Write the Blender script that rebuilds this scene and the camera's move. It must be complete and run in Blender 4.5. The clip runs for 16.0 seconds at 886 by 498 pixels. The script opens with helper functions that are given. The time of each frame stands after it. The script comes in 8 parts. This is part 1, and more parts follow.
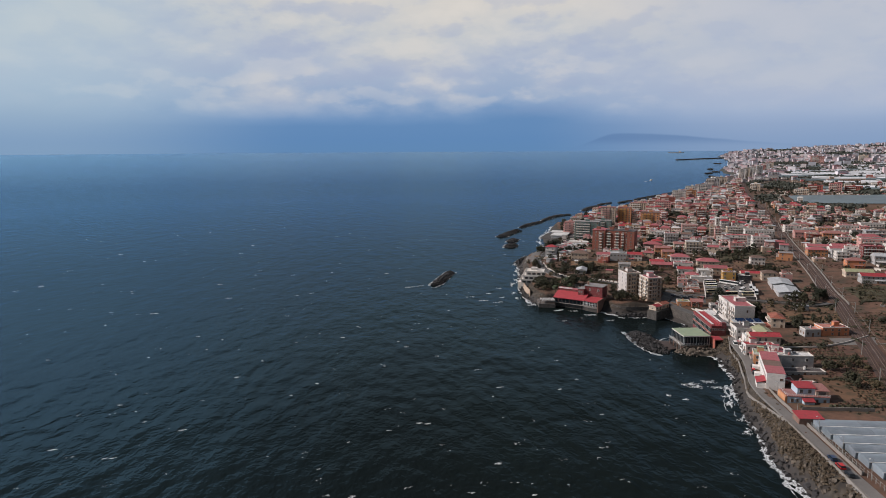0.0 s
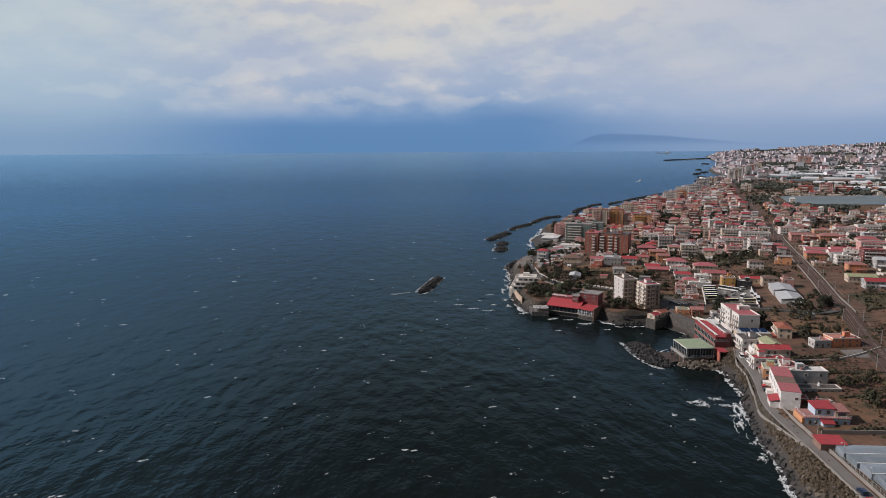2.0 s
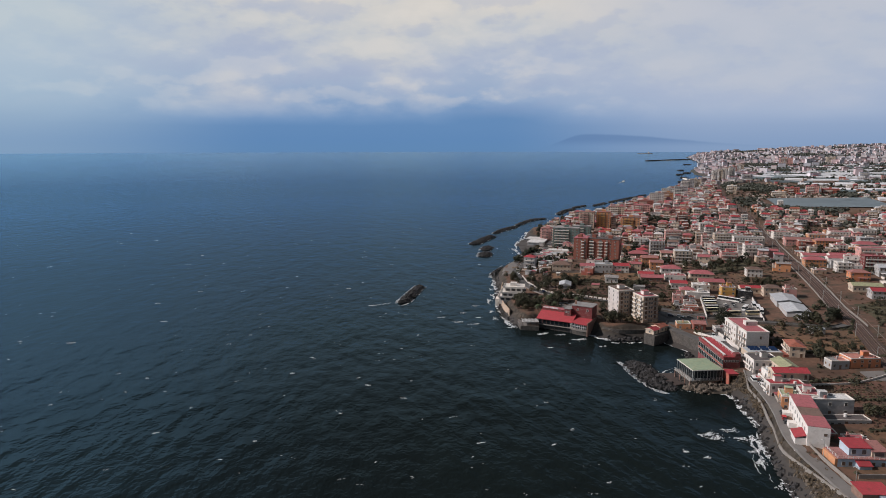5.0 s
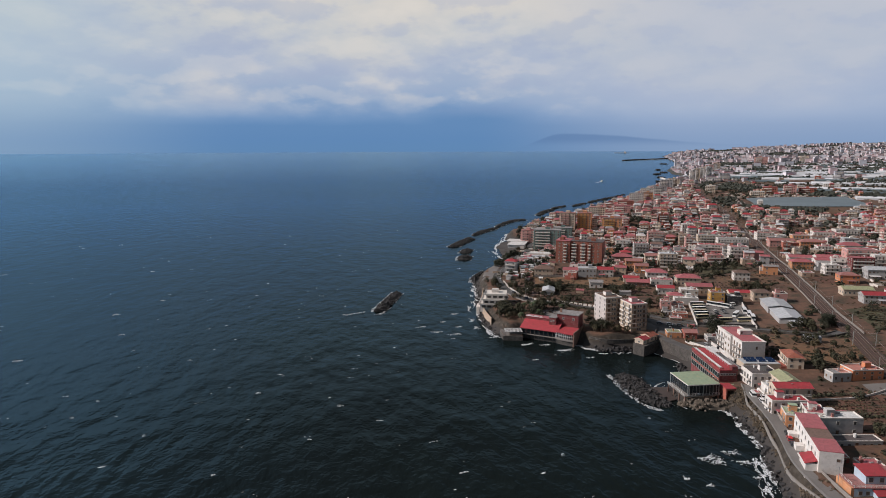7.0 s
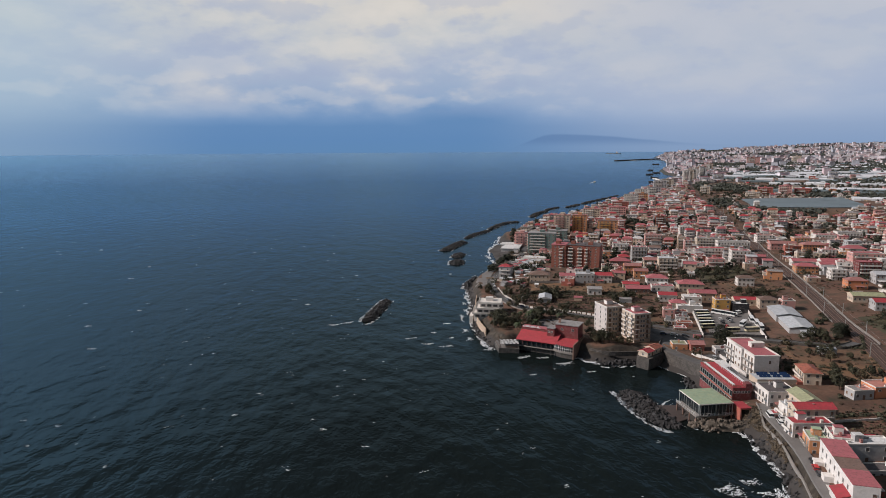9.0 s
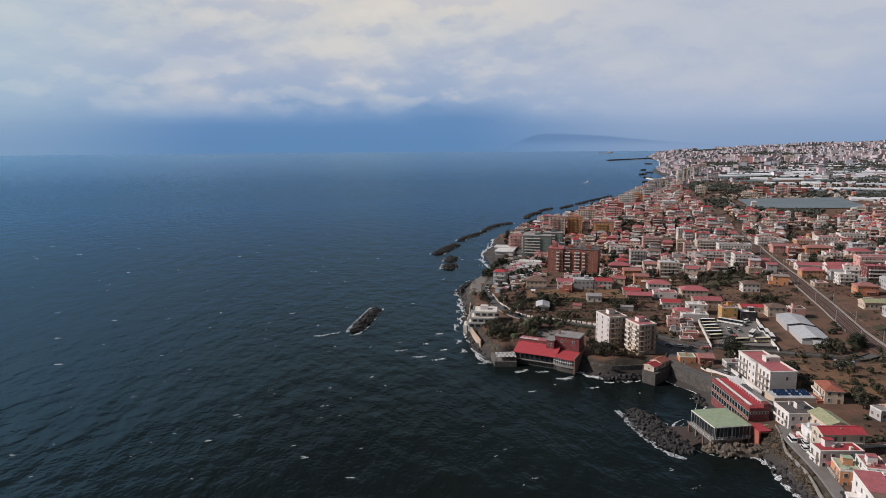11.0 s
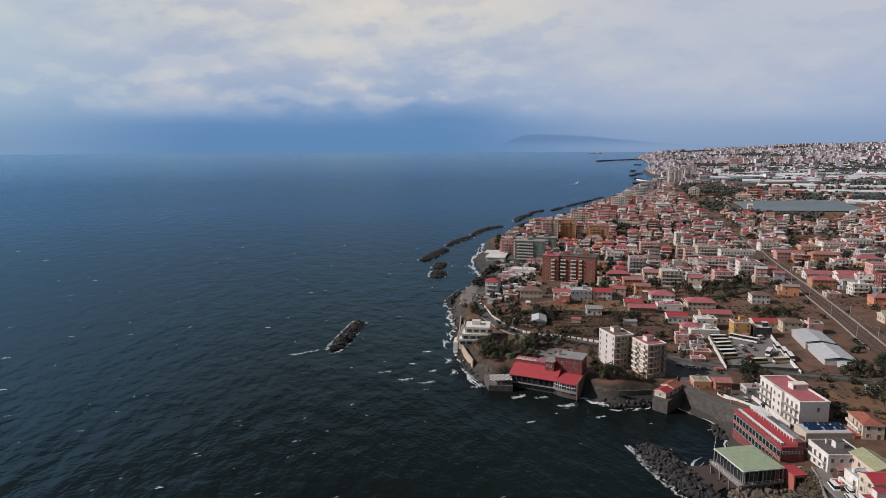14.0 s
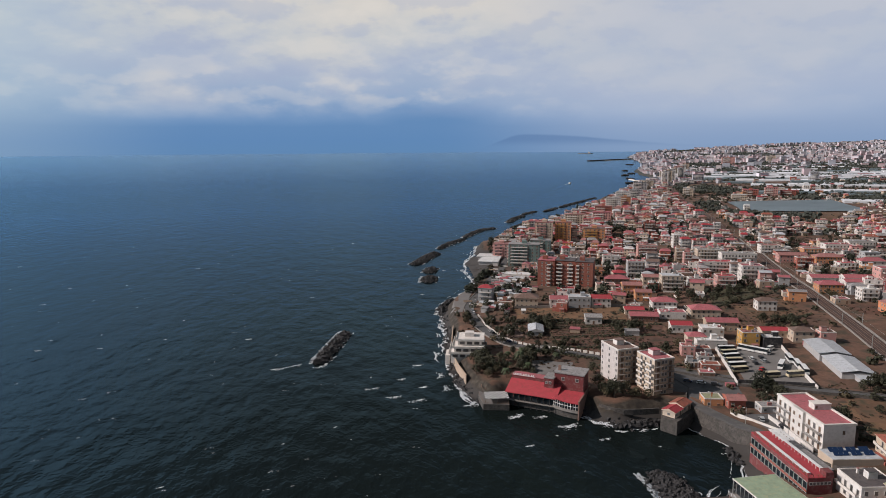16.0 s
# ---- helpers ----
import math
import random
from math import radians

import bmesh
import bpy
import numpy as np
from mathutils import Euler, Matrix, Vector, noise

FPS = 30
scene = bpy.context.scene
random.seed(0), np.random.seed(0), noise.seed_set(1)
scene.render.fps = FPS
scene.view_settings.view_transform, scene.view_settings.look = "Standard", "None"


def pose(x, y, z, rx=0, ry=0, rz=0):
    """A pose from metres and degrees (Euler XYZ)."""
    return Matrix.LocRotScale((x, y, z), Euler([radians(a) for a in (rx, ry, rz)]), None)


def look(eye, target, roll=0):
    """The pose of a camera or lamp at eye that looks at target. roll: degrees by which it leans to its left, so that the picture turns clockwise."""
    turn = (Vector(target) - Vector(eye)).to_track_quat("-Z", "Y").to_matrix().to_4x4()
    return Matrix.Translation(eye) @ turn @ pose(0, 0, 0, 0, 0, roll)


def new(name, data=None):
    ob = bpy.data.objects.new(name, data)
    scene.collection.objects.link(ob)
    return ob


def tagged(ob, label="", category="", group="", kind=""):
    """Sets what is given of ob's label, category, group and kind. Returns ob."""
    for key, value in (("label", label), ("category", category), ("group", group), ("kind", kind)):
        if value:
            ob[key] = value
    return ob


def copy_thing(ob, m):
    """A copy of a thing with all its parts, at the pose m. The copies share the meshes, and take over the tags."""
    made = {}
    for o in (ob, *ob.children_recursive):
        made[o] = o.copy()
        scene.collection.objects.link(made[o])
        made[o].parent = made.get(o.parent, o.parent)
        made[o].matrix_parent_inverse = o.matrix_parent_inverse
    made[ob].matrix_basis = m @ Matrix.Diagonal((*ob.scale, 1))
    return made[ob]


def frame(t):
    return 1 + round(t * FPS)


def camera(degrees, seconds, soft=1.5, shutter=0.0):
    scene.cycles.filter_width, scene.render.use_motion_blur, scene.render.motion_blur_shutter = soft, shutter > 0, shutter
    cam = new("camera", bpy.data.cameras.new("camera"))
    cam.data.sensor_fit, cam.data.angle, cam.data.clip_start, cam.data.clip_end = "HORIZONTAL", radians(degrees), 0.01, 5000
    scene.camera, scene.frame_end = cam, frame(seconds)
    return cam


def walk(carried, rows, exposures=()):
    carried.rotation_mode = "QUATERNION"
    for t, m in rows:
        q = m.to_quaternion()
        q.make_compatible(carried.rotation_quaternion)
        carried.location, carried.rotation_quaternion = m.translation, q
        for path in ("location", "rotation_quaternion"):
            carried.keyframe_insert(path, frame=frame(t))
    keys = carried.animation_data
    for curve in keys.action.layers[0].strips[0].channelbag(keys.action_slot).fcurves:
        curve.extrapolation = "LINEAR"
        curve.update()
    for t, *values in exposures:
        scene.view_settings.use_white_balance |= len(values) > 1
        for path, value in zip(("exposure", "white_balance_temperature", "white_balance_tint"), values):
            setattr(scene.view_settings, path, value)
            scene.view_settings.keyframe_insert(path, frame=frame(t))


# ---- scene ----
cam = camera(69.1, 16.0, 0.8)
PATH = [
    (0, (9.574, -3.377, 117.419), (9.819, -1.417, 117.109), -0.3),
    (0.5, (10.526, 2.849, 117.34), (10.779, 4.809, 117.032), -0.4),
    (1, (11.285, 9.006, 117.331), (11.547, 10.964, 117.023), -0.3),
    (1.5, (11.929, 15.026, 117.374), (12.202, 16.983, 117.063), -0.3),
    (2, (12.851, 20.873, 117.38), (13.133, 22.828, 117.071), -0.3),
    (2.5, (13.706, 26.643, 117.451), (13.998, 28.598, 117.142), -0.3),
    (3, (14.444, 32.367, 117.576), (14.746, 34.32, 117.267), -0.3),
    (3.5, (15.123, 38.149, 117.734), (15.435, 40.1, 117.424), -0.2),
    (4, (16.024, 44.181, 117.798), (16.345, 46.131, 117.489), -0.2),
    (6.5, (21.21, 74.031, 118.37), (21.594, 75.969, 118.057), -0.1),
    (7, (22.341, 79.836, 118.399), (22.746, 81.77, 118.088), -0.2),
    (7.5, (23.606, 85.716, 118.419), (24.018, 87.648, 118.107), -0.1),
    (8, (25.005, 91.432, 118.434), (25.424, 93.363, 118.124), -0.3),
    (8.5, (26.22, 97.225, 118.47), (26.643, 99.154, 118.158), -0.0),
    (9, (27.495, 102.904, 118.479), (27.925, 104.833, 118.17), -0.3),
    (11.5, (33.918, 131.901, 119.157), (34.378, 133.822, 118.847), -0.3),
    (12, (35.276, 137.674, 119.203), (35.743, 139.594, 118.894), -0.3),
    (12.5, (36.603, 143.439, 119.223), (37.076, 145.358, 118.913), -0.3),
    (13, (37.893, 149.046, 119.305), (38.371, 150.963, 118.995), -0.2),
    (13.5, (39.192, 154.648, 119.384), (39.676, 156.564, 119.074), -0.2),
    (14, (40.593, 160.198, 119.415), (41.083, 162.112, 119.105), -0.2),
    (14.5, (42.102, 165.714, 119.381), (42.599, 167.626, 119.072), -0.4),
    (15, (43.429, 171.376, 119.496), (43.931, 173.287, 119.185), -0.2),
    (15.5, (44.985, 177.177, 119.538), (45.493, 179.086, 119.228), -0.2),
    (16, (47.029, 182.847, 119.454), (47.544, 184.754, 119.145), -0.4),
]
walk(cam, [(t, look(eye, target, roll)) for t, eye, target, roll in PATH])

# ---- sky and sun ----
SUN = Vector((-0.84, 0.165, 0.60)).normalized()
sun = new("sun", bpy.data.lights.new("sun", "SUN"))
sun.data.energy, sun.data.angle, sun.data.color = 3.82, radians(0.6), (1.0, 0.885, 0.82)
sun.matrix_world = look(SUN * 900, (0, 0, 0))


def make_sky():
    w = bpy.data.worlds.new("world")
    scene.world = w
    w.use_nodes = True
    n, l = w.node_tree.nodes, w.node_tree.links
    back = n["Background"]

    def node(kind, **inputs):
        t = n.new(kind)
        for k, v in inputs.items():
            t.inputs[int(k[1:])].default_value = v
        return t

    def maths(op, a, b=0.0, c=0.0):
        t = n.new("ShaderNodeMath")
        t.operation = op
        for k, v in enumerate((a, b, c)):
            if isinstance(v, (int, float)):
                t.inputs[k].default_value = v
            else:
                l.new(v, t.inputs[k])
        return t.outputs[0]

    def ramp(fac, *stops):
        t = n.new("ShaderNodeValToRGB")
        e = t.color_ramp.elements
        while len(e) < len(stops):
            e.new(0.5)
        for k, (p, c) in zip(e, stops):
            k.position, k.color = p, (*c, 1)
        l.new(fac, t.inputs[0])
        return t.outputs[0]

    def mix(fac, a, b):
        t = n.new("ShaderNodeMix")
        t.data_type = "RGBA"
        for k, v in ((0, fac), (6, a), (7, b)):
            if isinstance(v, (int, float)):
                t.inputs[k].default_value = v
            elif isinstance(v, tuple):
                t.inputs[k].default_value = (*v, 1)
            else:
                l.new(v, t.inputs[k])
        return t.outputs[2]

    def span(v, a, b):
        t = n.new("ShaderNodeMapRange")
        t.interpolation_type = "SMOOTHSTEP"
        t.inputs[1].default_value, t.inputs[2].default_value = a, b
        l.new(v, t.inputs[0])
        return t.outputs[0]

    def noisy(vec, scale, detail, rough=0.5):
        t = n.new("ShaderNodeTexNoise")
        t.inputs["Scale"].default_value, t.inputs["Detail"].default_value, t.inputs["Roughness"].default_value = scale, detail, rough
        l.new(vec, t.inputs["Vector"])
        return t.outputs["Fac"]

    sky = n.new("ShaderNodeTexSky")
    sky.sky_type, sky.sun_disc = "NISHITA", False
    sky.sun_elevation, sky.sun_rotation = math.asin(SUN.z), math.atan2(SUN.x, SUN.y) % (2 * math.pi)
    clear = n.new("ShaderNodeMix")
    clear.data_type, clear.blend_type = "RGBA", "MULTIPLY"
    clear.inputs[0].default_value = 1
    l.new(sky.outputs[0], clear.inputs[6])
    clear.inputs[7].default_value = (0.031, 0.028, 0.0245, 1)
    way = n.new("ShaderNodeTexCoord").outputs["Generated"]
    cut = n.new("ShaderNodeSeparateXYZ")
    l.new(way, cut.inputs[0])
    x, y, z = cut.outputs
    up = maths("MAXIMUM", z, 0.0)
    # heaped cloud, drawn out sideways, lit from above
    def shifted(dz, wide):
        t = n.new("ShaderNodeCombineXYZ")
        l.new(x, t.inputs[0])
        l.new(y, t.inputs[1])
        l.new(maths("MULTIPLY", maths("ADD", up, dz), wide), t.inputs[2])
        return t.outputs[0]

    puffs = noisy(shifted(0.0, 2.3), 8.5, 7.0, 0.52)
    above = noisy(shifted(0.016, 2.3), 8.5, 4.0, 0.5)
    broad = noisy(shifted(0.3, 2.6), 3.3, 4.0)
    relief = maths("SUBTRACT", puffs, above)
    body = maths("ADD", maths("MULTIPLY", puffs, 0.6), maths("MULTIPLY", broad, 0.4))
    lumps = maths("ADD", maths("MULTIPLY", maths("SUBTRACT", puffs, 0.5), 0.10), maths("MULTIPLY", maths("SUBTRACT", broad, 0.5), 0.14))
    height = maths("ADD", up, maths("MULTIPLY", lumps, span(z, 0.022, 0.075)))
    # the deck hangs lower inland
    height = maths("ADD", height, maths("MULTIPLY", maths("MULTIPLY", span(x, 0.22, 0.55), span(z, 0.022, 0.06)), 0.03))
    # blue rain haze at the foot, grey and cream cloud over it
    toned = ramp(maths("MULTIPLY", height, 3.8), (0.0, (0.118, 0.245, 0.455)), (0.05, (0.118, 0.245, 0.465)), (0.13, (0.128, 0.255, 0.475)), (0.20, (0.18, 0.305, 0.52)), (0.29, (0.29, 0.395, 0.575)),
                 (0.44, (0.43, 0.49, 0.61)), (0.64, (0.555, 0.575, 0.60)), (0.85, (0.66, 0.63, 0.595)))
    lit = span(body, 0.50, 0.64)
    dim = span(body, 0.50, 0.38)
    deck = span(z, 0.04, 0.09)
    toned = mix(maths("MULTIPLY", maths("MULTIPLY", lit, deck), 0.29), toned, (0.69, 0.655, 0.615))
    toned = mix(maths("MULTIPLY", maths("MULTIPLY", dim, deck), 0.48), toned, (0.40, 0.46, 0.60))
    toned = mix(maths("MULTIPLY", maths("MULTIPLY", span(relief, 0.01, 0.12), deck), 0.20), toned, (0.74, 0.70, 0.66))
    toned = mix(maths("MULTIPLY", maths("MULTIPLY", span(relief, -0.01, -0.12), deck), 0.32), toned, (0.36, 0.42, 0.58))
    # paler haze to the two sides
    left = maths("MULTIPLY", span(maths("SUBTRACT", maths("MULTIPLY", x, -1.0), maths("MULTIPLY", y, 0.22)), -0.14, 0.22), maths("MULTIPLY_ADD", span(z, 0.004, 0.07), 0.34, 0.32))
    right = maths("MULTIPLY", span(x, 0.24, 0.56), maths("MULTIPLY_ADD", span(z, 0.0, 0.045), 0.20, 0.42))
    toned = mix(left, toned, (0.44, 0.555, 0.645))
    toned = mix(right, toned, (0.40, 0.47, 0.62))
    # hazy hills across the bay, at the foot of the sky
    turn = maths("DIVIDE", maths("SUBTRACT", maths("ARCTAN2", x, y), radians(17.5)), radians(20.0))
    ridge = maths("MULTIPLY", span(turn, 0.0, 0.24), maths("MULTIPLY_ADD", span(turn, 0.25, 1.0), -0.75, 1.0))
    ridge = maths("ADD", maths("MULTIPLY_ADD", ridge, 0.0235, -0.004), maths("MULTIPLY", noisy(way, 40.0, 3.0), 0.002))
    hills = maths("MULTIPLY", span(maths("SUBTRACT", ridge, z), -0.0012, 0.0022), maths("MULTIPLY_ADD", span(z, 0.0, 0.014), 0.50, 0.05))
    toned = mix(hills, toned, (0.10, 0.19, 0.375))
    # added bright bluish glow, high and out of view, to lighten the left sea
    near = maths("ADD", maths("ADD", maths("MULTIPLY", x, -0.70), maths("MULTIPLY", y, 0.46)), maths("MULTIPLY", z, 0.546))
    toned = mix(maths("MULTIPLY", maths("MULTIPLY", span(near, 0.58, 0.96), span(z, 0.235, 0.34)), 0.9), toned, (1.75, 2.25, 2.75))
    # the cloud breaks up overhead, where the sun comes through
    open_sky = maths("MAXIMUM", span(z, 0.27, 0.48), span(y, 0.15, -0.35))
    toned = mix(maths("MULTIPLY", open_sky, 0.88), toned, clear.outputs[2])
    l.new(toned, back.inputs[0])
    back.inputs[1].default_value = 1.0


make_sky()
scene.view_settings.exposure = 0.0

# ---- lie of the land ----
# shoreline from south to north, sea to its left
SHORE = np.array([
    (120, -900), (140, -100), (150, 100), (158, 181), (160, 201), (164, 214), (170, 228), (175, 245), (180.5, 259),
    (189, 277), (196, 290), (200, 303), (206, 319), (204, 330), (193, 336), (189, 345), (196, 355), (208, 363), (217, 375), (222, 388),
    (218, 405), (216, 416), (207, 418), (190, 418), (183, 425), (173, 446), (155, 458), (146, 451), (139, 460),
    (136, 485), (139, 506), (146, 541), (155, 575), (164, 617), (168, 633), (182, 657), (199, 683), (219, 710),
    (224, 740), (229, 778), (245, 823), (268, 866), (290, 925), (310, 945), (338, 988), (404, 1060), (476, 1140), (533, 1196), (579, 1266), (667, 1349), (766, 1497),
    (860, 1590), (968, 1707), (1149, 1918), (1230, 1987), (1330, 2170), (1372, 2301), (1467, 2484), (1640, 2720), (1760, 2900), (1864, 3110), (1966, 3329),
    (2099, 3611), (2328, 3879), (2589, 4126), (2950, 4400), (3700, 5500)], float)


def shore_distance(x, y):
    """Metres inland of the shoreline, below zero at sea."""
    x, y = np.asarray(x, float), np.asarray(y, float)
    best = np.full(x.shape, 1e18)
    side = np.ones(x.shape)
    for (ax, ay), (bx, by) in zip(SHORE[:-1], SHORE[1:]):
        dx, dy = bx - ax, by - ay
        k = np.clip(((x - ax) * dx + (y - ay) * dy) / (dx * dx + dy * dy), 0, 1)
        d = (x - ax - k * dx) ** 2 + (y - ay - k * dy) ** 2
        turn = dx * (y - ay) - dy * (x - ax)
        near = d < best - 1e-9
        best = np.where(near, d, best)
        side = np.where(near, np.where(turn < 0, 1.0, -1.0), side)
    # corners: decide the side by a crossing count along +x
    inside = np.zeros(x.shape, bool)
    for (ax, ay), (bx, by) in zip(SHORE[:-1], SHORE[1:]):
        cross = ((ay <= y) & (by > y)) | ((by <= y) & (ay > y))
        with np.errstate(divide="ignore", invalid="ignore"):
            xi = ax + (y - ay) / (by - ay if by != ay else 1e-9) * (bx - ax)
        inside ^= cross & (xi < x)
    return np.sqrt(best) * np.where(inside, 1.0, -1.0)


def swell(x, y):
    """The rise that brings the far sea and plain up to the horizon."""
    d = np.hypot(np.asarray(x, float) - 30, np.asarray(y, float) - 90)
    return 88 * (np.clip(d - 1500, 0, 3450) / 3450) ** 1.3


def smooth(a, b, v):
    k = np.clip((v - a) / (b - a), 0, 1)
    return k * k * (3 - 2 * k)


def ground_z(x, y):
    """Height of the ground over the sea."""
    x, y = np.asarray(x, float), np.asarray(y, float)
    s = shore_distance(x, y)
    # the shelf behind the beach is low, the banks on the two sides are steep
    beach = smooth(700, 735, y) * (1 - smooth(860, 900, y))
    cove = np.exp(-(((x - 214) / 16) ** 2 + ((y - 372) / 30) ** 2))
    wide = 8.5 + 28 * beach + 6 * cove
    top = 9.0 - 1.6 * smooth(380, 430, y) - 4.5 * beach - 3.5 * cove
    bank = top * smooth(0, 1, s / wide)
    inland = np.clip(s - wide, 0, None)
    away = 1 - smooth(2300, 3600, np.hypot(x - 30, y - 90))
    land = bank * (0.25 + 0.75 * away) + 0.03 * inland * (1 - 0.4 * smooth(400, 1500, s)) + 0.03 * np.clip(inland - 150, 0, None) * (1 - away) + 14 * smooth(600, 1500, y) * smooth(0, 160, inland) * away
    return np.where(s > 0, land, np.maximum(-6, 0.25 * s)) + swell(x, y)


EDGES = [(*a, *b) for a, b in zip(SHORE[:-1].tolist(), SHORE[1:].tolist())]


def inland_of(x, y):
    """shore_distance for a single place."""
    best, inside = 1e18, False
    for ax, ay, bx, by in EDGES:
        dx, dy = bx - ax, by - ay
        k = ((x - ax) * dx + (y - ay) * dy) / (dx * dx + dy * dy)
        k = 0 if k < 0 else 1 if k > 1 else k
        d = (x - ax - k * dx) ** 2 + (y - ay - k * dy) ** 2
        if d < best:
            best = d
        if (ay <= y < by or by <= y < ay) and ax + (y - ay) / (by - ay) * dx < x:
            inside = not inside
    return math.sqrt(best) * (1 if inside else -1)


def ease(a, b, v):
    k = min(1.0, max(0.0, (v - a) / (b - a)))
    return k * k * (3 - 2 * k)


def gz(x, y):
    """ground_z for a single place."""
    s = inland_of(x, y)
    rise = 88 * (min(3450.0, max(0.0, math.hypot(x - 30, y - 90) - 1500)) / 3450) ** 1.3
    if s <= 0:
        return max(-6.0, 0.25 * s) + rise
    beach = ease(700, 735, y) * (1 - ease(860, 900, y))
    cove = math.exp(-(((x - 214) / 16) ** 2 + ((y - 372) / 30) ** 2))
    wide = 8.5 + 28 * beach + 6 * cove
    top = 9.0 - 1.6 * ease(380, 430, y) - 4.5 * beach - 3.5 * cove
    far = max(0.0, s - wide)
    away = 1 - ease(2300, 3600, math.hypot(x - 30, y - 90))
    return top * ease(0, 1, s / wide) * (0.25 + 0.75 * away) + 0.03 * far * (1 - 0.4 * ease(400, 1500, s)) + 0.03 * max(0.0, far - 150) * (1 - away) + 14 * ease(600, 1500, y) * ease(0, 160, far) * away + rise

# ---- materials ----
def material(name, colour, rough=0.8, vary=0.25, grain=0.4, fine=6.0, bump=0.0, metal=0.0, stain=None, island=0.0, each=0.0):
    """A worn surface: coarse patches, fine grain, stains of a second colour, and a tone of its own for each piece."""
    m = bpy.data.materials.new(name)
    m.use_nodes = True
    m.diffuse_color = (*colour, 1)
    n, l = m.node_tree.nodes, m.node_tree.links
    b = n["Principled BSDF"]
    b.inputs["Roughness"].default_value = rough
    b.inputs["Metallic"].default_value = metal
    pos = n.new("ShaderNodeNewGeometry")

    def noisy(scale, detail):
        t = n.new("ShaderNodeTexNoise")
        t.inputs["Scale"].default_value = scale
        t.inputs["Detail"].default_value = detail
        l.new(pos.outputs["Position"], t.inputs["Vector"])
        return t.outputs["Fac"]

    def maths(op, a, c):
        t = n.new("ShaderNodeMath")
        t.operation = op
        for k, v in enumerate((a, c)):
            if isinstance(v, (int, float)):
                t.inputs[k].default_value = v
            else:
                l.new(v, t.inputs[k])
        return t.outputs[0]

    def mix(fac, a, c, kind="MIX"):
        t = n.new("ShaderNodeMix")
        t.data_type, t.blend_type = "RGBA", kind
        for k, v in ((0, fac), (6, a), (7, c)):
            if isinstance(v, (int, float)):
                t.inputs[k].default_value = v
            elif isinstance(v, tuple):
                t.inputs[k].default_value = (*v, 1)
            else:
                l.new(v, t.inputs[k])
        return t.outputs[2]

    coarse, small = noisy(grain, 3.0), noisy(fine, 2.0)
    tone = maths("ADD", maths("MULTIPLY", maths("SUBTRACT", coarse, 0.5), vary * 2.2), maths("MULTIPLY", maths("SUBTRACT", small, 0.5), vary))
    if island:
        tone = maths("ADD", tone, maths("MULTIPLY", maths("SUBTRACT", pos.outputs["Random Per Island"], 0.5), island))
    if each:
        info = n.new("ShaderNodeObjectInfo")
        tone = maths("ADD", tone, maths("MULTIPLY", maths("SUBTRACT", info.outputs["Random"], 0.5), each))
    base = mix(1.0, colour, maths("ADD", tone, 1.0), "MULTIPLY")
    if stain:
        spots = noisy(grain * 2.3, 4.0)
        step = n.new("ShaderNodeMapRange")
        step.inputs[1].default_value, step.inputs[2].default_value = 0.5, 0.7
        l.new(spots, step.inputs[0])
        base = mix(step.outputs[0], base, stain)
    l.new(base, b.inputs["Base Color"])
    if bump:
        k = n.new("ShaderNodeBump")
        k.inputs["Strength"].default_value = 0.6
        k.inputs["Distance"].default_value = bump
        l.new(small, k.inputs["Height"])
        l.new(k.outputs[0], b.inputs["Normal"])
    return m


M = {}
def walls_of(key, colour, stain=(0.32, 0.29, 0.26)):
    M[key] = material("plaster_" + key, colour, 0.85, 0.16, 0.35, 5.0, 0.02, stain=None if stain is None else tuple(0.75 * c + 0.25 * s for c, s in zip(colour, stain)), each=0.12)


for key, colour in dict(white=(0.665, 0.63, 0.605), cream=(0.56, 0.46, 0.37), pink=(0.56, 0.30, 0.275), grey=(0.40, 0.40, 0.41), tan=(0.44, 0.33, 0.25),
                        orange=(0.56, 0.26, 0.13), yellow=(0.52, 0.29, 0.08), brick=(0.25, 0.085, 0.06), blue=(0.42, 0.52, 0.62), brown=(0.22, 0.13, 0.10),
                        maroon=(0.165, 0.038, 0.040), salmon=(0.60, 0.235, 0.12), towerside=(0.52, 0.48, 0.47), green=(0.13, 0.19, 0.18), black=(0.03, 0.03, 0.035), rust=(0.36, 0.11, 0.08), beige=(0.46, 0.355, 0.275)).items():
    walls_of(key, colour)


def roofs_of(key, colour, stain):
    M["roof_" + key] = material("roof_" + key, colour, 0.75, 0.28, 0.5, 4.0, 0.03, stain=stain, each=0.2)


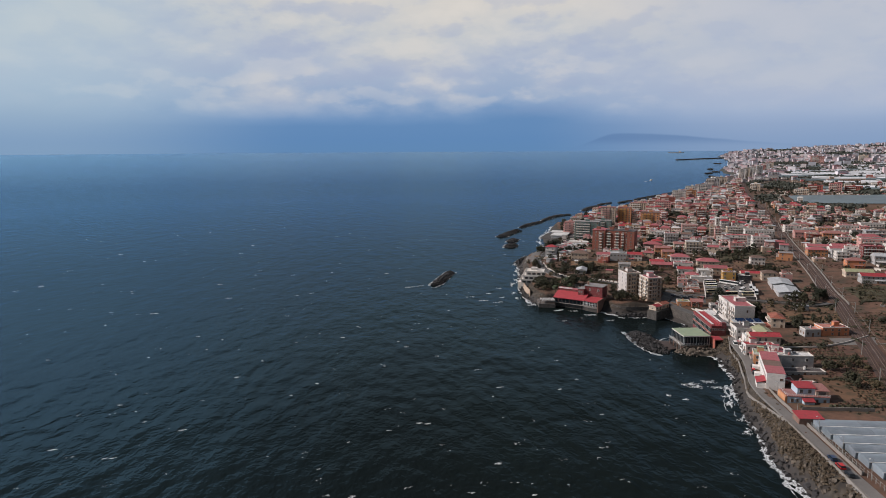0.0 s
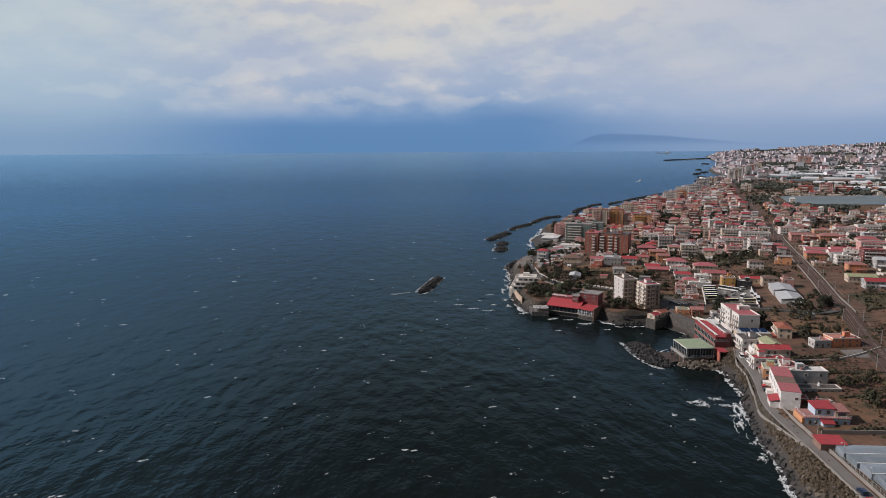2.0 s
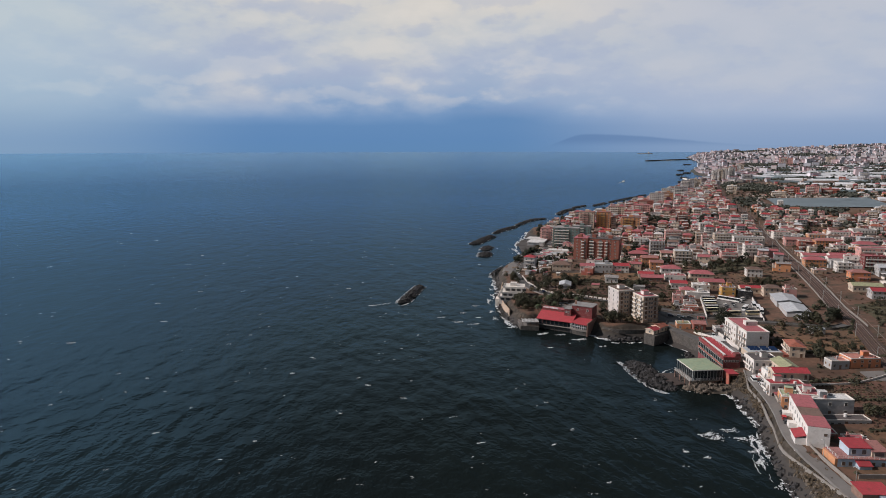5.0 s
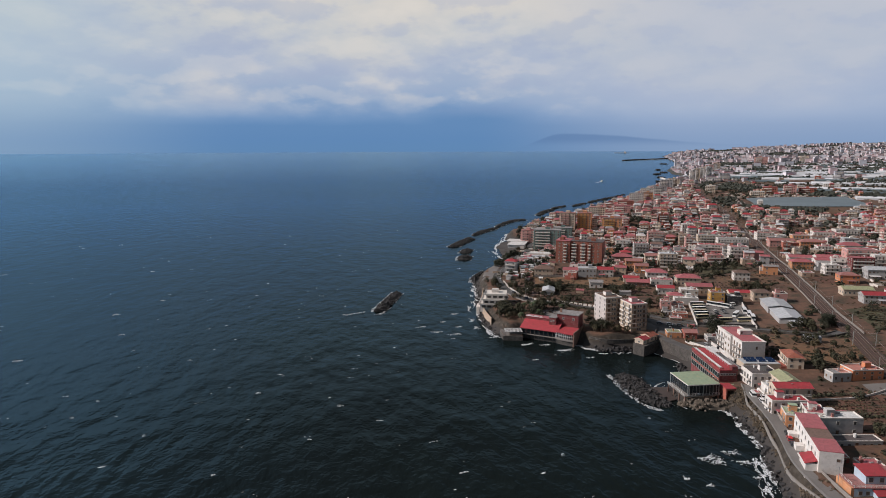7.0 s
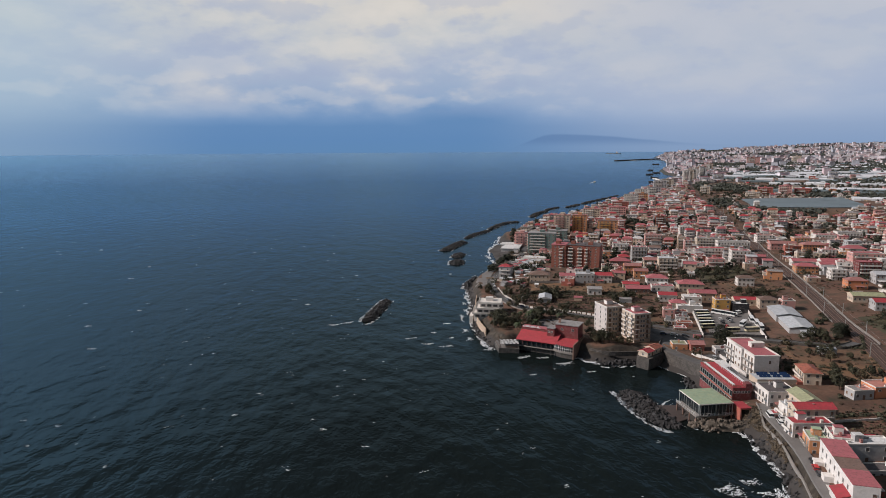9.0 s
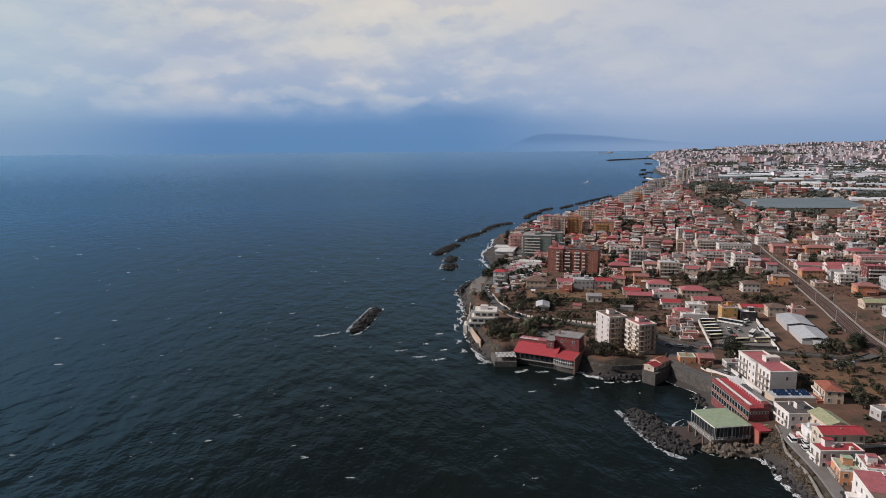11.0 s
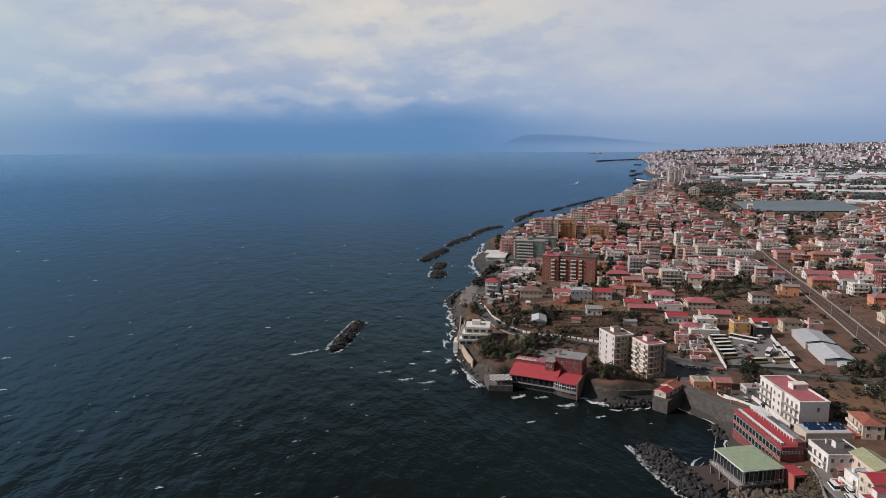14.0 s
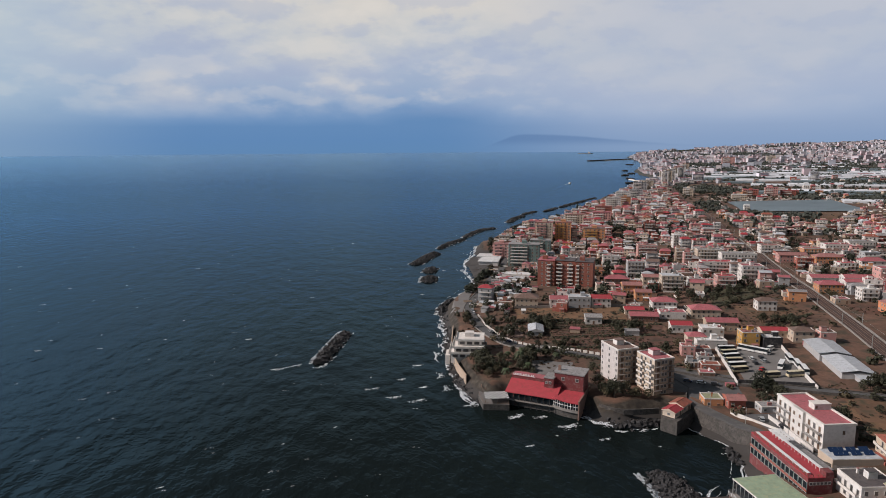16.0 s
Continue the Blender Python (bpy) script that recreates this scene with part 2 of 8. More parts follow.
for key, colour, stain in (("red", (0.37, 0.112, 0.126), (0.24, 0.090, 0.098)), ("bright", (0.36, 0.042, 0.055), (0.25, 0.05, 0.05)), ("terracotta", (0.32, 0.148, 0.136), (0.20, 0.105, 0.096)),
                           ("brown", (0.17, 0.11, 0.09), (0.11, 0.08, 0.07)), ("grey", (0.27, 0.26, 0.26), (0.17, 0.16, 0.16)), ("white", (0.62, 0.62, 0.62), (0.45, 0.44, 0.43)),
                           ("green", (0.28, 0.36, 0.25), (0.34, 0.37, 0.24)), ("olive", (0.30, 0.31, 0.19), (0.22, 0.22, 0.15)), ("dark", (0.10, 0.085, 0.085), (0.06, 0.055, 0.06)),
                           ("pale", (0.45, 0.47, 0.50), (0.35, 0.37, 0.40)), ("rust", (0.28, 0.09, 0.06), (0.18, 0.07, 0.05)), ("salmon", (0.46, 0.20, 0.16), (0.38, 0.19, 0.16))):
    roofs_of(key, colour, stain)
M["glass"] = material("window_glass", (0.02, 0.025, 0.03), 0.08, 0.1)
M["curtained"] = material("curtained_windows", (0.085, 0.080, 0.082), 0.3, 0.3, island=1.2, each=0.9)
M["frame"] = material("painted_frame", (0.44, 0.43, 0.41), 0.6, 0.1)
M["shutter"] = material("wooden_shutter", (0.16, 0.10, 0.07), 0.7, 0.2, each=0.5)
M["parapet"] = material("parapet_paint", (0.66, 0.62, 0.58), 0.8, 0.2)
M["concrete"] = material("weathered_concrete", (0.24, 0.22, 0.205), 0.9, 0.3, 0.15, 2.0, 0.03, stain=(0.22, 0.20, 0.18))
M["quay_stone"] = material("quay_stone", (0.085, 0.076, 0.070), 0.9, 0.7, 0.5, 2.2, 0.25, stain=(0.045, 0.042, 0.040))
M["asphalt"] = material("asphalt", (0.085, 0.083, 0.085), 0.9, 0.3, 0.12, 1.5, stain=(0.12, 0.115, 0.11))
M["pale_asphalt"] = material("worn_paving", (0.17, 0.16, 0.155), 0.9, 0.3, 0.1, 1.2, stain=(0.16, 0.15, 0.145))
M["rock"] = material("lava_rock", (0.028, 0.027, 0.029), 0.85, 0.5, 0.6, 2.5, 0.2, stain=(0.042, 0.039, 0.038), island=0.9)
M["pale_rock"] = material("bank_rock", (0.105, 0.086, 0.070), 0.9, 0.5, 0.4, 2.0, 0.2, stain=(0.13, 0.108, 0.085), island=0.8)
M["wet_sand"] = material("wet_sand", (0.062, 0.045, 0.040), 0.6, 0.25, 0.2, 2.0)
M["sand"] = material("volcanic_sand", (0.062, 0.056, 0.055), 0.95, 0.25, 0.1, 2.0)
M["soil"] = material("ploughed_soil", (0.108, 0.053, 0.037), 0.95, 0.5, 0.10, 0.9, 0.1, stain=(0.050, 0.041, 0.028))
M["dry_grass"] = material("dry_grass", (0.132, 0.073, 0.043), 0.95, 0.5, 0.09, 0.9, 0.1, stain=(0.058, 0.047, 0.027))
M["meadow"] = material("weedy_meadow", (0.058, 0.054, 0.028), 0.95, 0.55, 0.08, 0.8, 0.1, stain=(0.085, 0.058, 0.036))
M["stubble"] = material("ochre_stubble", (0.165, 0.091, 0.050), 0.95, 0.5, 0.10, 1.0, 0.1, stain=(0.075, 0.062, 0.032))
M["pale_soil"] = material("bare_yard_soil", (0.20, 0.135, 0.11), 0.95, 0.4, 0.15, 1.2, 0.05, stain=(0.12, 0.085, 0.07))
M["ballast"] = material("rail_ballast", (0.078, 0.047, 0.040), 0.95, 0.3, 0.1, 1.5, 0.05, stain=(0.07, 0.05, 0.045))
M["steel"] = material("rail_steel", (0.20, 0.135, 0.105), 0.6, 0.2, metal=0.5)
M["pole"] = material("galvanised_pole", (0.35, 0.35, 0.34), 0.6, 0.2, metal=0.3)
M["bark"] = material("bark", (0.085, 0.06, 0.045), 0.9, 0.4, 2.0, 8.0, 0.05)
M["dusty_sheet"] = material("dusty_nursery_sheet", (0.13, 0.17, 0.19), 0.5, 0.3, 0.02, 0.3)
M["leaf"] = material("broad_leaves", (0.041, 0.041, 0.022), 0.8, 0.5, 0.5, 3.0, island=0.9, each=0.5)
M["leaf_dark"] = material("pine_needles", (0.030, 0.035, 0.021), 0.85, 0.5, 0.5, 3.0, island=0.8, each=0.4)
M["leaf_dry"] = material("dusty_leaves", (0.086, 0.070, 0.039), 0.85, 0.5, 0.5, 3.0, island=0.9, each=0.5)
M["grove"] = material("olive_groves", (0.050, 0.056, 0.046), 0.9, 0.4, 0.05, 0.5, island=0.6)
M["scrub"] = material("withered_scrub", (0.066, 0.042, 0.026), 0.9, 0.5, 0.5, 3.0, island=0.9)
M["bank_scrub"] = material("bank_scrub_leaves", (0.080, 0.060, 0.040), 0.9, 0.5, 0.5, 3.0, island=0.9)
M["palm"] = material("palm_fronds", (0.05, 0.07, 0.03), 0.7, 0.4, 0.6, 4.0, island=0.6)
M["plastic"] = material("greenhouse_sheet", (0.21, 0.25, 0.29), 0.35, 0.3, 0.12, 1.5, stain=(0.24, 0.27, 0.31), each=0.45)
# plaster of the far city, with distance haze mixed into its colours
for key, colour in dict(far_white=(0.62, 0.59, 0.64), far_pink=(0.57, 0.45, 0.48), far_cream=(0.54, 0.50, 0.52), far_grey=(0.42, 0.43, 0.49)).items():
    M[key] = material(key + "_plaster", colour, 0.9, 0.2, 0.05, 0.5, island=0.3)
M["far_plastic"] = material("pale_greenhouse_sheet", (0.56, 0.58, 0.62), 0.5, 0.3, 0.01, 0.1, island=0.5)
M["solar"] = material("solar_cells", (0.012, 0.03, 0.08), 0.12, 0.2)
M["metal_white"] = material("white_metal", (0.7, 0.7, 0.7), 0.45, 0.12, each=0.2)
M["tyre"] = material("rubber", (0.02, 0.02, 0.02), 0.9, 0.2)
for key, colour in dict(red=(0.5, 0.02, 0.02), blue=(0.02, 0.04, 0.10), white=(0.72, 0.72, 0.72), silver=(0.38, 0.39, 0.4), dark=(0.03, 0.03, 0.035), yellow=(0.58, 0.50, 0.34)).items():
    M["paint_" + key] = material("car_paint_" + key, colour, 0.35, 0.06)


# ---- building helpers ----
class Form:
    """Faces gathered for one mesh."""

    def __init__(self):
        self.v, self.f, self.k = [], [], []

    def face(self, pts, k=0):
        i = len(self.v)
        self.v += [tuple(p) for p in pts]
        self.f.append(tuple(range(i, i + len(pts))))
        self.k.append(k)

    def box(self, x0, x1, y0, y1, z0, z1, k=0, top=None):
        a = [(x0, y0), (x1, y0), (x1, y1), (x0, y1)]
        return self.prism(a, z0, z1, k, top)

    def prism(self, ring, z0, z1, k=0, top=None):
        """An upright solid over a ring that runs anticlockwise."""
        i, n = len(self.v), len(ring)
        self.v += [(x, y, z0) for x, y in ring] + [(x, y, z1) for x, y in ring]
        for j in range(n):
            h = (j + 1) % n
            self.f.append((i + j, i + h, i + n + h, i + n + j))
            self.k.append(k)
        self.f += [tuple(i + n + j for j in range(n)), tuple(i + n - 1 - j for j in range(n))]
        self.k += [k if top is None else top, k]
        return self

    def solid(self, low, high, k=0):
        """A closed solid between two rings of points."""
        i, n = len(self.v), len(low)
        self.v += [tuple(p) for p in low] + [tuple(p) for p in high]
        for j in range(n):
            h = (j + 1) % n
            self.f.append((i + j, i + h, i + n + h, i + n + j))
        self.f += [tuple(i + n + j for j in range(n)), tuple(i + n - 1 - j for j in range(n))]
        self.k += [k] * (n + 2)
        return self

    def tube(self, a, b, ra, rb, n=6, k=0):
        a, b = Vector(a), Vector(b)
        q = (b - a).to_track_quat("Z", "Y")
        ring = [Vector((math.cos(2 * math.pi * j / n), math.sin(2 * math.pi * j / n), 0)) for j in range(n)]
        return self.solid([a + q @ (r * ra) for r in ring], [b + q @ (r * rb) for r in ring], k)

    def mesh(self, name, *mats, smooth_shade=False):
        me = bpy.data.meshes.new(name)
        me.from_pydata(self.v, [], self.f)
        for m in mats:
            me.materials.append(m)
        if len(mats) > 1:
            me.polygons.foreach_set("material_index", self.k)
        if smooth_shade:
            me.polygons.foreach_set("use_smooth", [True] * len(self.f))
        me.update()
        return me


def part(name, form, mats, parent, label="", m=None):
    """Links a form, or a mesh made before, as one mesh under a thing or a part."""
    me = form if isinstance(form, bpy.types.Mesh) else form.mesh(name, *(mats if isinstance(mats, tuple) else (mats,)))
    ob = new(name, me)
    ob.parent = parent
    if m is not None:
        ob.matrix_basis = m
    return tagged(ob, label)


def thing(name, m, label, category, group="", kind=""):
    ob = new(name)
    ob.matrix_basis = m
    ob.empty_display_size = 0.5
    return tagged(ob, label, category, group, kind)


def setting(name, form, mats, label, category="ground", smooth_shade=False, kind="structure"):
    ob = new(name, form.mesh(name, *(mats if isinstance(mats, tuple) else (mats,)), smooth_shade=smooth_shade))
    return tagged(ob, label, category, kind=kind)


def turned(x, y, rot):
    c, s = math.cos(radians(rot)), math.sin(radians(rot))
    return x * c - y * s, x * s + y * c


def resample(line, step):
    line = np.array(line, float)
    d = np.r_[0, np.cumsum(np.hypot(*np.diff(line, axis=0).T))]
    at = np.linspace(0, d[-1], max(2, int(d[-1] / step) + 1))
    out = np.c_[np.interp(at, d, line[:, 0]), np.interp(at, d, line[:, 1])]
    for _ in range(2):
        if len(out) > 4:
            out[1:-1] = (out[:-2] + 2 * out[1:-1] + out[2:]) / 4
    return out


def normals_of(line):
    t = np.gradient(line, axis=0)
    t /= np.hypot(t[:, 0], t[:, 1])[:, None]
    return np.c_[-t[:, 1], t[:, 0]]


def strip(line, left, right, lift, step=5, thick=0.25, level=None):
    """A slab along a line that follows the ground, from left to right of it in metres."""
    line = resample(line, step)
    nrm = normals_of(line)
    f = Form()
    a, b = line + nrm * left, line + nrm * right
    z = (ground_z(line[:, 0], line[:, 1]) if level is None else np.full(len(line), level)) + lift
    za = np.maximum(z, ground_z(a[:, 0], a[:, 1]) + lift * 0.5) if level is None else z
    zb = np.maximum(z, ground_z(b[:, 0], b[:, 1]) + lift * 0.5) if level is None else z
    z = np.maximum(za, zb)
    n = len(line)
    f.v = [(*p, q) for p, q in zip(a, z)] + [(*p, q) for p, q in zip(b, z)] + [(*p, q - thick) for p, q in zip(a, z)] + [(*p, q - thick) for p, q in zip(b, z)]
    for i in range(n - 1):
        f.f += [(i, n + i, n + i + 1, i + 1), (i, i + 1, 2 * n + i + 1, 2 * n + i), (n + i + 1, n + i, 3 * n + i, 3 * n + i + 1)]
    f.f += [(0, 2 * n, 3 * n, n), (n - 1, 2 * n - 1, 4 * n - 1, 3 * n - 1)]
    f.k = [0] * len(f.f)
    return f


def wall_line(line, height, thick, sink=0.6, step=4, form=None, base=None):
    """A wall along a line on the ground."""
    line = resample(line, step)
    nrm = normals_of(line)
    f = form or Form()
    i0, n = len(f.v), len(line)
    z = ground_z(line[:, 0], line[:, 1]) if base is None else np.full(n, base)
    for off, dz in ((thick / 2, -sink), (thick / 2, height), (-thick / 2, height), (-thick / 2, -sink)):
        f.v += [(*p, q + dz) for p, q in zip(line + nrm * off, z)]
    for i in range(n - 1):
        for a, b in ((0, 1), (1, 2), (2, 3)):
            f.f.append((i0 + a * n + i, i0 + b * n + i, i0 + b * n + i + 1, i0 + a * n + i + 1))
    f.f += [tuple(i0 + a * n for a in (3, 2, 1, 0)), tuple(i0 + a * n + n - 1 for a in (0, 1, 2, 3))]
    f.k += [0] * (len(f.f) - len(f.k))
    return f


def field(corners, lift, cells=10):
    """A patch of land over four corners, draped on the ground."""
    (ax, ay), (bx, by), (cx, cy), (dx, dy) = corners
    f = Form()
    u, v = np.meshgrid(np.linspace(0, 1, cells + 1), np.linspace(0, 1, cells + 1), indexing="ij")
    wob = 0.012 * np.sin(9 * u + 5 * v)
    x = ax * (1 - u) * (1 - v) + bx * u * (1 - v) + cx * u * v + dx * (1 - u) * v
    y = ay * (1 - u) * (1 - v) + by * u * (1 - v) + cy * u * v + dy * (1 - u) * v
    x, y = x + wob * (cx - ax), y + wob * (cy - ay)
    z = ground_z(x, y) + lift
    f.v = list(zip(x.ravel().tolist(), y.ravel().tolist(), z.ravel().tolist()))
    m = cells + 1
    f.f = [(i * m + j, (i + 1) * m + j, (i + 1) * m + j + 1, i * m + j + 1) for i in range(cells) for j in range(cells)]
    f.k = [0] * len(f.f)
    return f

# ---- land and sea ----
def grown(start, stop, step, growth, most):
    out = [start]
    while out[-1] < stop:
        out.append(out[-1] + step)
        step = min(step * growth, most)
    return out


def make_ground():
    xs = np.array(grown(124, 440, 3, 1, 3)[:-1] + grown(440, 5000, 3.2, 1.035, 90))
    ys = np.array(sorted(-v for v in grown(-140, 700, 6, 1.12, 120))[:-1] + grown(140, 700, 3, 1, 3)[:-1] + grown(700, 5000, 3.2, 1.03, 90))
    x, y = np.meshgrid(xs, ys, indexing="ij")
    s = shore_distance(x, y)
    z = ground_z(x, y)
    rough = np.exp(-((s - 6) / 8) ** 2) * (y < 900)
    lumps = np.array([[noise.fractal(Vector((a * 0.13, b * 0.13, 0.3)), 0.9, 2.0, 4) if abs(r) > 0.02 else 0.0 for a, b, r in zip(ra, rb, rr)] for ra, rb, rr in zip(x, y, rough)])
    z = z + rough * lumps * 1.5
    keep = s > -60
    index = -np.ones(x.shape, int)
    cells = keep[:-1, :-1] | keep[1:, :-1] | keep[:-1, 1:] | keep[1:, 1:]
    used = np.zeros(x.shape, bool)
    used[:-1, :-1] |= cells
    used[1:, :-1] |= cells
    used[:-1, 1:] |= cells
    used[1:, 1:] |= cells
    index[used] = np.arange(used.sum())
    f = Form()
    f.v = list(zip(x[used].tolist(), y[used].tolist(), z[used].tolist()))
    i, j = np.nonzero(cells)
    f.f = [tuple(q) for q in np.c_[index[i, j], index[i + 1, j], index[i + 1, j + 1], index[i, j + 1]].tolist()]
    f.k = [0] * len(f.f)
    m = material("earth", (0.118, 0.064, 0.043), 0.95, 0.7, 0.05, 0.5, 0.3, stain=(0.044, 0.040, 0.025))
    n, l = m.node_tree.nodes, m.node_tree.links
    b = n["Principled BSDF"]
    soil = b.inputs["Base Color"].links[0].from_socket
    geo = n.new("ShaderNodeNewGeometry")
    cut = n.new("ShaderNodeSeparateXYZ")
    l.new(geo.outputs["Normal"], cut.inputs[0])
    steep = n.new("ShaderNodeMapRange")
    steep.inputs[1].default_value, steep.inputs[2].default_value = 0.97, 0.86
    l.new(cut.outputs[2], steep.inputs[0])
    grain = n.new("ShaderNodeTexNoise")
    grain.inputs["Scale"].default_value, grain.inputs["Detail"].default_value = 0.35, 6
    l.new(geo.outputs["Position"], grain.inputs["Vector"])
    stone = n.new("ShaderNodeValToRGB")
    stone.color_ramp.elements.new(0.5)
    for k, (p, c) in enumerate(((0.3, (0.022, 0.019, 0.017, 1)), (0.5, (0.042, 0.033, 0.025, 1)), (0.72, (0.085, 0.073, 0.060, 1)))):
        stone.color_ramp.elements[k].position, stone.color_ramp.elements[k].color = p, c
    l.new(grain.outputs[0], stone.inputs[0])
    both = n.new("ShaderNodeMix")
    both.data_type = "RGBA"
    l.new(steep.outputs[0], both.inputs[0])
    l.new(soil, both.inputs[6])
    l.new(stone.outputs[0], both.inputs[7])
    place = n.new("ShaderNodeSeparateXYZ")
    l.new(geo.outputs["Position"], place.inputs[0])
    wet = n.new("ShaderNodeMapRange")
    wet.inputs[1].default_value, wet.inputs[2].default_value = 3.8, 2.2
    l.new(place.outputs[2], wet.inputs[0])
    last = n.new("ShaderNodeMix")
    last.data_type = "RGBA"
    l.new(wet.outputs[0], last.inputs[0])
    l.new(both.outputs[2], last.inputs[6])
    last.inputs[7].default_value = (0.045, 0.04, 0.038, 1)
    # ground turns from brown to dark grey-green northwards, under the far city
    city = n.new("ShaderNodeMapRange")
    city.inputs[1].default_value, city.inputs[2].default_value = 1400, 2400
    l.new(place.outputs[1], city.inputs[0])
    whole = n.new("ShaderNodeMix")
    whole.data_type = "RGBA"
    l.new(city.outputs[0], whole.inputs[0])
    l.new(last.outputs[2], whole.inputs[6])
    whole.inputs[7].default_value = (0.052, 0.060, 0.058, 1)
    l.new(whole.outputs[2], b.inputs["Base Color"])
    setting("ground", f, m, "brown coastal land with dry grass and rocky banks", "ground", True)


def make_sea():
    f = Form()
    rings = [0] + grown(25, 4940, 12, 1.06, 200)[:-1] + [4940]
    turns = 144
    for r in rings:
        for k in range(turns):
            a = 2 * math.pi * k / turns
            px, py = 30 + r * math.cos(a), 90 + r * math.sin(a)
            f.v.append((px, py, float(swell(px, py))))
    for i in range(len(rings) - 1):
        for k in range(turns):
            h = (k + 1) % turns
            f.f.append((i * turns + k, (i + 1) * turns + k, (i + 1) * turns + h, i * turns + h))
    f.k = [0] * len(f.f)
    m = bpy.data.materials.new("sea_water")
    m.use_nodes = True
    n, l = m.node_tree.nodes, m.node_tree.links
    b = n["Principled BSDF"]
    b.inputs["Roughness"].default_value, b.inputs["Specular IOR Level"].default_value = 0.6, 0.0
    geo = n.new("ShaderNodeNewGeometry")

    def waves(stretch, turn, scale, detail):
        mp = n.new("ShaderNodeMapping")
        mp.inputs["Rotation"].default_value = (0, 0, radians(turn))
        mp.inputs["Scale"].default_value = (1.0, stretch, 1.0)
        l.new(geo.outputs["Position"], mp.inputs[0])
        t = n.new("ShaderNodeTexNoise")
        t.inputs["Scale"].default_value, t.inputs["Detail"].default_value = scale, detail
        l.new(mp.outputs[0], t.inputs["Vector"])
        return t.outputs["Fac"]

    def add(a, c, k):
        t = n.new("ShaderNodeMath")
        t.operation = "MULTIPLY_ADD"
        l.new(c, t.inputs[0])
        t.inputs[1].default_value = k
        if isinstance(a, float):
            t.inputs[2].default_value = a
        else:
            l.new(a, t.inputs[2])
        return t.outputs[0]

    height = add(add(add(0.0, waves(0.50, -24, 0.062, 2), 2.3), waves(0.62, -34, 0.15, 3), 1.25), waves(0.7, -12, 0.62, 2), 0.26)
    bump = n.new("ShaderNodeBump")
    bump.inputs["Strength"].default_value, bump.inputs["Distance"].default_value = 0.55, 1.0
    l.new(height, bump.inputs["Height"])
    l.new(bump.outputs[0], b.inputs["Normal"])
    gloss = n.new("ShaderNodeBsdfGlossy")
    gloss.inputs["Roughness"].default_value = 0.18
    l.new(bump.outputs[0], gloss.inputs["Normal"])
    # reflection tinted by viewing angle: brighter, bluer far out, in place of haze
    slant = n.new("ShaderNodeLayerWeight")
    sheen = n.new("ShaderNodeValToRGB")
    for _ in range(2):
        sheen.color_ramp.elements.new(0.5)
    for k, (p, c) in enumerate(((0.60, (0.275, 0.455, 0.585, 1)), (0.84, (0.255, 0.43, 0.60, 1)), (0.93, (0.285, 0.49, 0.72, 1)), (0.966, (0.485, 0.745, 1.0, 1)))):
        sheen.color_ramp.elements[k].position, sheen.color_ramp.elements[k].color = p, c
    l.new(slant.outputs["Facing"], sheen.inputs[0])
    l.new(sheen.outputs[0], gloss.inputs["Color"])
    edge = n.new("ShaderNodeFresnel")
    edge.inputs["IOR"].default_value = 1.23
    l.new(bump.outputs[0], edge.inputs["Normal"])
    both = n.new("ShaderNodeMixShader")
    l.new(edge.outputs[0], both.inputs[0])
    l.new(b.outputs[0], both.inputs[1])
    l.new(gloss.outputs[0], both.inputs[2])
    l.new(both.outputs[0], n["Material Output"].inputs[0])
    drift = waves(0.5, 28, 0.006, 4)
    tint = n.new("ShaderNodeValToRGB")
    tint.color_ramp.elements[0].position, tint.color_ramp.elements[0].color = 0.35, (0.0066, 0.0088, 0.0086, 1)
    tint.color_ramp.elements[1].position, tint.color_ramp.elements[1].color = 0.68, (0.0088, 0.0132, 0.0122, 1)
    l.new(drift, tint.inputs[0])
    l.new(tint.outputs[0], b.inputs["Base Color"])
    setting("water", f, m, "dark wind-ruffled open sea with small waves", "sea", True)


def foam_material():
    m = material("sea_foam", (0.84, 0.88, 0.92), 0.9, 0.2, 0.6, 3.0)
    n, l = m.node_tree.nodes, m.node_tree.links
    geo = n.new("ShaderNodeNewGeometry")
    t = n.new("ShaderNodeTexNoise")
    t.inputs["Scale"].default_value, t.inputs["Detail"].default_value = 2.2, 6
    l.new(geo.outputs["Position"], t.inputs["Vector"])
    step = n.new("ShaderNodeMapRange")
    step.inputs[1].default_value, step.inputs[2].default_value, step.inputs[4].default_value = 0.33, 0.60, 0.9
    l.new(t.outputs["Fac"], step.inputs[0])
    l.new(step.outputs[0], n["Principled BSDF"].inputs["Alpha"])
    return m


M["foam"] = foam_material()


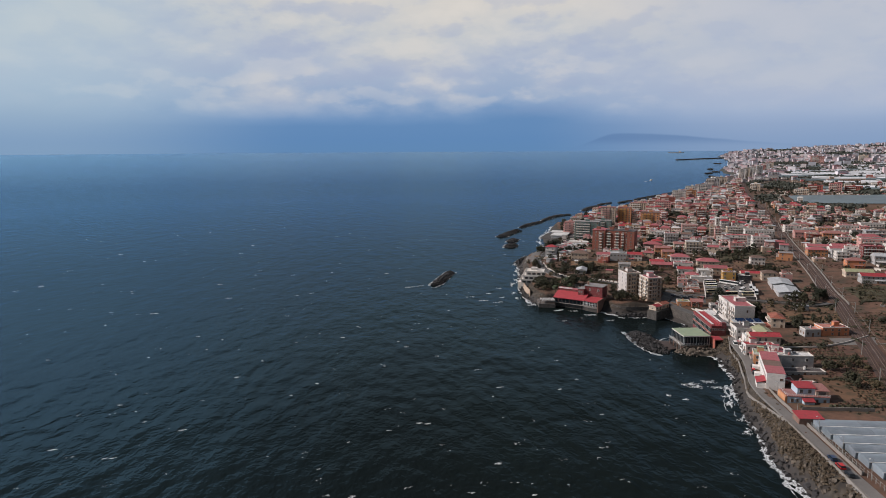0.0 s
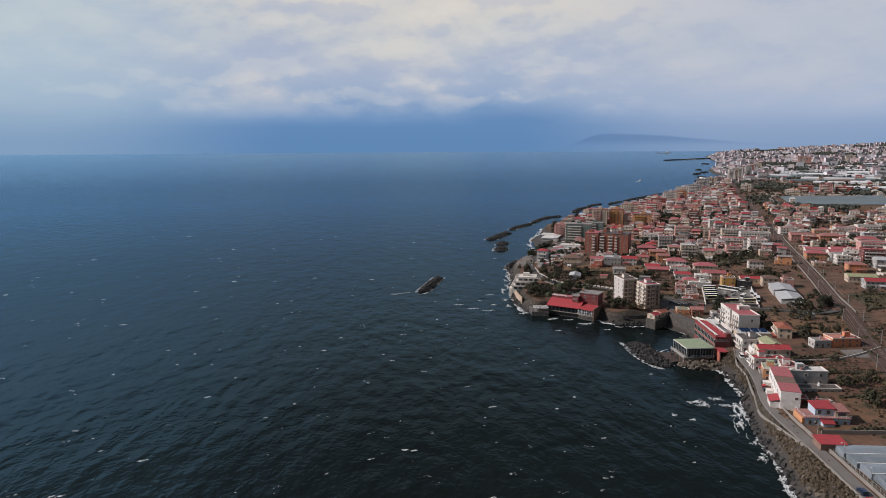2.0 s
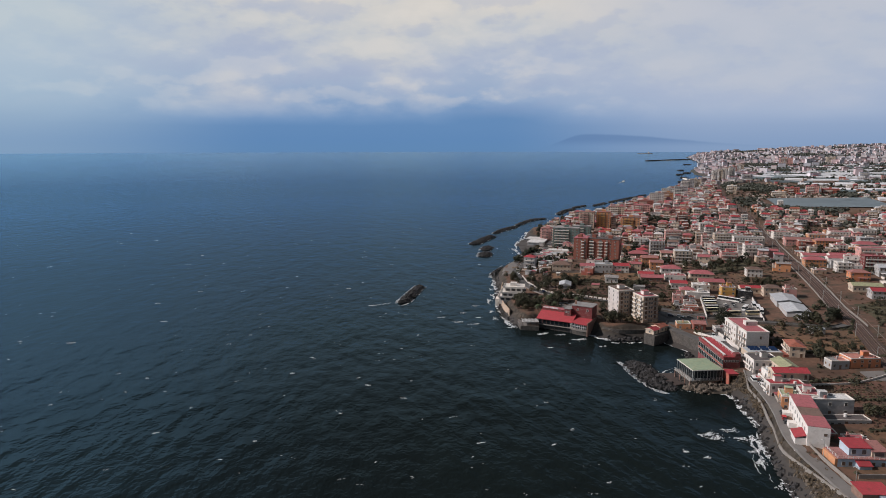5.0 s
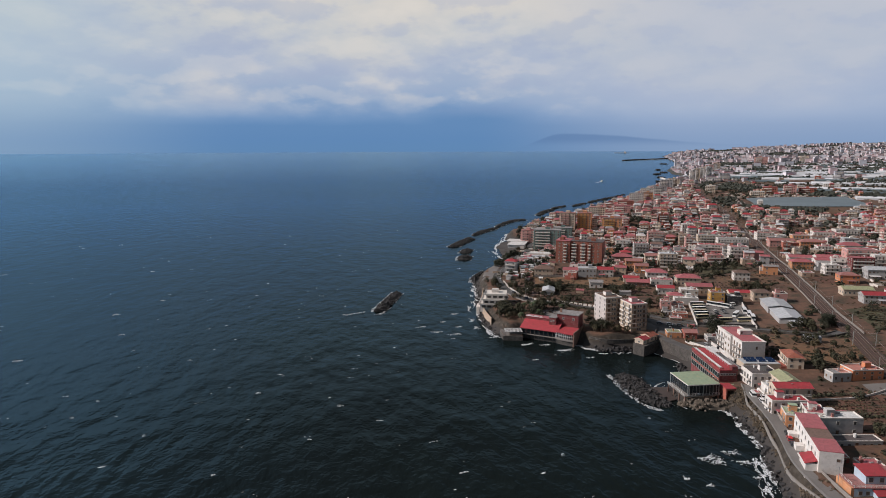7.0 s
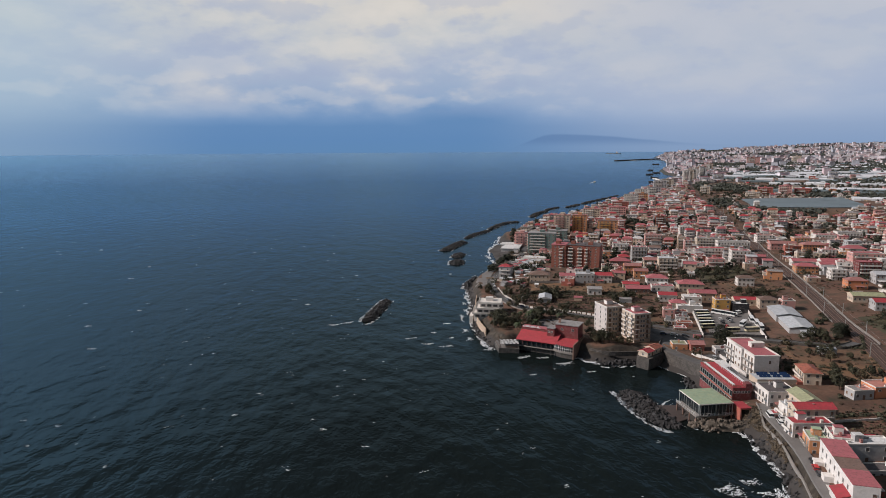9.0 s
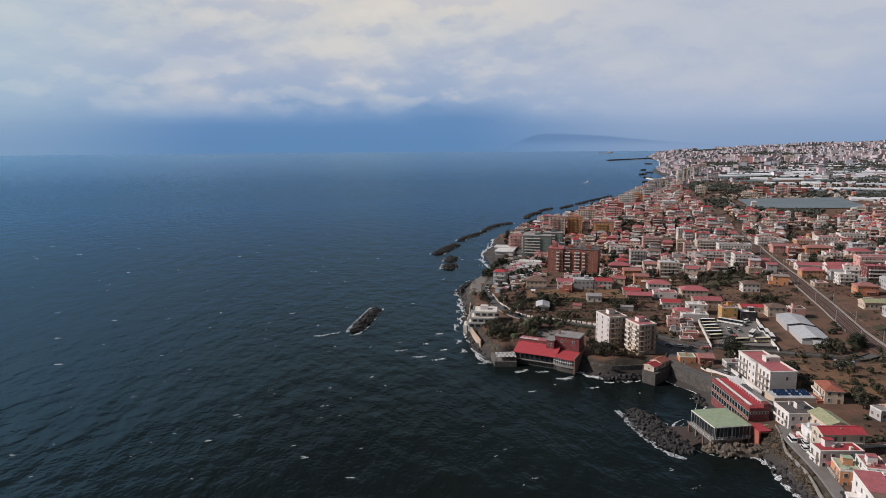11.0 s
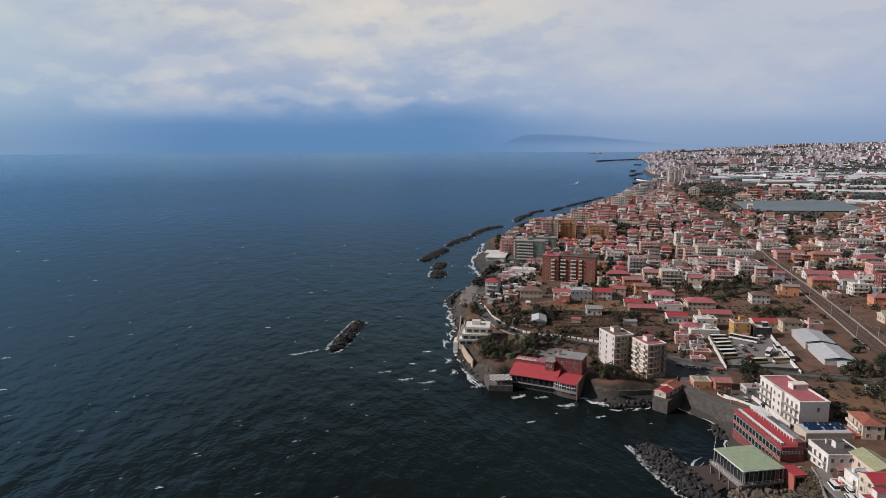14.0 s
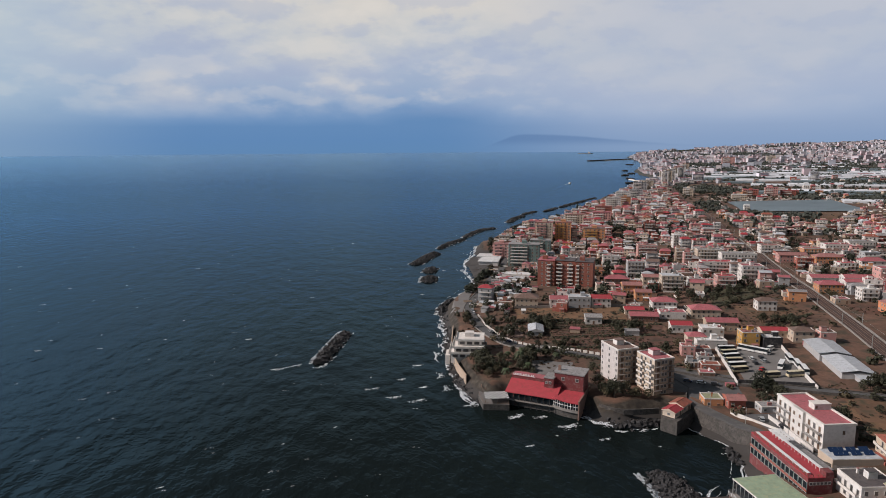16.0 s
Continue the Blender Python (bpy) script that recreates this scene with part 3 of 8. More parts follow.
def make_surf():
    """Broken water along the shore, wider where waves come in."""
    f = Form()
    line = resample(SHORE[2:45], 1.2)
    nrm = normals_of(line)
    calm = 1 - 0.75 * np.exp(-((line[:, 0] - 214) / 14) ** 2 - ((line[:, 1] - 380) / 36) ** 2)
    n = len(line)

    def drift(k, scale, depth):
        return np.array([noise.fractal(Vector((p[0] * scale, p[1] * scale, depth + k * 3.7)), 1.0, 2.0, 3) for p in line])

    # wave lines one behind the other, thinning out and breaking off
    for k, (off, wide, gone) in enumerate(((-1.2, 2.3, -0.42), (0.6, 1.7, -0.15), (2.4, 1.2, 0.05), (4.4, 0.9, 0.20), (7.0, 0.7, 0.32))):
        strength = np.clip((drift(k, 0.045, 1.0) - gone) * 2.6, 0, 1.3) * calm
        at = off + 1.5 * drift(k, 0.11, 5.0) + 0.5 * drift(k, 0.5, 9.0)
        w = wide * strength * (1 + 0.9 * drift(k, 0.7, 13.0))
        base = len(f.v)
        for p, q, o, r in zip(line, nrm, at * (0.5 + 0.5 * calm), np.maximum(w, 0)):
            for e in (p + q * o, p + q * (o + r)):
                f.v.append((e[0], e[1], 0.10 + 0.012 * k))
        for i in range(n - 1):
            if w[i] > 0.12 or w[i + 1] > 0.12:
                f.f.append((base + 2 * i, base + 2 * i + 1, base + 2 * i + 3, base + 2 * i + 2))
    f.k = [0] * len(f.f)
    setting("surf", f, M["foam"], "white broken surf along the rocky shore", "surf", kind="stuff")


def blot(f, x, y, size, rng, z=0.12, long=2.2, turn=35):
    n = 12
    c = len(f.v)
    ring = []
    for k in range(n):
        a = 2 * math.pi * k / n
        r = size * rng.uniform(0.55, 1.15)
        dx, dy = turned(r * long * math.cos(a), r * math.sin(a), turn)
        ring.append((x + dx, y + dy, z))
    f.v += ring
    f.f.append(tuple(range(c, c + n)))
    f.k.append(0)


def breaker(f, x, y, long, wide, turn, rng, z=0.14):
    """A spent wave: a ragged crest with lacy streaks trailing behind it."""
    for k in range(int(10 + long * wide * 1.1)):
        u, v = rng.uniform(-1, 1), rng.random() ** 1.6
        dx, dy = turned(u * long * 0.5, -v * wide + 0.25 * wide * u * u, turn)
        s = (0.55 - 0.38 * v) * rng.uniform(0.35, 1.25) * (1 - 0.5 * abs(u))
        blot(f, x + dx, y + dy, s, rng, z + 0.02 * rng.random(), rng.uniform(1.3, 3.2), turn + rng.gauss(0, 28))


def make_whitecaps():
    rng = random.Random(5)
    f = Form()
    for _ in range(760):
        r, a = 110 + 900 * rng.random() ** 1.3, radians(rng.uniform(40, 150))
        x, y = 30 + r * math.cos(a), 60 + r * math.sin(a)
        if inland_of(x, y) < -12:
            big = rng.random() ** 5
            turn = rng.uniform(-15, 30)
            for _ in range(rng.choice((1, 1, 2, 3, 4))):
                blot(f, x + rng.gauss(0, 0.9), y + rng.gauss(0, 0.5), 0.16 + 0.50 * big, rng, turn=turn + rng.gauss(0, 14), long=rng.uniform(1.6, 4.0))
    setting("whitecaps", f, M["foam"], "small white wave crests scattered on the sea", "foam", kind="stuff")
    f = Form()
    for x, y, long, wide, turn in ((170, 287, 9, 6, 20), (171, 283, 6, 4, 25), (183, 281, 10, 5, 10), (187, 273, 9, 5, 30), (180, 270, 8, 3, 15), (186, 279, 6, 3, 5), (176, 262, 9, 5, 35), (172, 245, 8, 4, 40), (181, 289, 7, 4, 0),
                                   (166, 232, 7, 3, 45), (152, 274, 3, 2, 60), (158, 268, 2.5, 1.5, 20), (150, 440, 8, 3, 10), (168, 424, 10, 5, 5), (187, 419.5, 10, 4, -15), (176, 408, 6, 2, -10), (128, 481, 8, 4, 70), (135, 459, 9, 5, 40),
                                   (48, 535, 10, 3, 10), (57, 538, 7, 3, 15), (93, 491, 7, 2.5, 10), (101, 477, 8, 2.5, 0), (111, 470, 9, 3, 10), (123, 519, 6, 2, 0), (110, 500, 5, 2, 5), (118, 486, 5, 2, 20), (70, 532, 8, 3, 20),
                                   (130, 500, 8, 4, 80), (137, 535, 9, 4, 78), (148, 572, 8, 3, 76), (196, 412, 8, 3, -20), (160, 436, 7, 3, 0)):
        breaker(f, x, y, long, wide, turn, rng)
    setting("breakers", f, M["foam"], "white broken waves rolling towards the rocks", "surf", kind="stuff")


make_ground()
make_sea()
make_surf()
make_whitecaps()

# ---- houses ----
WINDOWS = {}


def window_mesh(w, h, style):
    """A window that looks to -y, its sill at the origin: frame, sill and a set-back pane or shutters."""
    key = (w, h, style)
    if key not in WINDOWS:
        f = Form()
        t, a, b = 0.12, w / 2, w / 2 + 0.12
        back = [(-b, 0.02, -0.1), (b, 0.02, -0.1), (b, 0.02, h + t), (-b, 0.02, h + t)]
        outer = [(x, -0.1, z) for x, _, z in back]
        inner = [(-a, -0.1, 0), (a, -0.1, 0), (a, -0.1, h), (-a, -0.1, h)]
        pane = [(x, -0.01, z) for x, _, z in inner]
        f.v = back + outer + inner + pane
        for k in range(4):
            j = (k + 1) % 4
            f.f += [(k, j, 4 + j, 4 + k), (4 + k, 4 + j, 8 + j, 8 + k), (8 + k, 8 + j, 12 + j, 12 + k)]
        f.f.append((12, 13, 14, 15))
        f.k = [0] * 12 + [1]
        WINDOWS[key] = f.mesh("window", M["frame"], M["shutter"] if style == "shut" else M["glass"] if style == "clear" else M["curtained"])
    return WINDOWS[key]


FACES = {"s": (0, -1, 0), "w": (-1, 0, -90), "n": (0, 1, 180), "e": (1, 0, 90)}


def on_face(side, w, d, along, z):
    """The pose on a face of a block w by d: along from its middle, at height z, -y outwards."""
    nx, ny, rz = FACES[side]
    off = d / 2 if side in "sn" else w / 2
    ax, ay = turned(along, 0, rz)
    return pose(nx * off + ax, ny * off + ay, z, 0, 0, rz)


def add_balcony(ob, m, trim, w, deep=1.3, solid=True):
    """A slab with its railing, -y outwards."""
    f = Form()
    f.box(-w / 2, w / 2, -deep, 0.02, -0.16, 0)
    slab = part("balcony", f, M["concrete"], ob, m=m)
    f = Form()
    if solid:
        f.prism([(-w / 2, 0), (-w / 2, -deep), (w / 2, -deep), (w / 2, 0), (w / 2 - 0.1, 0), (w / 2 - 0.1, -deep + 0.1), (-w / 2 + 0.1, -deep + 0.1), (-w / 2 + 0.1, 0)], 0, 0.95)
    else:
        f.box(-w / 2, w / 2, -deep, -deep + 0.06, 0.9, 0.98)
        k = max(4, int(w / 0.6))
        for i in range(k + 1):
            x = -w / 2 + 0.03 + (w - 0.06) * i / k
            f.box(x - 0.03, x + 0.03, -deep, -deep + 0.06, 0, 0.9)
    part("railing", f, M[trim], slab)


def gable_form(w, d, z, rise, over=0.5, hip=False, thick=0.18):
    """A pitched roof over a block, its ridge along the longer side."""
    f = Form()
    long_x = w >= d
    a, b = (w / 2 + over, d / 2 + over) if long_x else (d / 2 + over, w / 2 + over)
    c = max(0.0, a - b * 0.95) if hip else a
    put = (lambda x, y, q: (x, y, q)) if long_x else (lambda x, y, q: (-y, x, q))
    eave, crest = [(-a, -b), (a, -b), (a, b), (-a, b)], [(-c, 0), (c, 0)]
    lo = [put(x, y, z) for x, y in eave]
    up = [put(x, y, z + thick) for x, y in eave]
    r = [put(x, y, z + rise + thick) for x, y in crest]
    f.face([up[0], up[1], r[1], r[0]])
    f.face([up[2], up[3], r[0], r[1]])
    f.face([up[1], up[2], r[1]], 0 if hip else 1)
    f.face([up[3], up[0], r[0]], 0 if hip else 1)
    for i in range(4):
        j = (i + 1) % 4
        f.face([lo[i], lo[j], up[j], up[i]], 1)
    f.face([lo[3], lo[2], lo[1], lo[0]], 1)
    # ridge tiles
    p, q = Vector(r[0]), Vector(r[1])
    if (q - p).length > 0.5:
        f.tube(p, q, 0.14, 0.14, 5, 0)
    return f


WORDS = dict(salmon="salmon", white="white", cream="cream", pink="pink", grey="grey", tan="tan", orange="orange", yellow="yellow", brick="brick-red", blue="pale blue", brown="brown", maroon="dark red",
             green="green", black="black", rust="rust-red", red="red", bright="bright red", terracotta="terracotta", pale="pale grey", dark="dark", olive="olive green")


def house(x, y, w, d, h, rot, wall, roof, kind="flat", name="house", label="", group="houses of the town", sides="sw", z=None, floors=None, balcony="", hut=False, style="cross",
          rng=None, sunk=1.2, category="house", gap=2.6, chimney=True, wing=None):
    """A plastered house: body, roof, parapets, every window, door, balconies and chimney."""
    rng = rng or random.Random(int(x * 31 + y * 17))
    z = gz(x, y) if z is None else z
    floors = floors or max(1, round(h / 3.2))
    if not label:
        count = {1: "single-storey", 2: "two-storey", 3: "three-storey"}.get(floors, "tall")
        top = {"flat": "flat", "gable": "gabled", "hip": "hipped"}[kind]
        label = f"{count} {WORDS[wall]} plastered house with a {top} {WORDS[roof]} roof"
    ob = thing(name, pose(x, y, z, 0, 0, rot), label, category, group)
    body = Form()
    eave = h - 0.45 if kind == "flat" else h
    body.box(-w / 2, w / 2, -d / 2, d / 2, -sunk, eave)
    part("wall", body, M[wall], ob)
    if kind == "flat":
        f = Form()
        t = 0.28
        f.box(-w / 2 + t, w / 2 - t, -d / 2 + t, d / 2 - t, eave, eave + 0.1)
        part("roof", f, M["roof_" + roof], ob, WORDS[roof] + " waterproofed flat roof")
        f = Form()
        o = 0.06
        f.box(-w / 2 - o, w / 2 + o, -d / 2 - o, -d / 2 + t, eave, h)
        f.box(-w / 2 - o, w / 2 + o, d / 2 - t, d / 2 + o, eave, h)
        f.box(-w / 2 - o, -w / 2 + t, -d / 2 + t, d / 2 - t, eave, h)
        f.box(w / 2 - t, w / 2 + o, -d / 2 + t, d / 2 - t, eave, h)
        part("parapet", f, M["parapet"] if wall not in ("brick", "maroon", "black") else M[wall], ob)
        if hut or rng.random() < 0.35:
            f = Form()
            a, b = rng.uniform(-0.25, 0.25) * w, rng.uniform(0, 0.28) * d
            f.box(a - 1.5, a + 1.5, b - 1.2, b + 1.2, eave + 0.1, h + 2.1, 0)
            f.box(a - 1.65, a + 1.65, b - 1.35, b + 1.35, h + 2.1, h + 2.25, 1)
            part("stair_hut", f, (M[wall], M["roof_" + roof]), ob)
        elif rng.random() < 0.5:
            f = Form()
            a = rng.uniform(-0.3, 0.3) * w
            f.tube((a, d * 0.2, eave + 0.1), (a, d * 0.2, eave + 1.5), 0.6, 0.6, 8)
            part("water_tank", f, M["metal_white"], ob, "white cylindrical water tank")
    else:
        part("roof", gable_form(w, d, h, min(w, d) * (0.2 if kind == "gable" else 0.22), hip=kind == "hip"), (M["roof_" + roof], M[wall]), ob, WORDS[roof] + " tiled roof")
    if kind == "flat" and min(w, d) > 5 and rng.random() < 0.75:
        # tanks, vents, low walls and a washing frame
        for _ in range(rng.randint(3, 6)):
            f = Form()
            a, b, c, e = rng.uniform(-0.4, 0.4) * w, rng.uniform(-0.4, 0.4) * d, rng.uniform(0.25, 0.9), rng.uniform(0.2, 0.5)
            f.box(a - c, a + c, b - e, b + e, eave + 0.1, eave + rng.uniform(0.5, 1.5))
            part(rng.choice(("roof_vent", "roof_tank", "roof_box")), f, M[rng.choice(("parapet", "roof_grey", "roof_terracotta"))], ob)
    if floors > 1 and rng.random() < 0.45:
        f = Form()
        a, c, e = rng.uniform(-0.25, 0.25) * w, rng.uniform(0.18, 0.24) * w, rng.uniform(1.4, 2.6)
        f.solid([(a - c, -d / 2 - e, 2.3), (a + c, -d / 2 - e, 2.3), (a + c, -d / 2, 2.8), (a - c, -d / 2, 2.8)], [(a - c, -d / 2 - e, 2.42), (a + c, -d / 2 - e, 2.42), (a + c, -d / 2, 2.92), (a - c, -d / 2, 2.92)], 0)
        for q in (a - c + 0.1, a + c - 0.2):
            f.box(q, q + 0.1, -d / 2 - e + 0.1, -d / 2 - e + 0.2, -0.6, 2.3, 1)
        part("canopy", f, (M["roof_" + rng.choice(("red", "terracotta", "pale", "white"))], M["pole"]), ob, "lean-to canopy over the yard")
    if chimney and rng.random() < 0.7:
        f = Form()
        a, b = rng.uniform(-0.35, 0.35) * w, rng.uniform(-0.2, 0.35) * d
        f.box(a - 0.3, a + 0.3, b - 0.3, b + 0.3, h - 0.4, h + 1.3, 0)
        f.box(a - 0.4, a + 0.4, b - 0.4, b + 0.4, h + 1.3, h + 1.42, 1)
        part("chimney", f, (M[wall], M["roof_terracotta"]), ob)
    if wing:
        f = Form()
        a, b, low = wing
        f.box(-w / 2 - a + 0.02, -w / 2, -d / 2 + 0.6, -d / 2 + 0.6 + b, -sunk, low, 0)
        f.box(-w / 2 - a - 0.15, -w / 2, -d / 2 + 0.45, -d / 2 + 0.75 + b, low, low + 0.16, 1)
        part("wing", f, (M[wall], M["roof_" + roof]), ob, "low side wing")
    rise = eave / floors
    for side in sides:
        run = w if side in "sn" else d
        n = max(1, int((run - 0.8) / gap))
        for fl in range(floors):
            for i in range(n):
                along = (i + 0.5) * run / n - run / 2
                if rng.random() < 0.10:
                    continue
                tall = fl > 0 and side in balcony
                wh = 2.1 if tall else (1.35 if rise > 2.6 else 0.9)
                if fl == 0 and side == "s" and i == n // 2:
                    f = Form()
                    f.box(-0.55, 0.55, -0.07, 0.03, 0, 2.1, 0)
                    f.box(-0.66, 0.66, -0.1, 0.02, 2.1, 2.22, 1)
                    part("door", f, (M["shutter"], M["frame"]), ob, m=on_face(side, w, d, along, 0.05))
                    continue
                part("window", window_mesh(1.1, wh, rng.choice((style, style, "shut"))), None, ob, m=on_face(side, w, d, along, fl * rise + (0.12 if tall else 0.95 * rise / 3.1)))
            if fl > 0 and side in balcony:
                add_balcony(ob, on_face(side, w, d, 0, fl * rise), "parapet", run * 0.86, solid=rng.random() < 0.6)
    return ob


def row_of(rows, group, rot, **more):
    for x, y, w, d, h, wall, roof, kind in rows:
        house(x, y, w, d, h, rot, wall, roof, kind, group=group, balcony="s" if h > 8 and kind == "flat" else "", **more)


TAKEN = []  # (x, y, radius) of ground that is built on


PLOTS = {"known": 0}


def taken(x, y, r):
    for a, b, c in TAKEN[PLOTS["known"]:]:
        for i in range(int((a - c - 20) // 25), int((a + c + 20) // 25) + 1):
            for j in range(int((b - c - 20) // 25), int((b + c + 20) // 25) + 1):
                PLOTS.setdefault((i, j), []).append((a, b, c))
    PLOTS["known"] = len(TAKEN)
    return any((x - a) ** 2 + (y - b) ** 2 < (r + c) ** 2 for a, b, c in PLOTS.get((int(x // 25), int(y // 25)), ()))


BEHIND_FIELD = [
    (219, 595, 16, 11, 7.0, "cream", "brown", "hip"), (239, 585, 12, 9, 6.0, "white", "red", "gable"), (252, 580, 15, 10, 8.0, "grey", "pale", "flat"),
    (266, 575, 13, 9, 6.2, "white", "bright", "gable"), (241, 539, 10, 7, 4.4, "white", "grey", "gable"), (293, 617, 14, 10, 5.8, "cream", "terracotta", "flat"),
    (289, 593, 7, 7, 7.0, "tan", "brown", "flat"), (307, 603, 14, 9, 6.4, "orange", "terracotta", "gable"), (302, 580, 11, 8, 6.0, "orange", "terracotta", "gable"),
    (300, 552, 16, 11, 5.8, "white", "red", "hip"), (293, 532, 16, 9, 4.5, "white", "red", "flat"), (276, 549, 12, 7, 3.2, "cream", "bright", "gable"), (273, 533, 17, 9, 3.4, "brown", "red", "gable")]
BESIDE_LANE = [
    (281, 506, 12, 8, 4.4, "white", "bright", "gable"), (276, 485, 10, 8, 4.5, "cream", "red", "hip"), (313, 527, 18, 11, 5.6, "cream", "red", "hip"),
    (290, 490, 12, 9, 6.8, "white", "white", "flat"), (306, 502, 18, 9, 5.0, "tan", "red", "gable"), (308, 627, 18, 11, 7.0, "brown", "red", "hip"),
    (337, 625, 12, 9, 6.2, "cream", "terracotta", "gable"), (339, 600, 16, 11, 12.0, "cream", "pale", "flat"), (359, 599, 10, 8, 8.2, "white", "grey", "flat"),
    (344, 658, 14, 10, 13.5, "grey", "red", "flat"), (363, 736, 11, 8, 10.0, "white", "red", "flat"), (415, 752, 19, 11, 13.5, "pink", "terracotta", "flat")]
MID_TOWN = [
    (412, 682, 7, 7, 12.0, "pink", "red", "flat"), (440, 689, 23, 11, 11.5, "cream", "grey", "flat"), (417, 649, 26, 11, 8.8, "white", "bright", "flat"),
    (450, 663, 30, 11, 11.2, "white", "grey", "flat"), (412, 602, 16, 11, 13.5, "white", "red", "flat"), (379, 590, 14, 10, 10.0, "pink", "bright", "flat"),
    (361, 528, 12, 8, 6.2, "white", "brown", "hip"), (333, 469, 11, 8, 6.2, "cream", "brown", "hip"), (343, 462, 8, 7, 6.6, "pink", "brown", "flat"),
    (480, 791, 14, 11, 14.5, "white", "white", "flat"), (503, 887, 11, 9, 12.0, "brick", "rust", "flat")]
ACROSS_RAIL = [
    (436, 551, 17, 10, 5.8, "orange", "red", "hip"), (461, 574, 30, 9, 4.2, "white", "red", "gable"), (440, 523, 11, 9, 8.6, "white", "white", "flat"),
    (469, 558, 20, 10, 6.2, "white", "red", "gable"), (492, 548, 24, 12, 14.0, "pink", "red", "flat"), (536, 605, 21, 11, 6.4, "white", "red", "hip"),
    (502, 656, 24, 10, 6.2, "pink", "terracotta", "gable"), (513, 628, 22, 11, 8.2, "orange", "terracotta", "hip"), (504, 600, 15, 10, 8.5, "white", "bright", "flat"),
    (531, 663, 18, 11, 9.5, "orange", "terracotta", "flat"), (516, 699, 18, 11, 8.2, "white", "terracotta", "flat"), (564, 667, 24, 12, 10.2, "white", "red", "flat")]
BY_ORCHARDS = [
    (592, 668, 24, 12, 11.0, "white", "grey", "flat"), (429, 494, 14, 9, 6.4, "salmon", "terracotta", "hip"), (471, 525, 17, 11, 12.0, "maroon", "red", "flat"),
    (406, 462, 20, 9, 4.2, "cream", "olive", "gable"), (401, 440, 19, 9, 5.4, "grey", "bright", "gable"), (462, 500, 17, 10, 7.2, "grey", "pale", "gable"), (504, 533, 22, 11, 10.5, "white", "white", "flat")]
for rows, group in ((BEHIND_FIELD, "houses behind the field"), (BESIDE_LANE, "houses beside the lane"), (MID_TOWN, "houses in the middle of the town"),
                    (ACROSS_RAIL, "houses across the railway"), (BY_ORCHARDS, "houses by the orchards")):
    TAKEN += [(r[0], r[1], 0.5 * max(r[2], r[3])) for r in rows]
    row_of(rows, group, -22)

# ---- the buildings of the shore ----
def rail_form(points, height, step=1.6, r=0.05):
    f = Form()
    for (a, b) in zip(points[:-1], points[1:]):
        a, b = Vector(a), Vector(b)
        n = max(1, int((b - a).length / step))
        for i in range(n + 1):
            p = a.lerp(b, i / n)
            f.box(p.x - r, p.x + r, p.y - r, p.y + r, p.z, p.z + height)
        for h in (height, height * 0.5):
            f.tube(a + Vector((0, 0, h)), b + Vector((0, 0, h)), r * 0.8, r * 0.8, 4)
    return f


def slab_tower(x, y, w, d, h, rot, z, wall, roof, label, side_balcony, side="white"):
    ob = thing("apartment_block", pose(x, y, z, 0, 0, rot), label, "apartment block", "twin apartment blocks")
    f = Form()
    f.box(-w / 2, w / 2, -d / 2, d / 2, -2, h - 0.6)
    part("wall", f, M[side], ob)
    # beige front, its colour lightened to make up for the missing sun
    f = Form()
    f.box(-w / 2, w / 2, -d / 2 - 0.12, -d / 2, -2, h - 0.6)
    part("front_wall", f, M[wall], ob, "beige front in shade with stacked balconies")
    f = Form()
    f.box(-w / 2 + 0.3, w / 2 - 0.3, -d / 2 + 0.3, d / 2 - 0.3, h - 0.6, h - 0.45)
    part("roof", f, M["roof_" + roof], ob)
    f = Form()
    for a in ((-w / 2 - 0.1, w / 2 + 0.1, -d / 2 - 0.25, -d / 2 + 0.3), (-w / 2 - 0.1, w / 2 + 0.1, d / 2 - 0.3, d / 2 + 0.1),
              (-w / 2 - 0.1, -w / 2 + 0.3, -d / 2 + 0.3, d / 2 - 0.3), (w / 2 - 0.3, w / 2 + 0.1, -d / 2 + 0.3, d / 2 - 0.3)):
        f.box(*a, h - 0.6, h)
    part("parapet", f, M["parapet"], ob)
    f = Form()
    f.box(-1.8, 2.2, -0.5, 3.2, h - 0.45, h + 1.9, 0)
    f.box(-2.0, 2.4, -0.7, 3.4, h + 1.9, h + 2.05, 1)
    part("stair_hut", f, (M["white"], M["roof_" + roof]), ob)
    floors = 6
    rise = (h - 0.6) / floors
    for fl in range(floors):
        for along in (-0.5, 0.5):
            part("window", window_mesh(1.1, 1.4, "cross"), None, ob, m=on_face("s", w, d + 0.24, along * 1.6, fl * rise + 1.0))
        if fl:
            for along in (-w * 0.3, w * 0.3):
                add_balcony(ob, on_face("s", w, d + 0.24, along, fl * rise), "brown", w * 0.36, 1.2, False)
                part("window", window_mesh(1.5, 2.1, "shut"), None, ob, m=on_face("s", w, d + 0.24, along, fl * rise + 0.1))
            if side_balcony:
                for along in (-d * 0.22, d * 0.3):
                    add_balcony(ob, on_face("w", w, d, along, fl * rise), "parapet", d * 0.34, 1.3)
                    part("window", window_mesh(1.5, 2.1, "cross"), None, ob, m=on_face("w", w, d, along, fl * rise + 0.1))
        for along in (-d * 0.4, 0.0, d * 0.42):
            if not side_balcony or along == 0:
                part("window", window_mesh(1.0, 1.3, "cross"), None, ob, m=on_face("w", w, d, along, fl * rise + 1.0))
    return ob


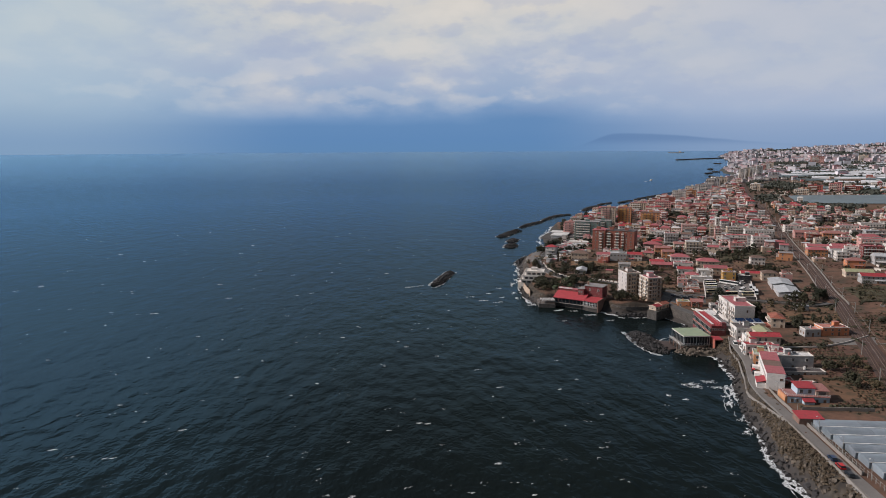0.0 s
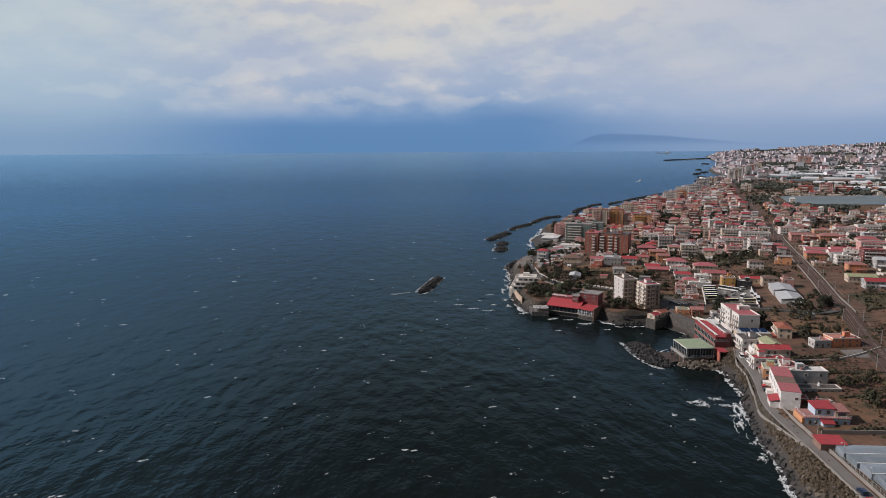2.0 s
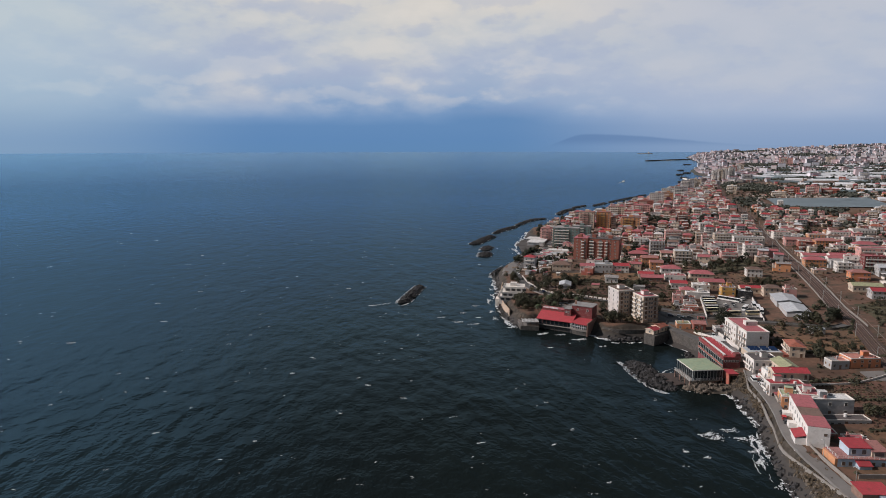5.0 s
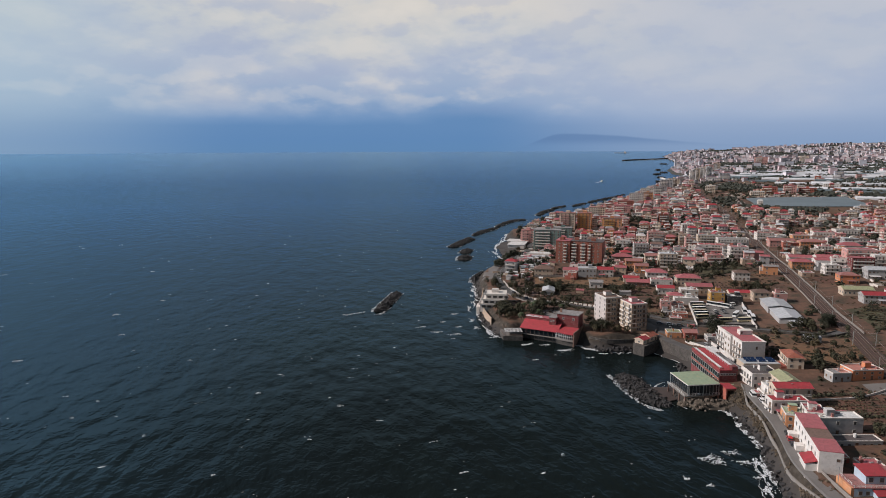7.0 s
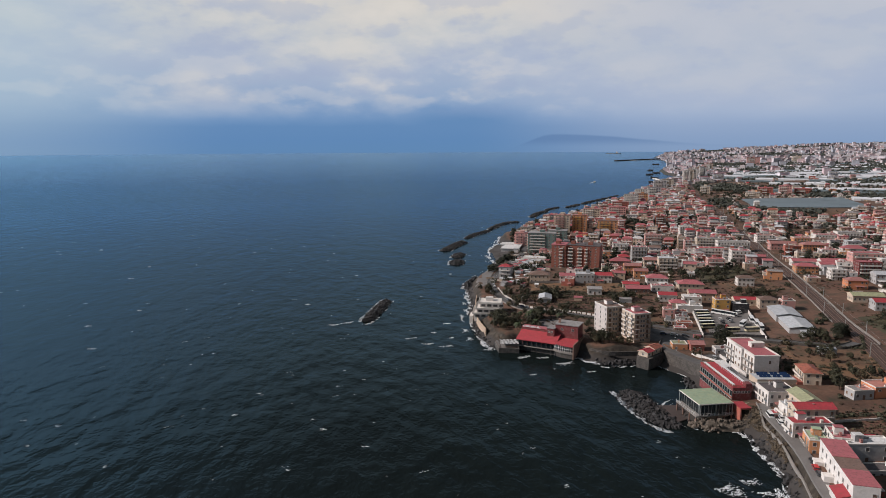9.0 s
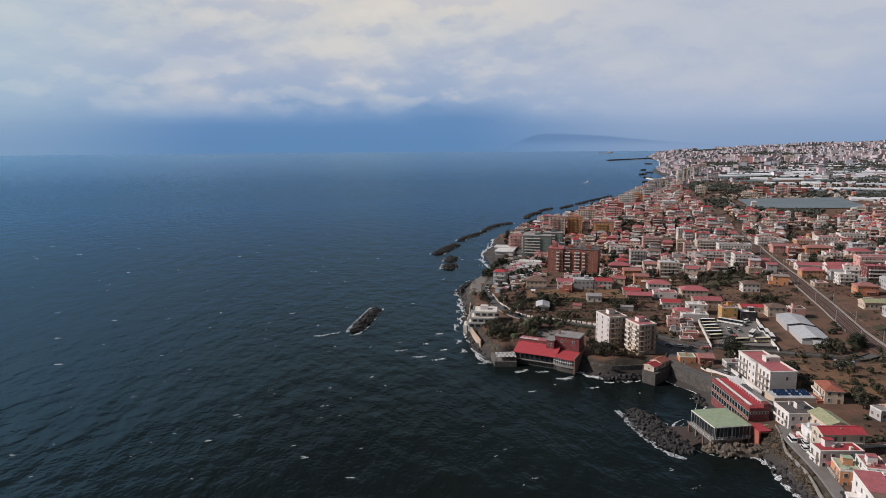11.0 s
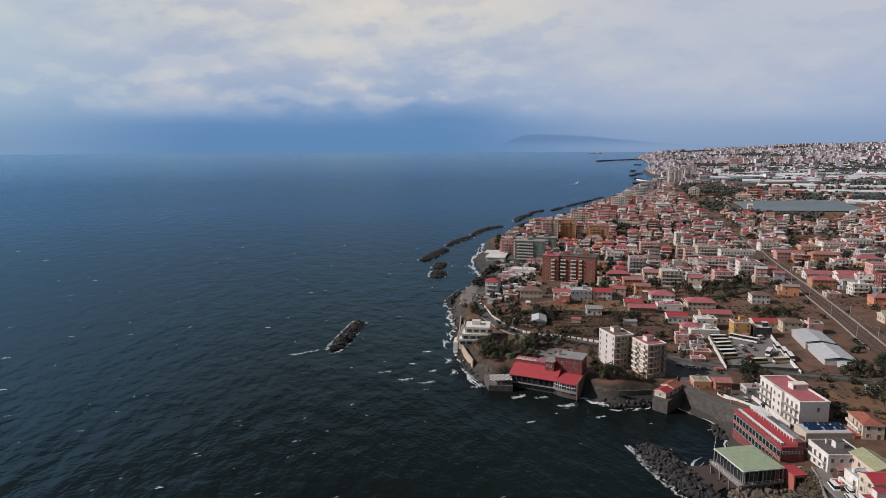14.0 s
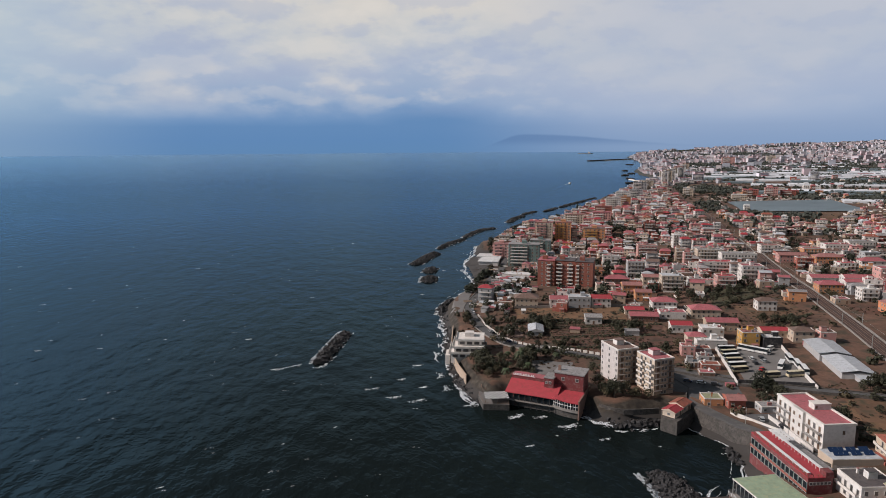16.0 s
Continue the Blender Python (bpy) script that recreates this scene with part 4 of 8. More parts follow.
def make_towers():
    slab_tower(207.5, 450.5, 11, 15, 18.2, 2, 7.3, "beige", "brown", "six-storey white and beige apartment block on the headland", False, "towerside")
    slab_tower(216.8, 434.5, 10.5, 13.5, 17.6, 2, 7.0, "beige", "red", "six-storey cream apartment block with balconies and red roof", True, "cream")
    TAKEN.extend([(207, 450, 12), (217, 434, 11)])


def make_pavilion():
    ob = thing("beach_pavilion", pose(199.2, 341.7, 0, 0, 0, -5), "glazed seaside pavilion with a flat green roof on stilts", "pavilion")
    w, d, top = 15.8, 17.8, 10.0
    f = Form()
    f.box(-w / 2, w / 2, -d / 2, d / 2, top - 0.45, top - 0.12, 1)
    f.box(-w / 2 + 0.25, w / 2 - 0.25, -d / 2 + 0.25, d / 2 - 0.25, top - 0.12, top, 0)
    part("roof", f, (M["roof_green"], M["parapet"]), ob, "faded green flat roof with pale edge")
    f = Form()
    f.box(-w / 2 - 1.2, w / 2, -d / 2 + 0.2, d / 2, 4.2, 4.6)
    part("deck", f, M["concrete"], ob)
    for x in np.linspace(-w / 2 - 0.8, w / 2 - 0.5, 6):
        for y in np.linspace(-d / 2 + 0.6, d / 2 - 0.6, 4):
            g = Form()
            g.box(x - 0.22, x + 0.22, y - 0.22, y + 0.22, -2, 4.2)
            part("stilt", g, M["brown"], ob)
    f = Form()
    f.box(-w / 2 + 2.6, w / 2 - 0.6, -d / 2 + 1.8, d / 2 - 0.6, -2, 4.2)
    part("lower_storey", f, M["tan"], ob, "recessed pale lower storey under the deck")
    f = Form()
    f.box(-w / 2 + 1.4, w / 2 - 0.3, -d / 2 + 0.9, d / 2 - 0.4, 4.6, top - 0.45)
    part("glazing", f, M["glass"], ob, "dark glass walls")
    for side, run in (("s", w - 2.6), ("w", d - 1.6)):
        for i in range(9):
            g = Form()
            g.box(-0.06, 0.06, -0.12, 0.05, 0, top - 5.05)
            part("mullion", g, M["pole"], ob, m=on_face(side, w - 2.6, d - 1.7, -run / 2 + run * i / 8, 4.6))
    for x in (-w / 2 + 0.3, 0, w / 2 - 0.4):
        for y in (-d / 2 + 0.35, d / 2 - 0.35):
            g = Form()
            g.box(x - 0.14, x + 0.14, y - 0.14, y + 0.14, 4.6, top - 0.45)
            part("column", g, M["pole"], ob)
    part("railing", rail_form([(-w / 2 - 1.1, d / 2, 4.6), (-w / 2 - 1.1, -d / 2 + 0.3, 4.6), (w / 2, -d / 2 + 0.3, 4.6)], 1.0), M["metal_white"], ob, "white deck railing")
    TAKEN.append((197, 338, 11))
    # boat lying on the shingle
    boat = thing("boat", pose(190, 327, gz(190, 327) + 0.15, 0, 4, 60), "small white wooden boat pulled up on the shingle", "boat")
    f = Form()
    f.solid([(-2.2, -0.5, 0), (1.6, -0.5, 0), (2.3, 0, 0), (1.6, 0.5, 0), (-2.2, 0.5, 0)], [(-2.4, -0.9, 0.7), (1.7, -0.85, 0.8), (2.9, 0, 0.95), (1.7, 0.85, 0.8), (-2.4, 0.9, 0.7)])
    part("hull", f, M["paint_white"], boat)
    f = Form()
    f.box(-0.3, 0.1, -0.8, 0.8, 0.72, 0.8)
    part("bench", f, M["shutter"], boat)


def make_red_hall():
    ob = thing("beach_hall", pose(217.7, 354.4, 5.0, 0, 0, -11.5), "long dark red bathing hall with white roof strips", "hall")
    w, d, h = 8.4, 34.0, 8.8
    f = Form()
    f.box(-w / 2, w / 2, -d / 2, d / 2, -3, h)
    part("wall", f, M["maroon"], ob, "dark red plaster walls")
    f = Form()
    f.box(-w / 2 - 0.2, w / 2 + 0.2, -d / 2 - 0.2, d / 2 + 0.2, h, h + 0.22)
    part("roof", f, M["roof_bright"], ob, "bright red flat roof")
    for x, hi, wide in ((-3.0, 0.9, 1.2), (2.6, 1.3, 1.3)):
        for i in range(16):
            y = -d / 2 + 1.6 + i * (d - 3.2) / 16
            g = Form()
            g.box(x - wide / 2, x + wide / 2, y + 0.04, y + (d - 3.2) / 16 - 0.04, h + hi, h + hi + 0.12)
            g.box(x - wide / 2, x - wide / 2 + 0.1, y + 0.1, y + 0.25, h + 0.2, h + hi)
            g.box(x + wide / 2 - 0.1, x + wide / 2, y + 0.1, y + 0.25, h + 0.2, h + hi)
            part("awning_panel", g, M["metal_white"], ob, "white roof awning panel")
    for i in range(5):
        for j in range(3):
            g = Form()
            x, y = 2.4 + j * 1.75, d / 2 - 1.6 - i * 1.85
            g.solid([(x - 0.72, y - 0.72, h + 1.0), (x + 0.72, y - 0.72, h + 1.0), (x + 0.72, y + 0.72, h + 1.5), (x - 0.72, y + 0.72, h + 1.5)],
                    [(x - 0.72, y - 0.72, h + 1.1), (x + 0.72, y - 0.72, h + 1.1), (x + 0.72, y + 0.72, h + 1.6), (x - 0.72, y + 0.72, h + 1.6)])
            g.box(x - 0.05, x + 0.05, y - 0.05, y + 0.05, h - 2.6 if x > w / 2 else h + 0.2, h + 1.2)
            part("sun_panel", g, M["metal_white"], ob, "white tilted panel on a post")
    for i in range(14):
        part("window", window_mesh(1.95, 2.3, "clear"), None, ob, m=on_face("w", w, d, -d / 2 + 1.4 + i * 2.4, 4.8))
        part("window", window_mesh(1.95, 2.3, "clear"), None, ob, m=on_face("w", w, d, -d / 2 + 1.4 + i * 2.4, 1.2))
        g = Form()
        g.box(-0.09, 0.09, -0.22, 0.0, 1.0, 7.4)
        part("mullion", g, M["green"], ob, "green painted facade post", m=on_face("w", w, d, -d / 2 + 2.6 + i * 2.4, 0))
    f = Form()
    f.box(w / 2, w / 2 + 6.4, -d / 2 + 9, d / 2 - 1, -3, 6.2, 0)
    f.box(w / 2 + 0.02, w / 2 + 6.6, -d / 2 + 8.8, d / 2 - 0.8, 6.2, 6.45, 1)
    part("service_wing", f, (M["beige"], M["roof_grey"]), ob, "low service wing with a grey flat roof")
    part("railing", rail_form([(-w / 2 + 0.1, d / 2 - 0.2, h + 0.2), (-w / 2 + 0.1, -d / 2 + 0.1, h + 0.2), (w / 2 - 0.1, -d / 2 + 0.1, h + 0.2)], 0.9), M["shutter"], ob, "dark roof railing")
    f = Form()
    f.box(-w / 2 - 0.35, -w / 2, -d / 2, d / 2, 4.1, 4.5)
    part("ledge", f, M["rust"], ob)
    for i in range(6):
        part("window", window_mesh(0.9, 0.9, "cross"), None, ob, m=on_face("s", w, d, -3.2 + i * 1.25, 6.4))
    f = Form()
    f.box(1.4, 4.0, -d / 2 - 0.5, -d / 2 + 2.6, h + 0.22, h + 2.0)
    part("roof_hut", f, M["maroon"], ob)
    TAKEN.extend([(217, 345, 9), (218, 362, 9)])
    ann = thing("shore_annex", pose(211, 331.5, 4.5, 0, 0, -8), "low red annex with an open portal frame beside the pavilion", "annex")
    f = Form()
    f.box(-3.6, -3.0, -3.5, 3.5, -3, 4.2)
    f.box(0.4, 1.0, -3.5, 3.5, -3, 4.2)
    f.box(-3.6, 1.0, 3.0, 3.5, -3, 4.2)
    f.box(-3.6, 1.0, -3.5, -3.0, 3.5, 4.2)
    part("frame", f, M["rust"], ann)
    f = Form()
    f.box(-3.8, 1.2, -3.7, 3.7, 4.2, 4.4)
    part("roof", f, M["roof_bright"], ann)
    f = Form()
    f.box(1.0, 5.4, -3.2, 3.2, -3, 3.6, 0)
    f.box(0.9, 5.5, -3.3, 3.3, 3.6, 3.8, 1)
    part("store", f, (M["maroon"], M["roof_green"]), ann)
    f = Form()
    f.box(1.2, 2.0, -5.2, -3.3, -0.6, 3.2)
    part("stair", f, M["rust"], ann)


def make_hotel():
    ob = thing("hotel", pose(246.1, 372.6, 9.3, 0, 0, -12.5), "long white four-storey hotel with red roof and balconies", "hotel")
    w, d, h = 12.0, 30.0, 10.6
    f = Form()
    f.box(-w / 2, w / 2, -d / 2, d / 2, -3.5, h - 0.7)
    part("wall", f, M["white"], ob)
    f = Form()
    f.box(-w / 2 - 1.2, -w / 2 + 0.02, -4.2, 3.2, -3.5, h)
    part("stair_tower", f, M["white"], ob, "white projecting middle bay")
    f = Form()
    f.box(-w / 2 + 0.5, w / 2 - 0.5, -d / 2 + 0.5, d / 2 - 0.5, h - 0.7, h - 0.5)
    part("roof", f, M["roof_red"], ob, "dull red flat roof")
    f = Form()
    for a in ((-w / 2 - 0.25, w / 2 + 0.25, -d / 2 - 0.25, -d / 2 + 0.5), (-w / 2 - 0.25, w / 2 + 0.25, d / 2 - 0.5, d / 2 + 0.25),
              (-w / 2 - 0.25, -w / 2 + 0.5, -d / 2 + 0.5, d / 2 - 0.5), (w / 2 - 0.5, w / 2 + 0.25, -d / 2 + 0.5, d / 2 - 0.5)):
        f.box(*a, h - 0.7, h)
    part("parapet", f, M["parapet"], ob, "white roof parapet")
    f = Form()
    f.box(-1.0, w / 2 - 0.5, -1.2, 2.4, h - 0.5, h + 1.7, 0)
    f.box(-1.2, w / 2 - 0.3, -1.4, 2.6, h + 1.7, h + 1.9, 1)
    part("stair_hut", f, (M["white"], M["parapet"]), ob)
    part("window", window_mesh(0.9, 1.0, "shut"), None, ob, m=on_face("s", w, 2.4, -0.2, h + 0.1))
    rise = 3.3
    for fl in range(3):
        for c, run in ((9.2, 10.5), (-9.6, 9.6)):
            add_balcony(ob, on_face("w", w, d, -c, fl * rise - 0.2), "metal_white", run, 1.6, False)
            for k in (-0.33, 0, 0.33):
                part("window", window_mesh(1.3, 2.1, "shut" if k else "cross"), None, ob, m=on_face("w", w, d, -c + k * run, fl * rise))
        for c in (-2.4, 1.2):
            part("window", window_mesh(1.1, 1.4, "shut"), None, ob, m=on_face("w", w + 2.4, d, -c, fl * rise + 0.9))
    part("window", window_mesh(0.9, 1.5, "shut"), None, ob, m=on_face("s", w, d, 1.6, 6.4))
    f = Form()
    f.box(-w / 2 - 3.4, -w / 2 - 3.1, -d / 2, d / 2, -3.5, 1.6)
    part("yard_wall", f, M["white"], ob, "white wall before the hotel")
    TAKEN.extend([(244, 362, 9), (248, 380, 9)])
    low = thing("hotel_annex", pose(240, 351, 8.6, 0, 0, -14), "low beige annex with solar panels on its flat roof", "annex")
    f = Form()
    f.box(-8.5, 9.5, -4.5, 4.0, -3, 3.6)
    part("wall", f, M["cream"], low)
    f = Form()
    f.box(-8.3, 9.3, -4.3, 3.8, 3.6, 3.75)
    part("roof", f, M["roof_pale"], low)
    f = Form()
    f.box(9.5, 12.5, -5.0, 3.0, -3, 2.6)
    part("lean_to", f, M["rust"], low)
    for i in range(7):
        for j in range(2):
            x, y = -5.4 + i * 1.8 + (0.9 if i > 2 else 0) + (0.9 if i > 4 else 0), -1.0 + j * 2.8
            g = Form()
            g.solid([(x - 0.85, y - 0.9, 3.9), (x + 0.85, y - 0.9, 3.9), (x + 0.85, y + 0.8, 4.9), (x - 0.85, y + 0.8, 4.9)],
                    [(x - 0.85, y - 0.94, 3.98), (x + 0.85, y - 0.94, 3.98), (x + 0.85, y + 0.76, 4.98), (x - 0.85, y + 0.76, 4.98)], 0)
            g.box(x - 0.05, x + 0.05, y + 0.6, y + 0.7, 3.7, 4.8, 1)
            part("solar_panel", g, (M["solar"], M["metal_white"]), low, "tilted blue solar panel")
    TAKEN.append((240, 351, 11))


def make_road_row():
    """The white and red houses above the coast road."""
    ob = thing("terrace_house", pose(198.6, 265.6, 8.6, 0, 0, -27.5), "long white house with red and brown flat roof", "house", "houses above the coast road")
    w, d, h = 7.4, 33, 8.6
    f = Form()
    f.box(-w / 2, w / 2, -d / 2, d / 2, -3, h)
    part("wall", f, M["white"], ob)
    for a, b, k in ((-d / 2, -d / 2 + 10.5, "roof_red"), (-d / 2 + 10.5, -d / 2 + 19, "roof_brown"), (-d / 2 + 19, d / 2, "roof_red")):
        g = Form()
        g.box(-w / 2 - 0.2, w / 2 + 0.2, a, b, h, h + (0.22 if k == "roof_red" else 0.1))
        part("roof", g, M[k], ob)
    for i in range(7):
        for fl in range(2):
            part("window", window_mesh(1.0, 1.4, "cross"), None, ob, m=on_face("w", w, d, -13 + i * 4.2, 1.6 + 3.4 * fl))
    part("window", window_mesh(1.1, 1.0, "shut"), None, ob, m=on_face("s", w, d, 2.2, 5.4))
    f = Form()
    f.box(-w / 2 - 3.6, -w / 2, -d / 2 + 1.0, -d / 2 + 8.5, -3, 3.4, 0)
    f.solid([(-w / 2 - 3.9, -d / 2 + 0.8, 3.2), (-w / 2, -d / 2 + 0.8, 4.4), (-w / 2, -d / 2 + 8.7, 4.4), (-w / 2 - 3.9, -d / 2 + 8.7, 3.2)],
            [(-w / 2 - 3.9, -d / 2 + 0.8, 3.4), (-w / 2, -d / 2 + 0.8, 4.6), (-w / 2, -d / 2 + 8.7, 4.6), (-w / 2 - 3.9, -d / 2 + 8.7, 3.4)], 1)
    part("lean_to", f, (M["white"], M["roof_bright"]), ob, "white lean-to with a bright red roof")
    f = Form()
    for i in range(4):
        f.box(-w / 2 - 3.0, -w / 2, -5.5 + i * 5.2, -2.2 + i * 5.2, -3, 0.8 + (i % 2) * 1.8)
    part("terrace", f, M["white"], ob, "white stepped terraces")
    TAKEN.extend([(191, 257, 8), (198, 270, 8), (204, 280, 8)])
    g = "houses above the coast road"
    house(209.3, 290.2, 7, 9, 6.4, -27.5, "orange", "green", z=7.6, group=g, balcony="w", label="orange house with a green painted roof terrace")
    house(215.0, 286.0, 7, 10, 8.2, -27.5, "white", "red", z=8.2, group=g, balcony="w", label="white house with red flat roof and balconies")
    house(214.6, 300.0, 15, 6.5, 6.8, -14, "white", "bright", "flat", z=8.4, group=g, balcony="w", label="white house with a bright red terrace roof")
    house(221.5, 306.5, 15, 7, 9.0, -14, "cream", "bright", "gable", z=8.4, group=g, balcony="s", label="cream house with a bright red metal roof")
    house(219, 314, 7, 7, 7.2, -14, "white", "pale", "flat", z=8.4, group=g, balcony="w")
    house(229, 318.5, 8, 13, 7.4, -14, "cream", "olive", "gable", z=8.6, group=g, label="cream house with a faded green metal roof")
    house(216.0, 318.5, 5, 4, 2.8, -14, "pink", "bright", "flat", z=8.0, group=g, name="kiosk", category="kiosk", label="small pink kiosk with a red roof")
    house(226.0, 331.0, 12.5, 12, 7.4, -14, "white", "dark", "flat", z=8.4, group=g, balcony="w", hut=True, label="white flat-roofed house with terraces and parapets")
    house(256.5, 347, 7.5, 12.5, 5.6, -24, "cream", "rust", "hip", group=g, balcony="w", label="cream house with balcony and brown-red tiled roof")
    TAKEN.extend([(207, 291, 6), (213, 288, 7), (215, 300, 8), (222, 307, 9), (219, 314, 5), (229, 318, 8), (226, 331, 9), (256, 346, 8)])
    # the grey house and its neighbours behind
    g = "houses among the kitchen gardens"
    house(218.4, 279.8, 19, 6.8, 7.2, -14, "grey", "white", "flat", z=8.8, group=g, label="grey-white two-storey house with a white flat roof", gap=5.5)
    house(210.5, 280.5, 5, 5, 6.0, -14, "white", "red", "flat", z=8.8, group=g, label="narrow white house with a red flat roof")
    house(224, 286.5, 11, 5, 4.2, -14, "grey", "bright", "gable", z=8.8, group=g, name="shed", category="shed", label="grey shed with a bright red sheet roof")
    house(216, 269.5, 22, 5.5, 2.8, -12, "grey", "dark", "flat", z=8.6, group=g, name="shed", category="shed", label="long low grey shed with a dark roof", chimney=False)
    house(201.5, 259.5, 6, 5, 3.0, -20, "rust", "bright", "flat", z=8.6, group=g, name="shed", category="shed", label="small shed with a bright red roof", chimney=False)
    house(206, 250.5, 7.5, 6, 3.6, -12, "pink", "red", "flat", z=8.8, group=g, label="small pink house with a red roof terrace")
    TAKEN.extend([(218, 280, 10), (224, 287, 6), (216, 270, 11), (206, 251, 6)])
    # the pale blue double house with red roofs
    ob = thing("double_house", pose(196.8, 239.6, 8.6, 0, 0, -14), "pale blue double house with red roofs and terraces", "house", g)
    f = Form()
    f.box(-8.5, 8.5, -4.0, 4.5, -1.5, 3.4)
    part("wall", f, M["blue"], ob, "pale blue lower storey")
    f = Form()
    f.box(-3.8, 3.4, -1.8, 4.5, 3.4, 6.4)
    part("upper_wall", f, M["blue"], ob)
    f = Form()
    f.box(3.4, 8.5, -2.6, 4.5, 3.4, 5.6)
    part("upper_wall", f, M["cream"], ob, "cream loggia")
    f = Form()
    f.box(-8.8, -3.8, -4.3, 4.8, 3.4, 3.6)
    f.box(-3.8, 8.8, -4.3, -1.8, 3.4, 3.6)
    part("roof", f, M["roof_terracotta"], ob, "terracotta terrace")
    for a, b, c, e, z0 in ((-4.2, 3.7, -2.2, 4.8, 6.4), (3.2, 8.9, -3.0, 4.8, 5.6)):
        f = Form()
        f.solid([(a, c, z0), (b, c, z0), (b, e, z0 + 0.7), (a, e, z0 + 0.7)], [(a, c, z0 + 0.25), (b, c, z0 + 0.25), (b, e, z0 + 0.95), (a, e, z0 + 0.95)])
        part("roof", f, M["roof_bright" if a < 0 else "roof_terracotta"], ob, "sloping red roof")
    f = Form()
    f.box(-2.6, 1.6, -6.6, -4.0, -1.5, 2.2, 0)
    f.solid([(-2.9, -6.9, 2.1), (1.9, -6.9, 2.1), (1.9, -4.0, 2.9), (-2.9, -4.0, 2.9)], [(-2.9, -6.9, 2.3), (1.9, -6.9, 2.3), (1.9, -4.0, 3.1), (-2.9, -4.0, 3.1)], 1)
    part("porch", f, (M["blue"], M["roof_bright"]), ob, "porch with a red roof")
    part("railing", rail_form([(-8.6, 4.5, 3.6), (-8.6, -4.1, 3.6), (8.6, -4.1, 3.6)], 0.9), M["metal_white"], ob)
    f = Form()
    f.box(-9.4, -8.5, -4.0, 4.4, -1.5, 3.4)
    part("stair", f, M["orange"], ob, "orange outside stair")
    for x in (-6.5, -4.2, 3.4, 6.6):
        part("window", window_mesh(1.1, 1.3, "shut"), None, ob, m=on_face("s", 17, 8, x, 1.0))
    for x in (-2.2, 1.2):
        part("window", window_mesh(1.3, 1.5, "cross"), None, ob, m=on_face("s", 17, 3.6, x, 4.3))
    part("window", window_mesh(3.0, 1.3, "cross"), None, ob, m=on_face("s", 17, 5.2, 5.9, 4.0))
    TAKEN.append((197, 240, 10))
    # the red-roofed shed at the greenhouses
    shed = thing("shed", pose(182.4, 218.0, gz(182.4, 218.0), 0, 0, -13), "open shed with a bright red sheet roof", "shed")
    f = Form()
    f.solid([(-4.8, -3.5, 2.9), (4.8, -3.5, 2.9), (4.8, 3.5, 3.5), (-4.8, 3.5, 3.5)], [(-4.8, -3.5, 3.05), (4.8, -3.5, 3.05), (4.8, 3.5, 3.65), (-4.8, 3.5, 3.65)])
    part("roof", f, M["roof_bright"], shed)
    f = Form()
    f.box(-4.4, 4.4, -3.0, 3.1, -0.8, 2.9)
    part("wall", f, M["brown"], shed)
    TAKEN.append((182, 218, 6))
    # orange house by the railway
    house(275, 324, 15, 9, 5.0, -8, "salmon", "salmon", "flat", group=g, label="low bright orange house with a salmon flat roof", gap=3.4, chimney=False, wing=(5.0, 6.0, 3.6))
    house(262, 324, 9, 6, 4.4, -8, "grey", "grey", "flat", group=g, label="unfinished grey block house with a flat roof", name="outbuilding", category="outbuilding")
    TAKEN.extend([(275, 324, 10), (262, 324, 6)])


def make_greenhouses():
    """Plastic tunnels side by side south of the red shed."""
    rng = random.Random(3)
    for i in range(11):
        cx, cy = 214.5 - 0.4 * i + 7.0 * 0.225 * -1 * 0, 208.5 - i * 7.2
        x0 = 178 - i * 0.9 + 3.0
        base = gz(205, cy) - 0.1
        ob = thing("greenhouse", pose(x0 + 32, cy - 2.5, base, 0, 0, -12.5), "low greenhouse tunnel of dull plastic sheet", "greenhouse", "greenhouse tunnels")
        for k in range(4):
            f = Form()
            a, b = -32 + k * 16, -32 + (k + 1) * 16 - 0.15
            arc = [(-3.45, 1.7), (-2.6, 2.05), (-1.2, 2.28), (0, 2.35), (1.2, 2.28), (2.6, 2.05), (3.45, 1.7)]
            f.solid([(a, y, z - 0.08) for y, z in arc] + [(a, 3.45, -0.6), (a, -3.45, -0.6)], [(b, y, z - 0.08) for y, z in arc] + [(b, 3.45, -0.6), (b, -3.45, -0.6)])
            part("sheet", f, M["plastic"], ob)
        f = Form()
        f.box(-32, 32, -3.75, -3.35, 1.7, 1.85)
        part("gutter", f, M["metal_white"], ob, "pale gutter between tunnels")
        TAKEN.append((x0 + 30, cy, 12))


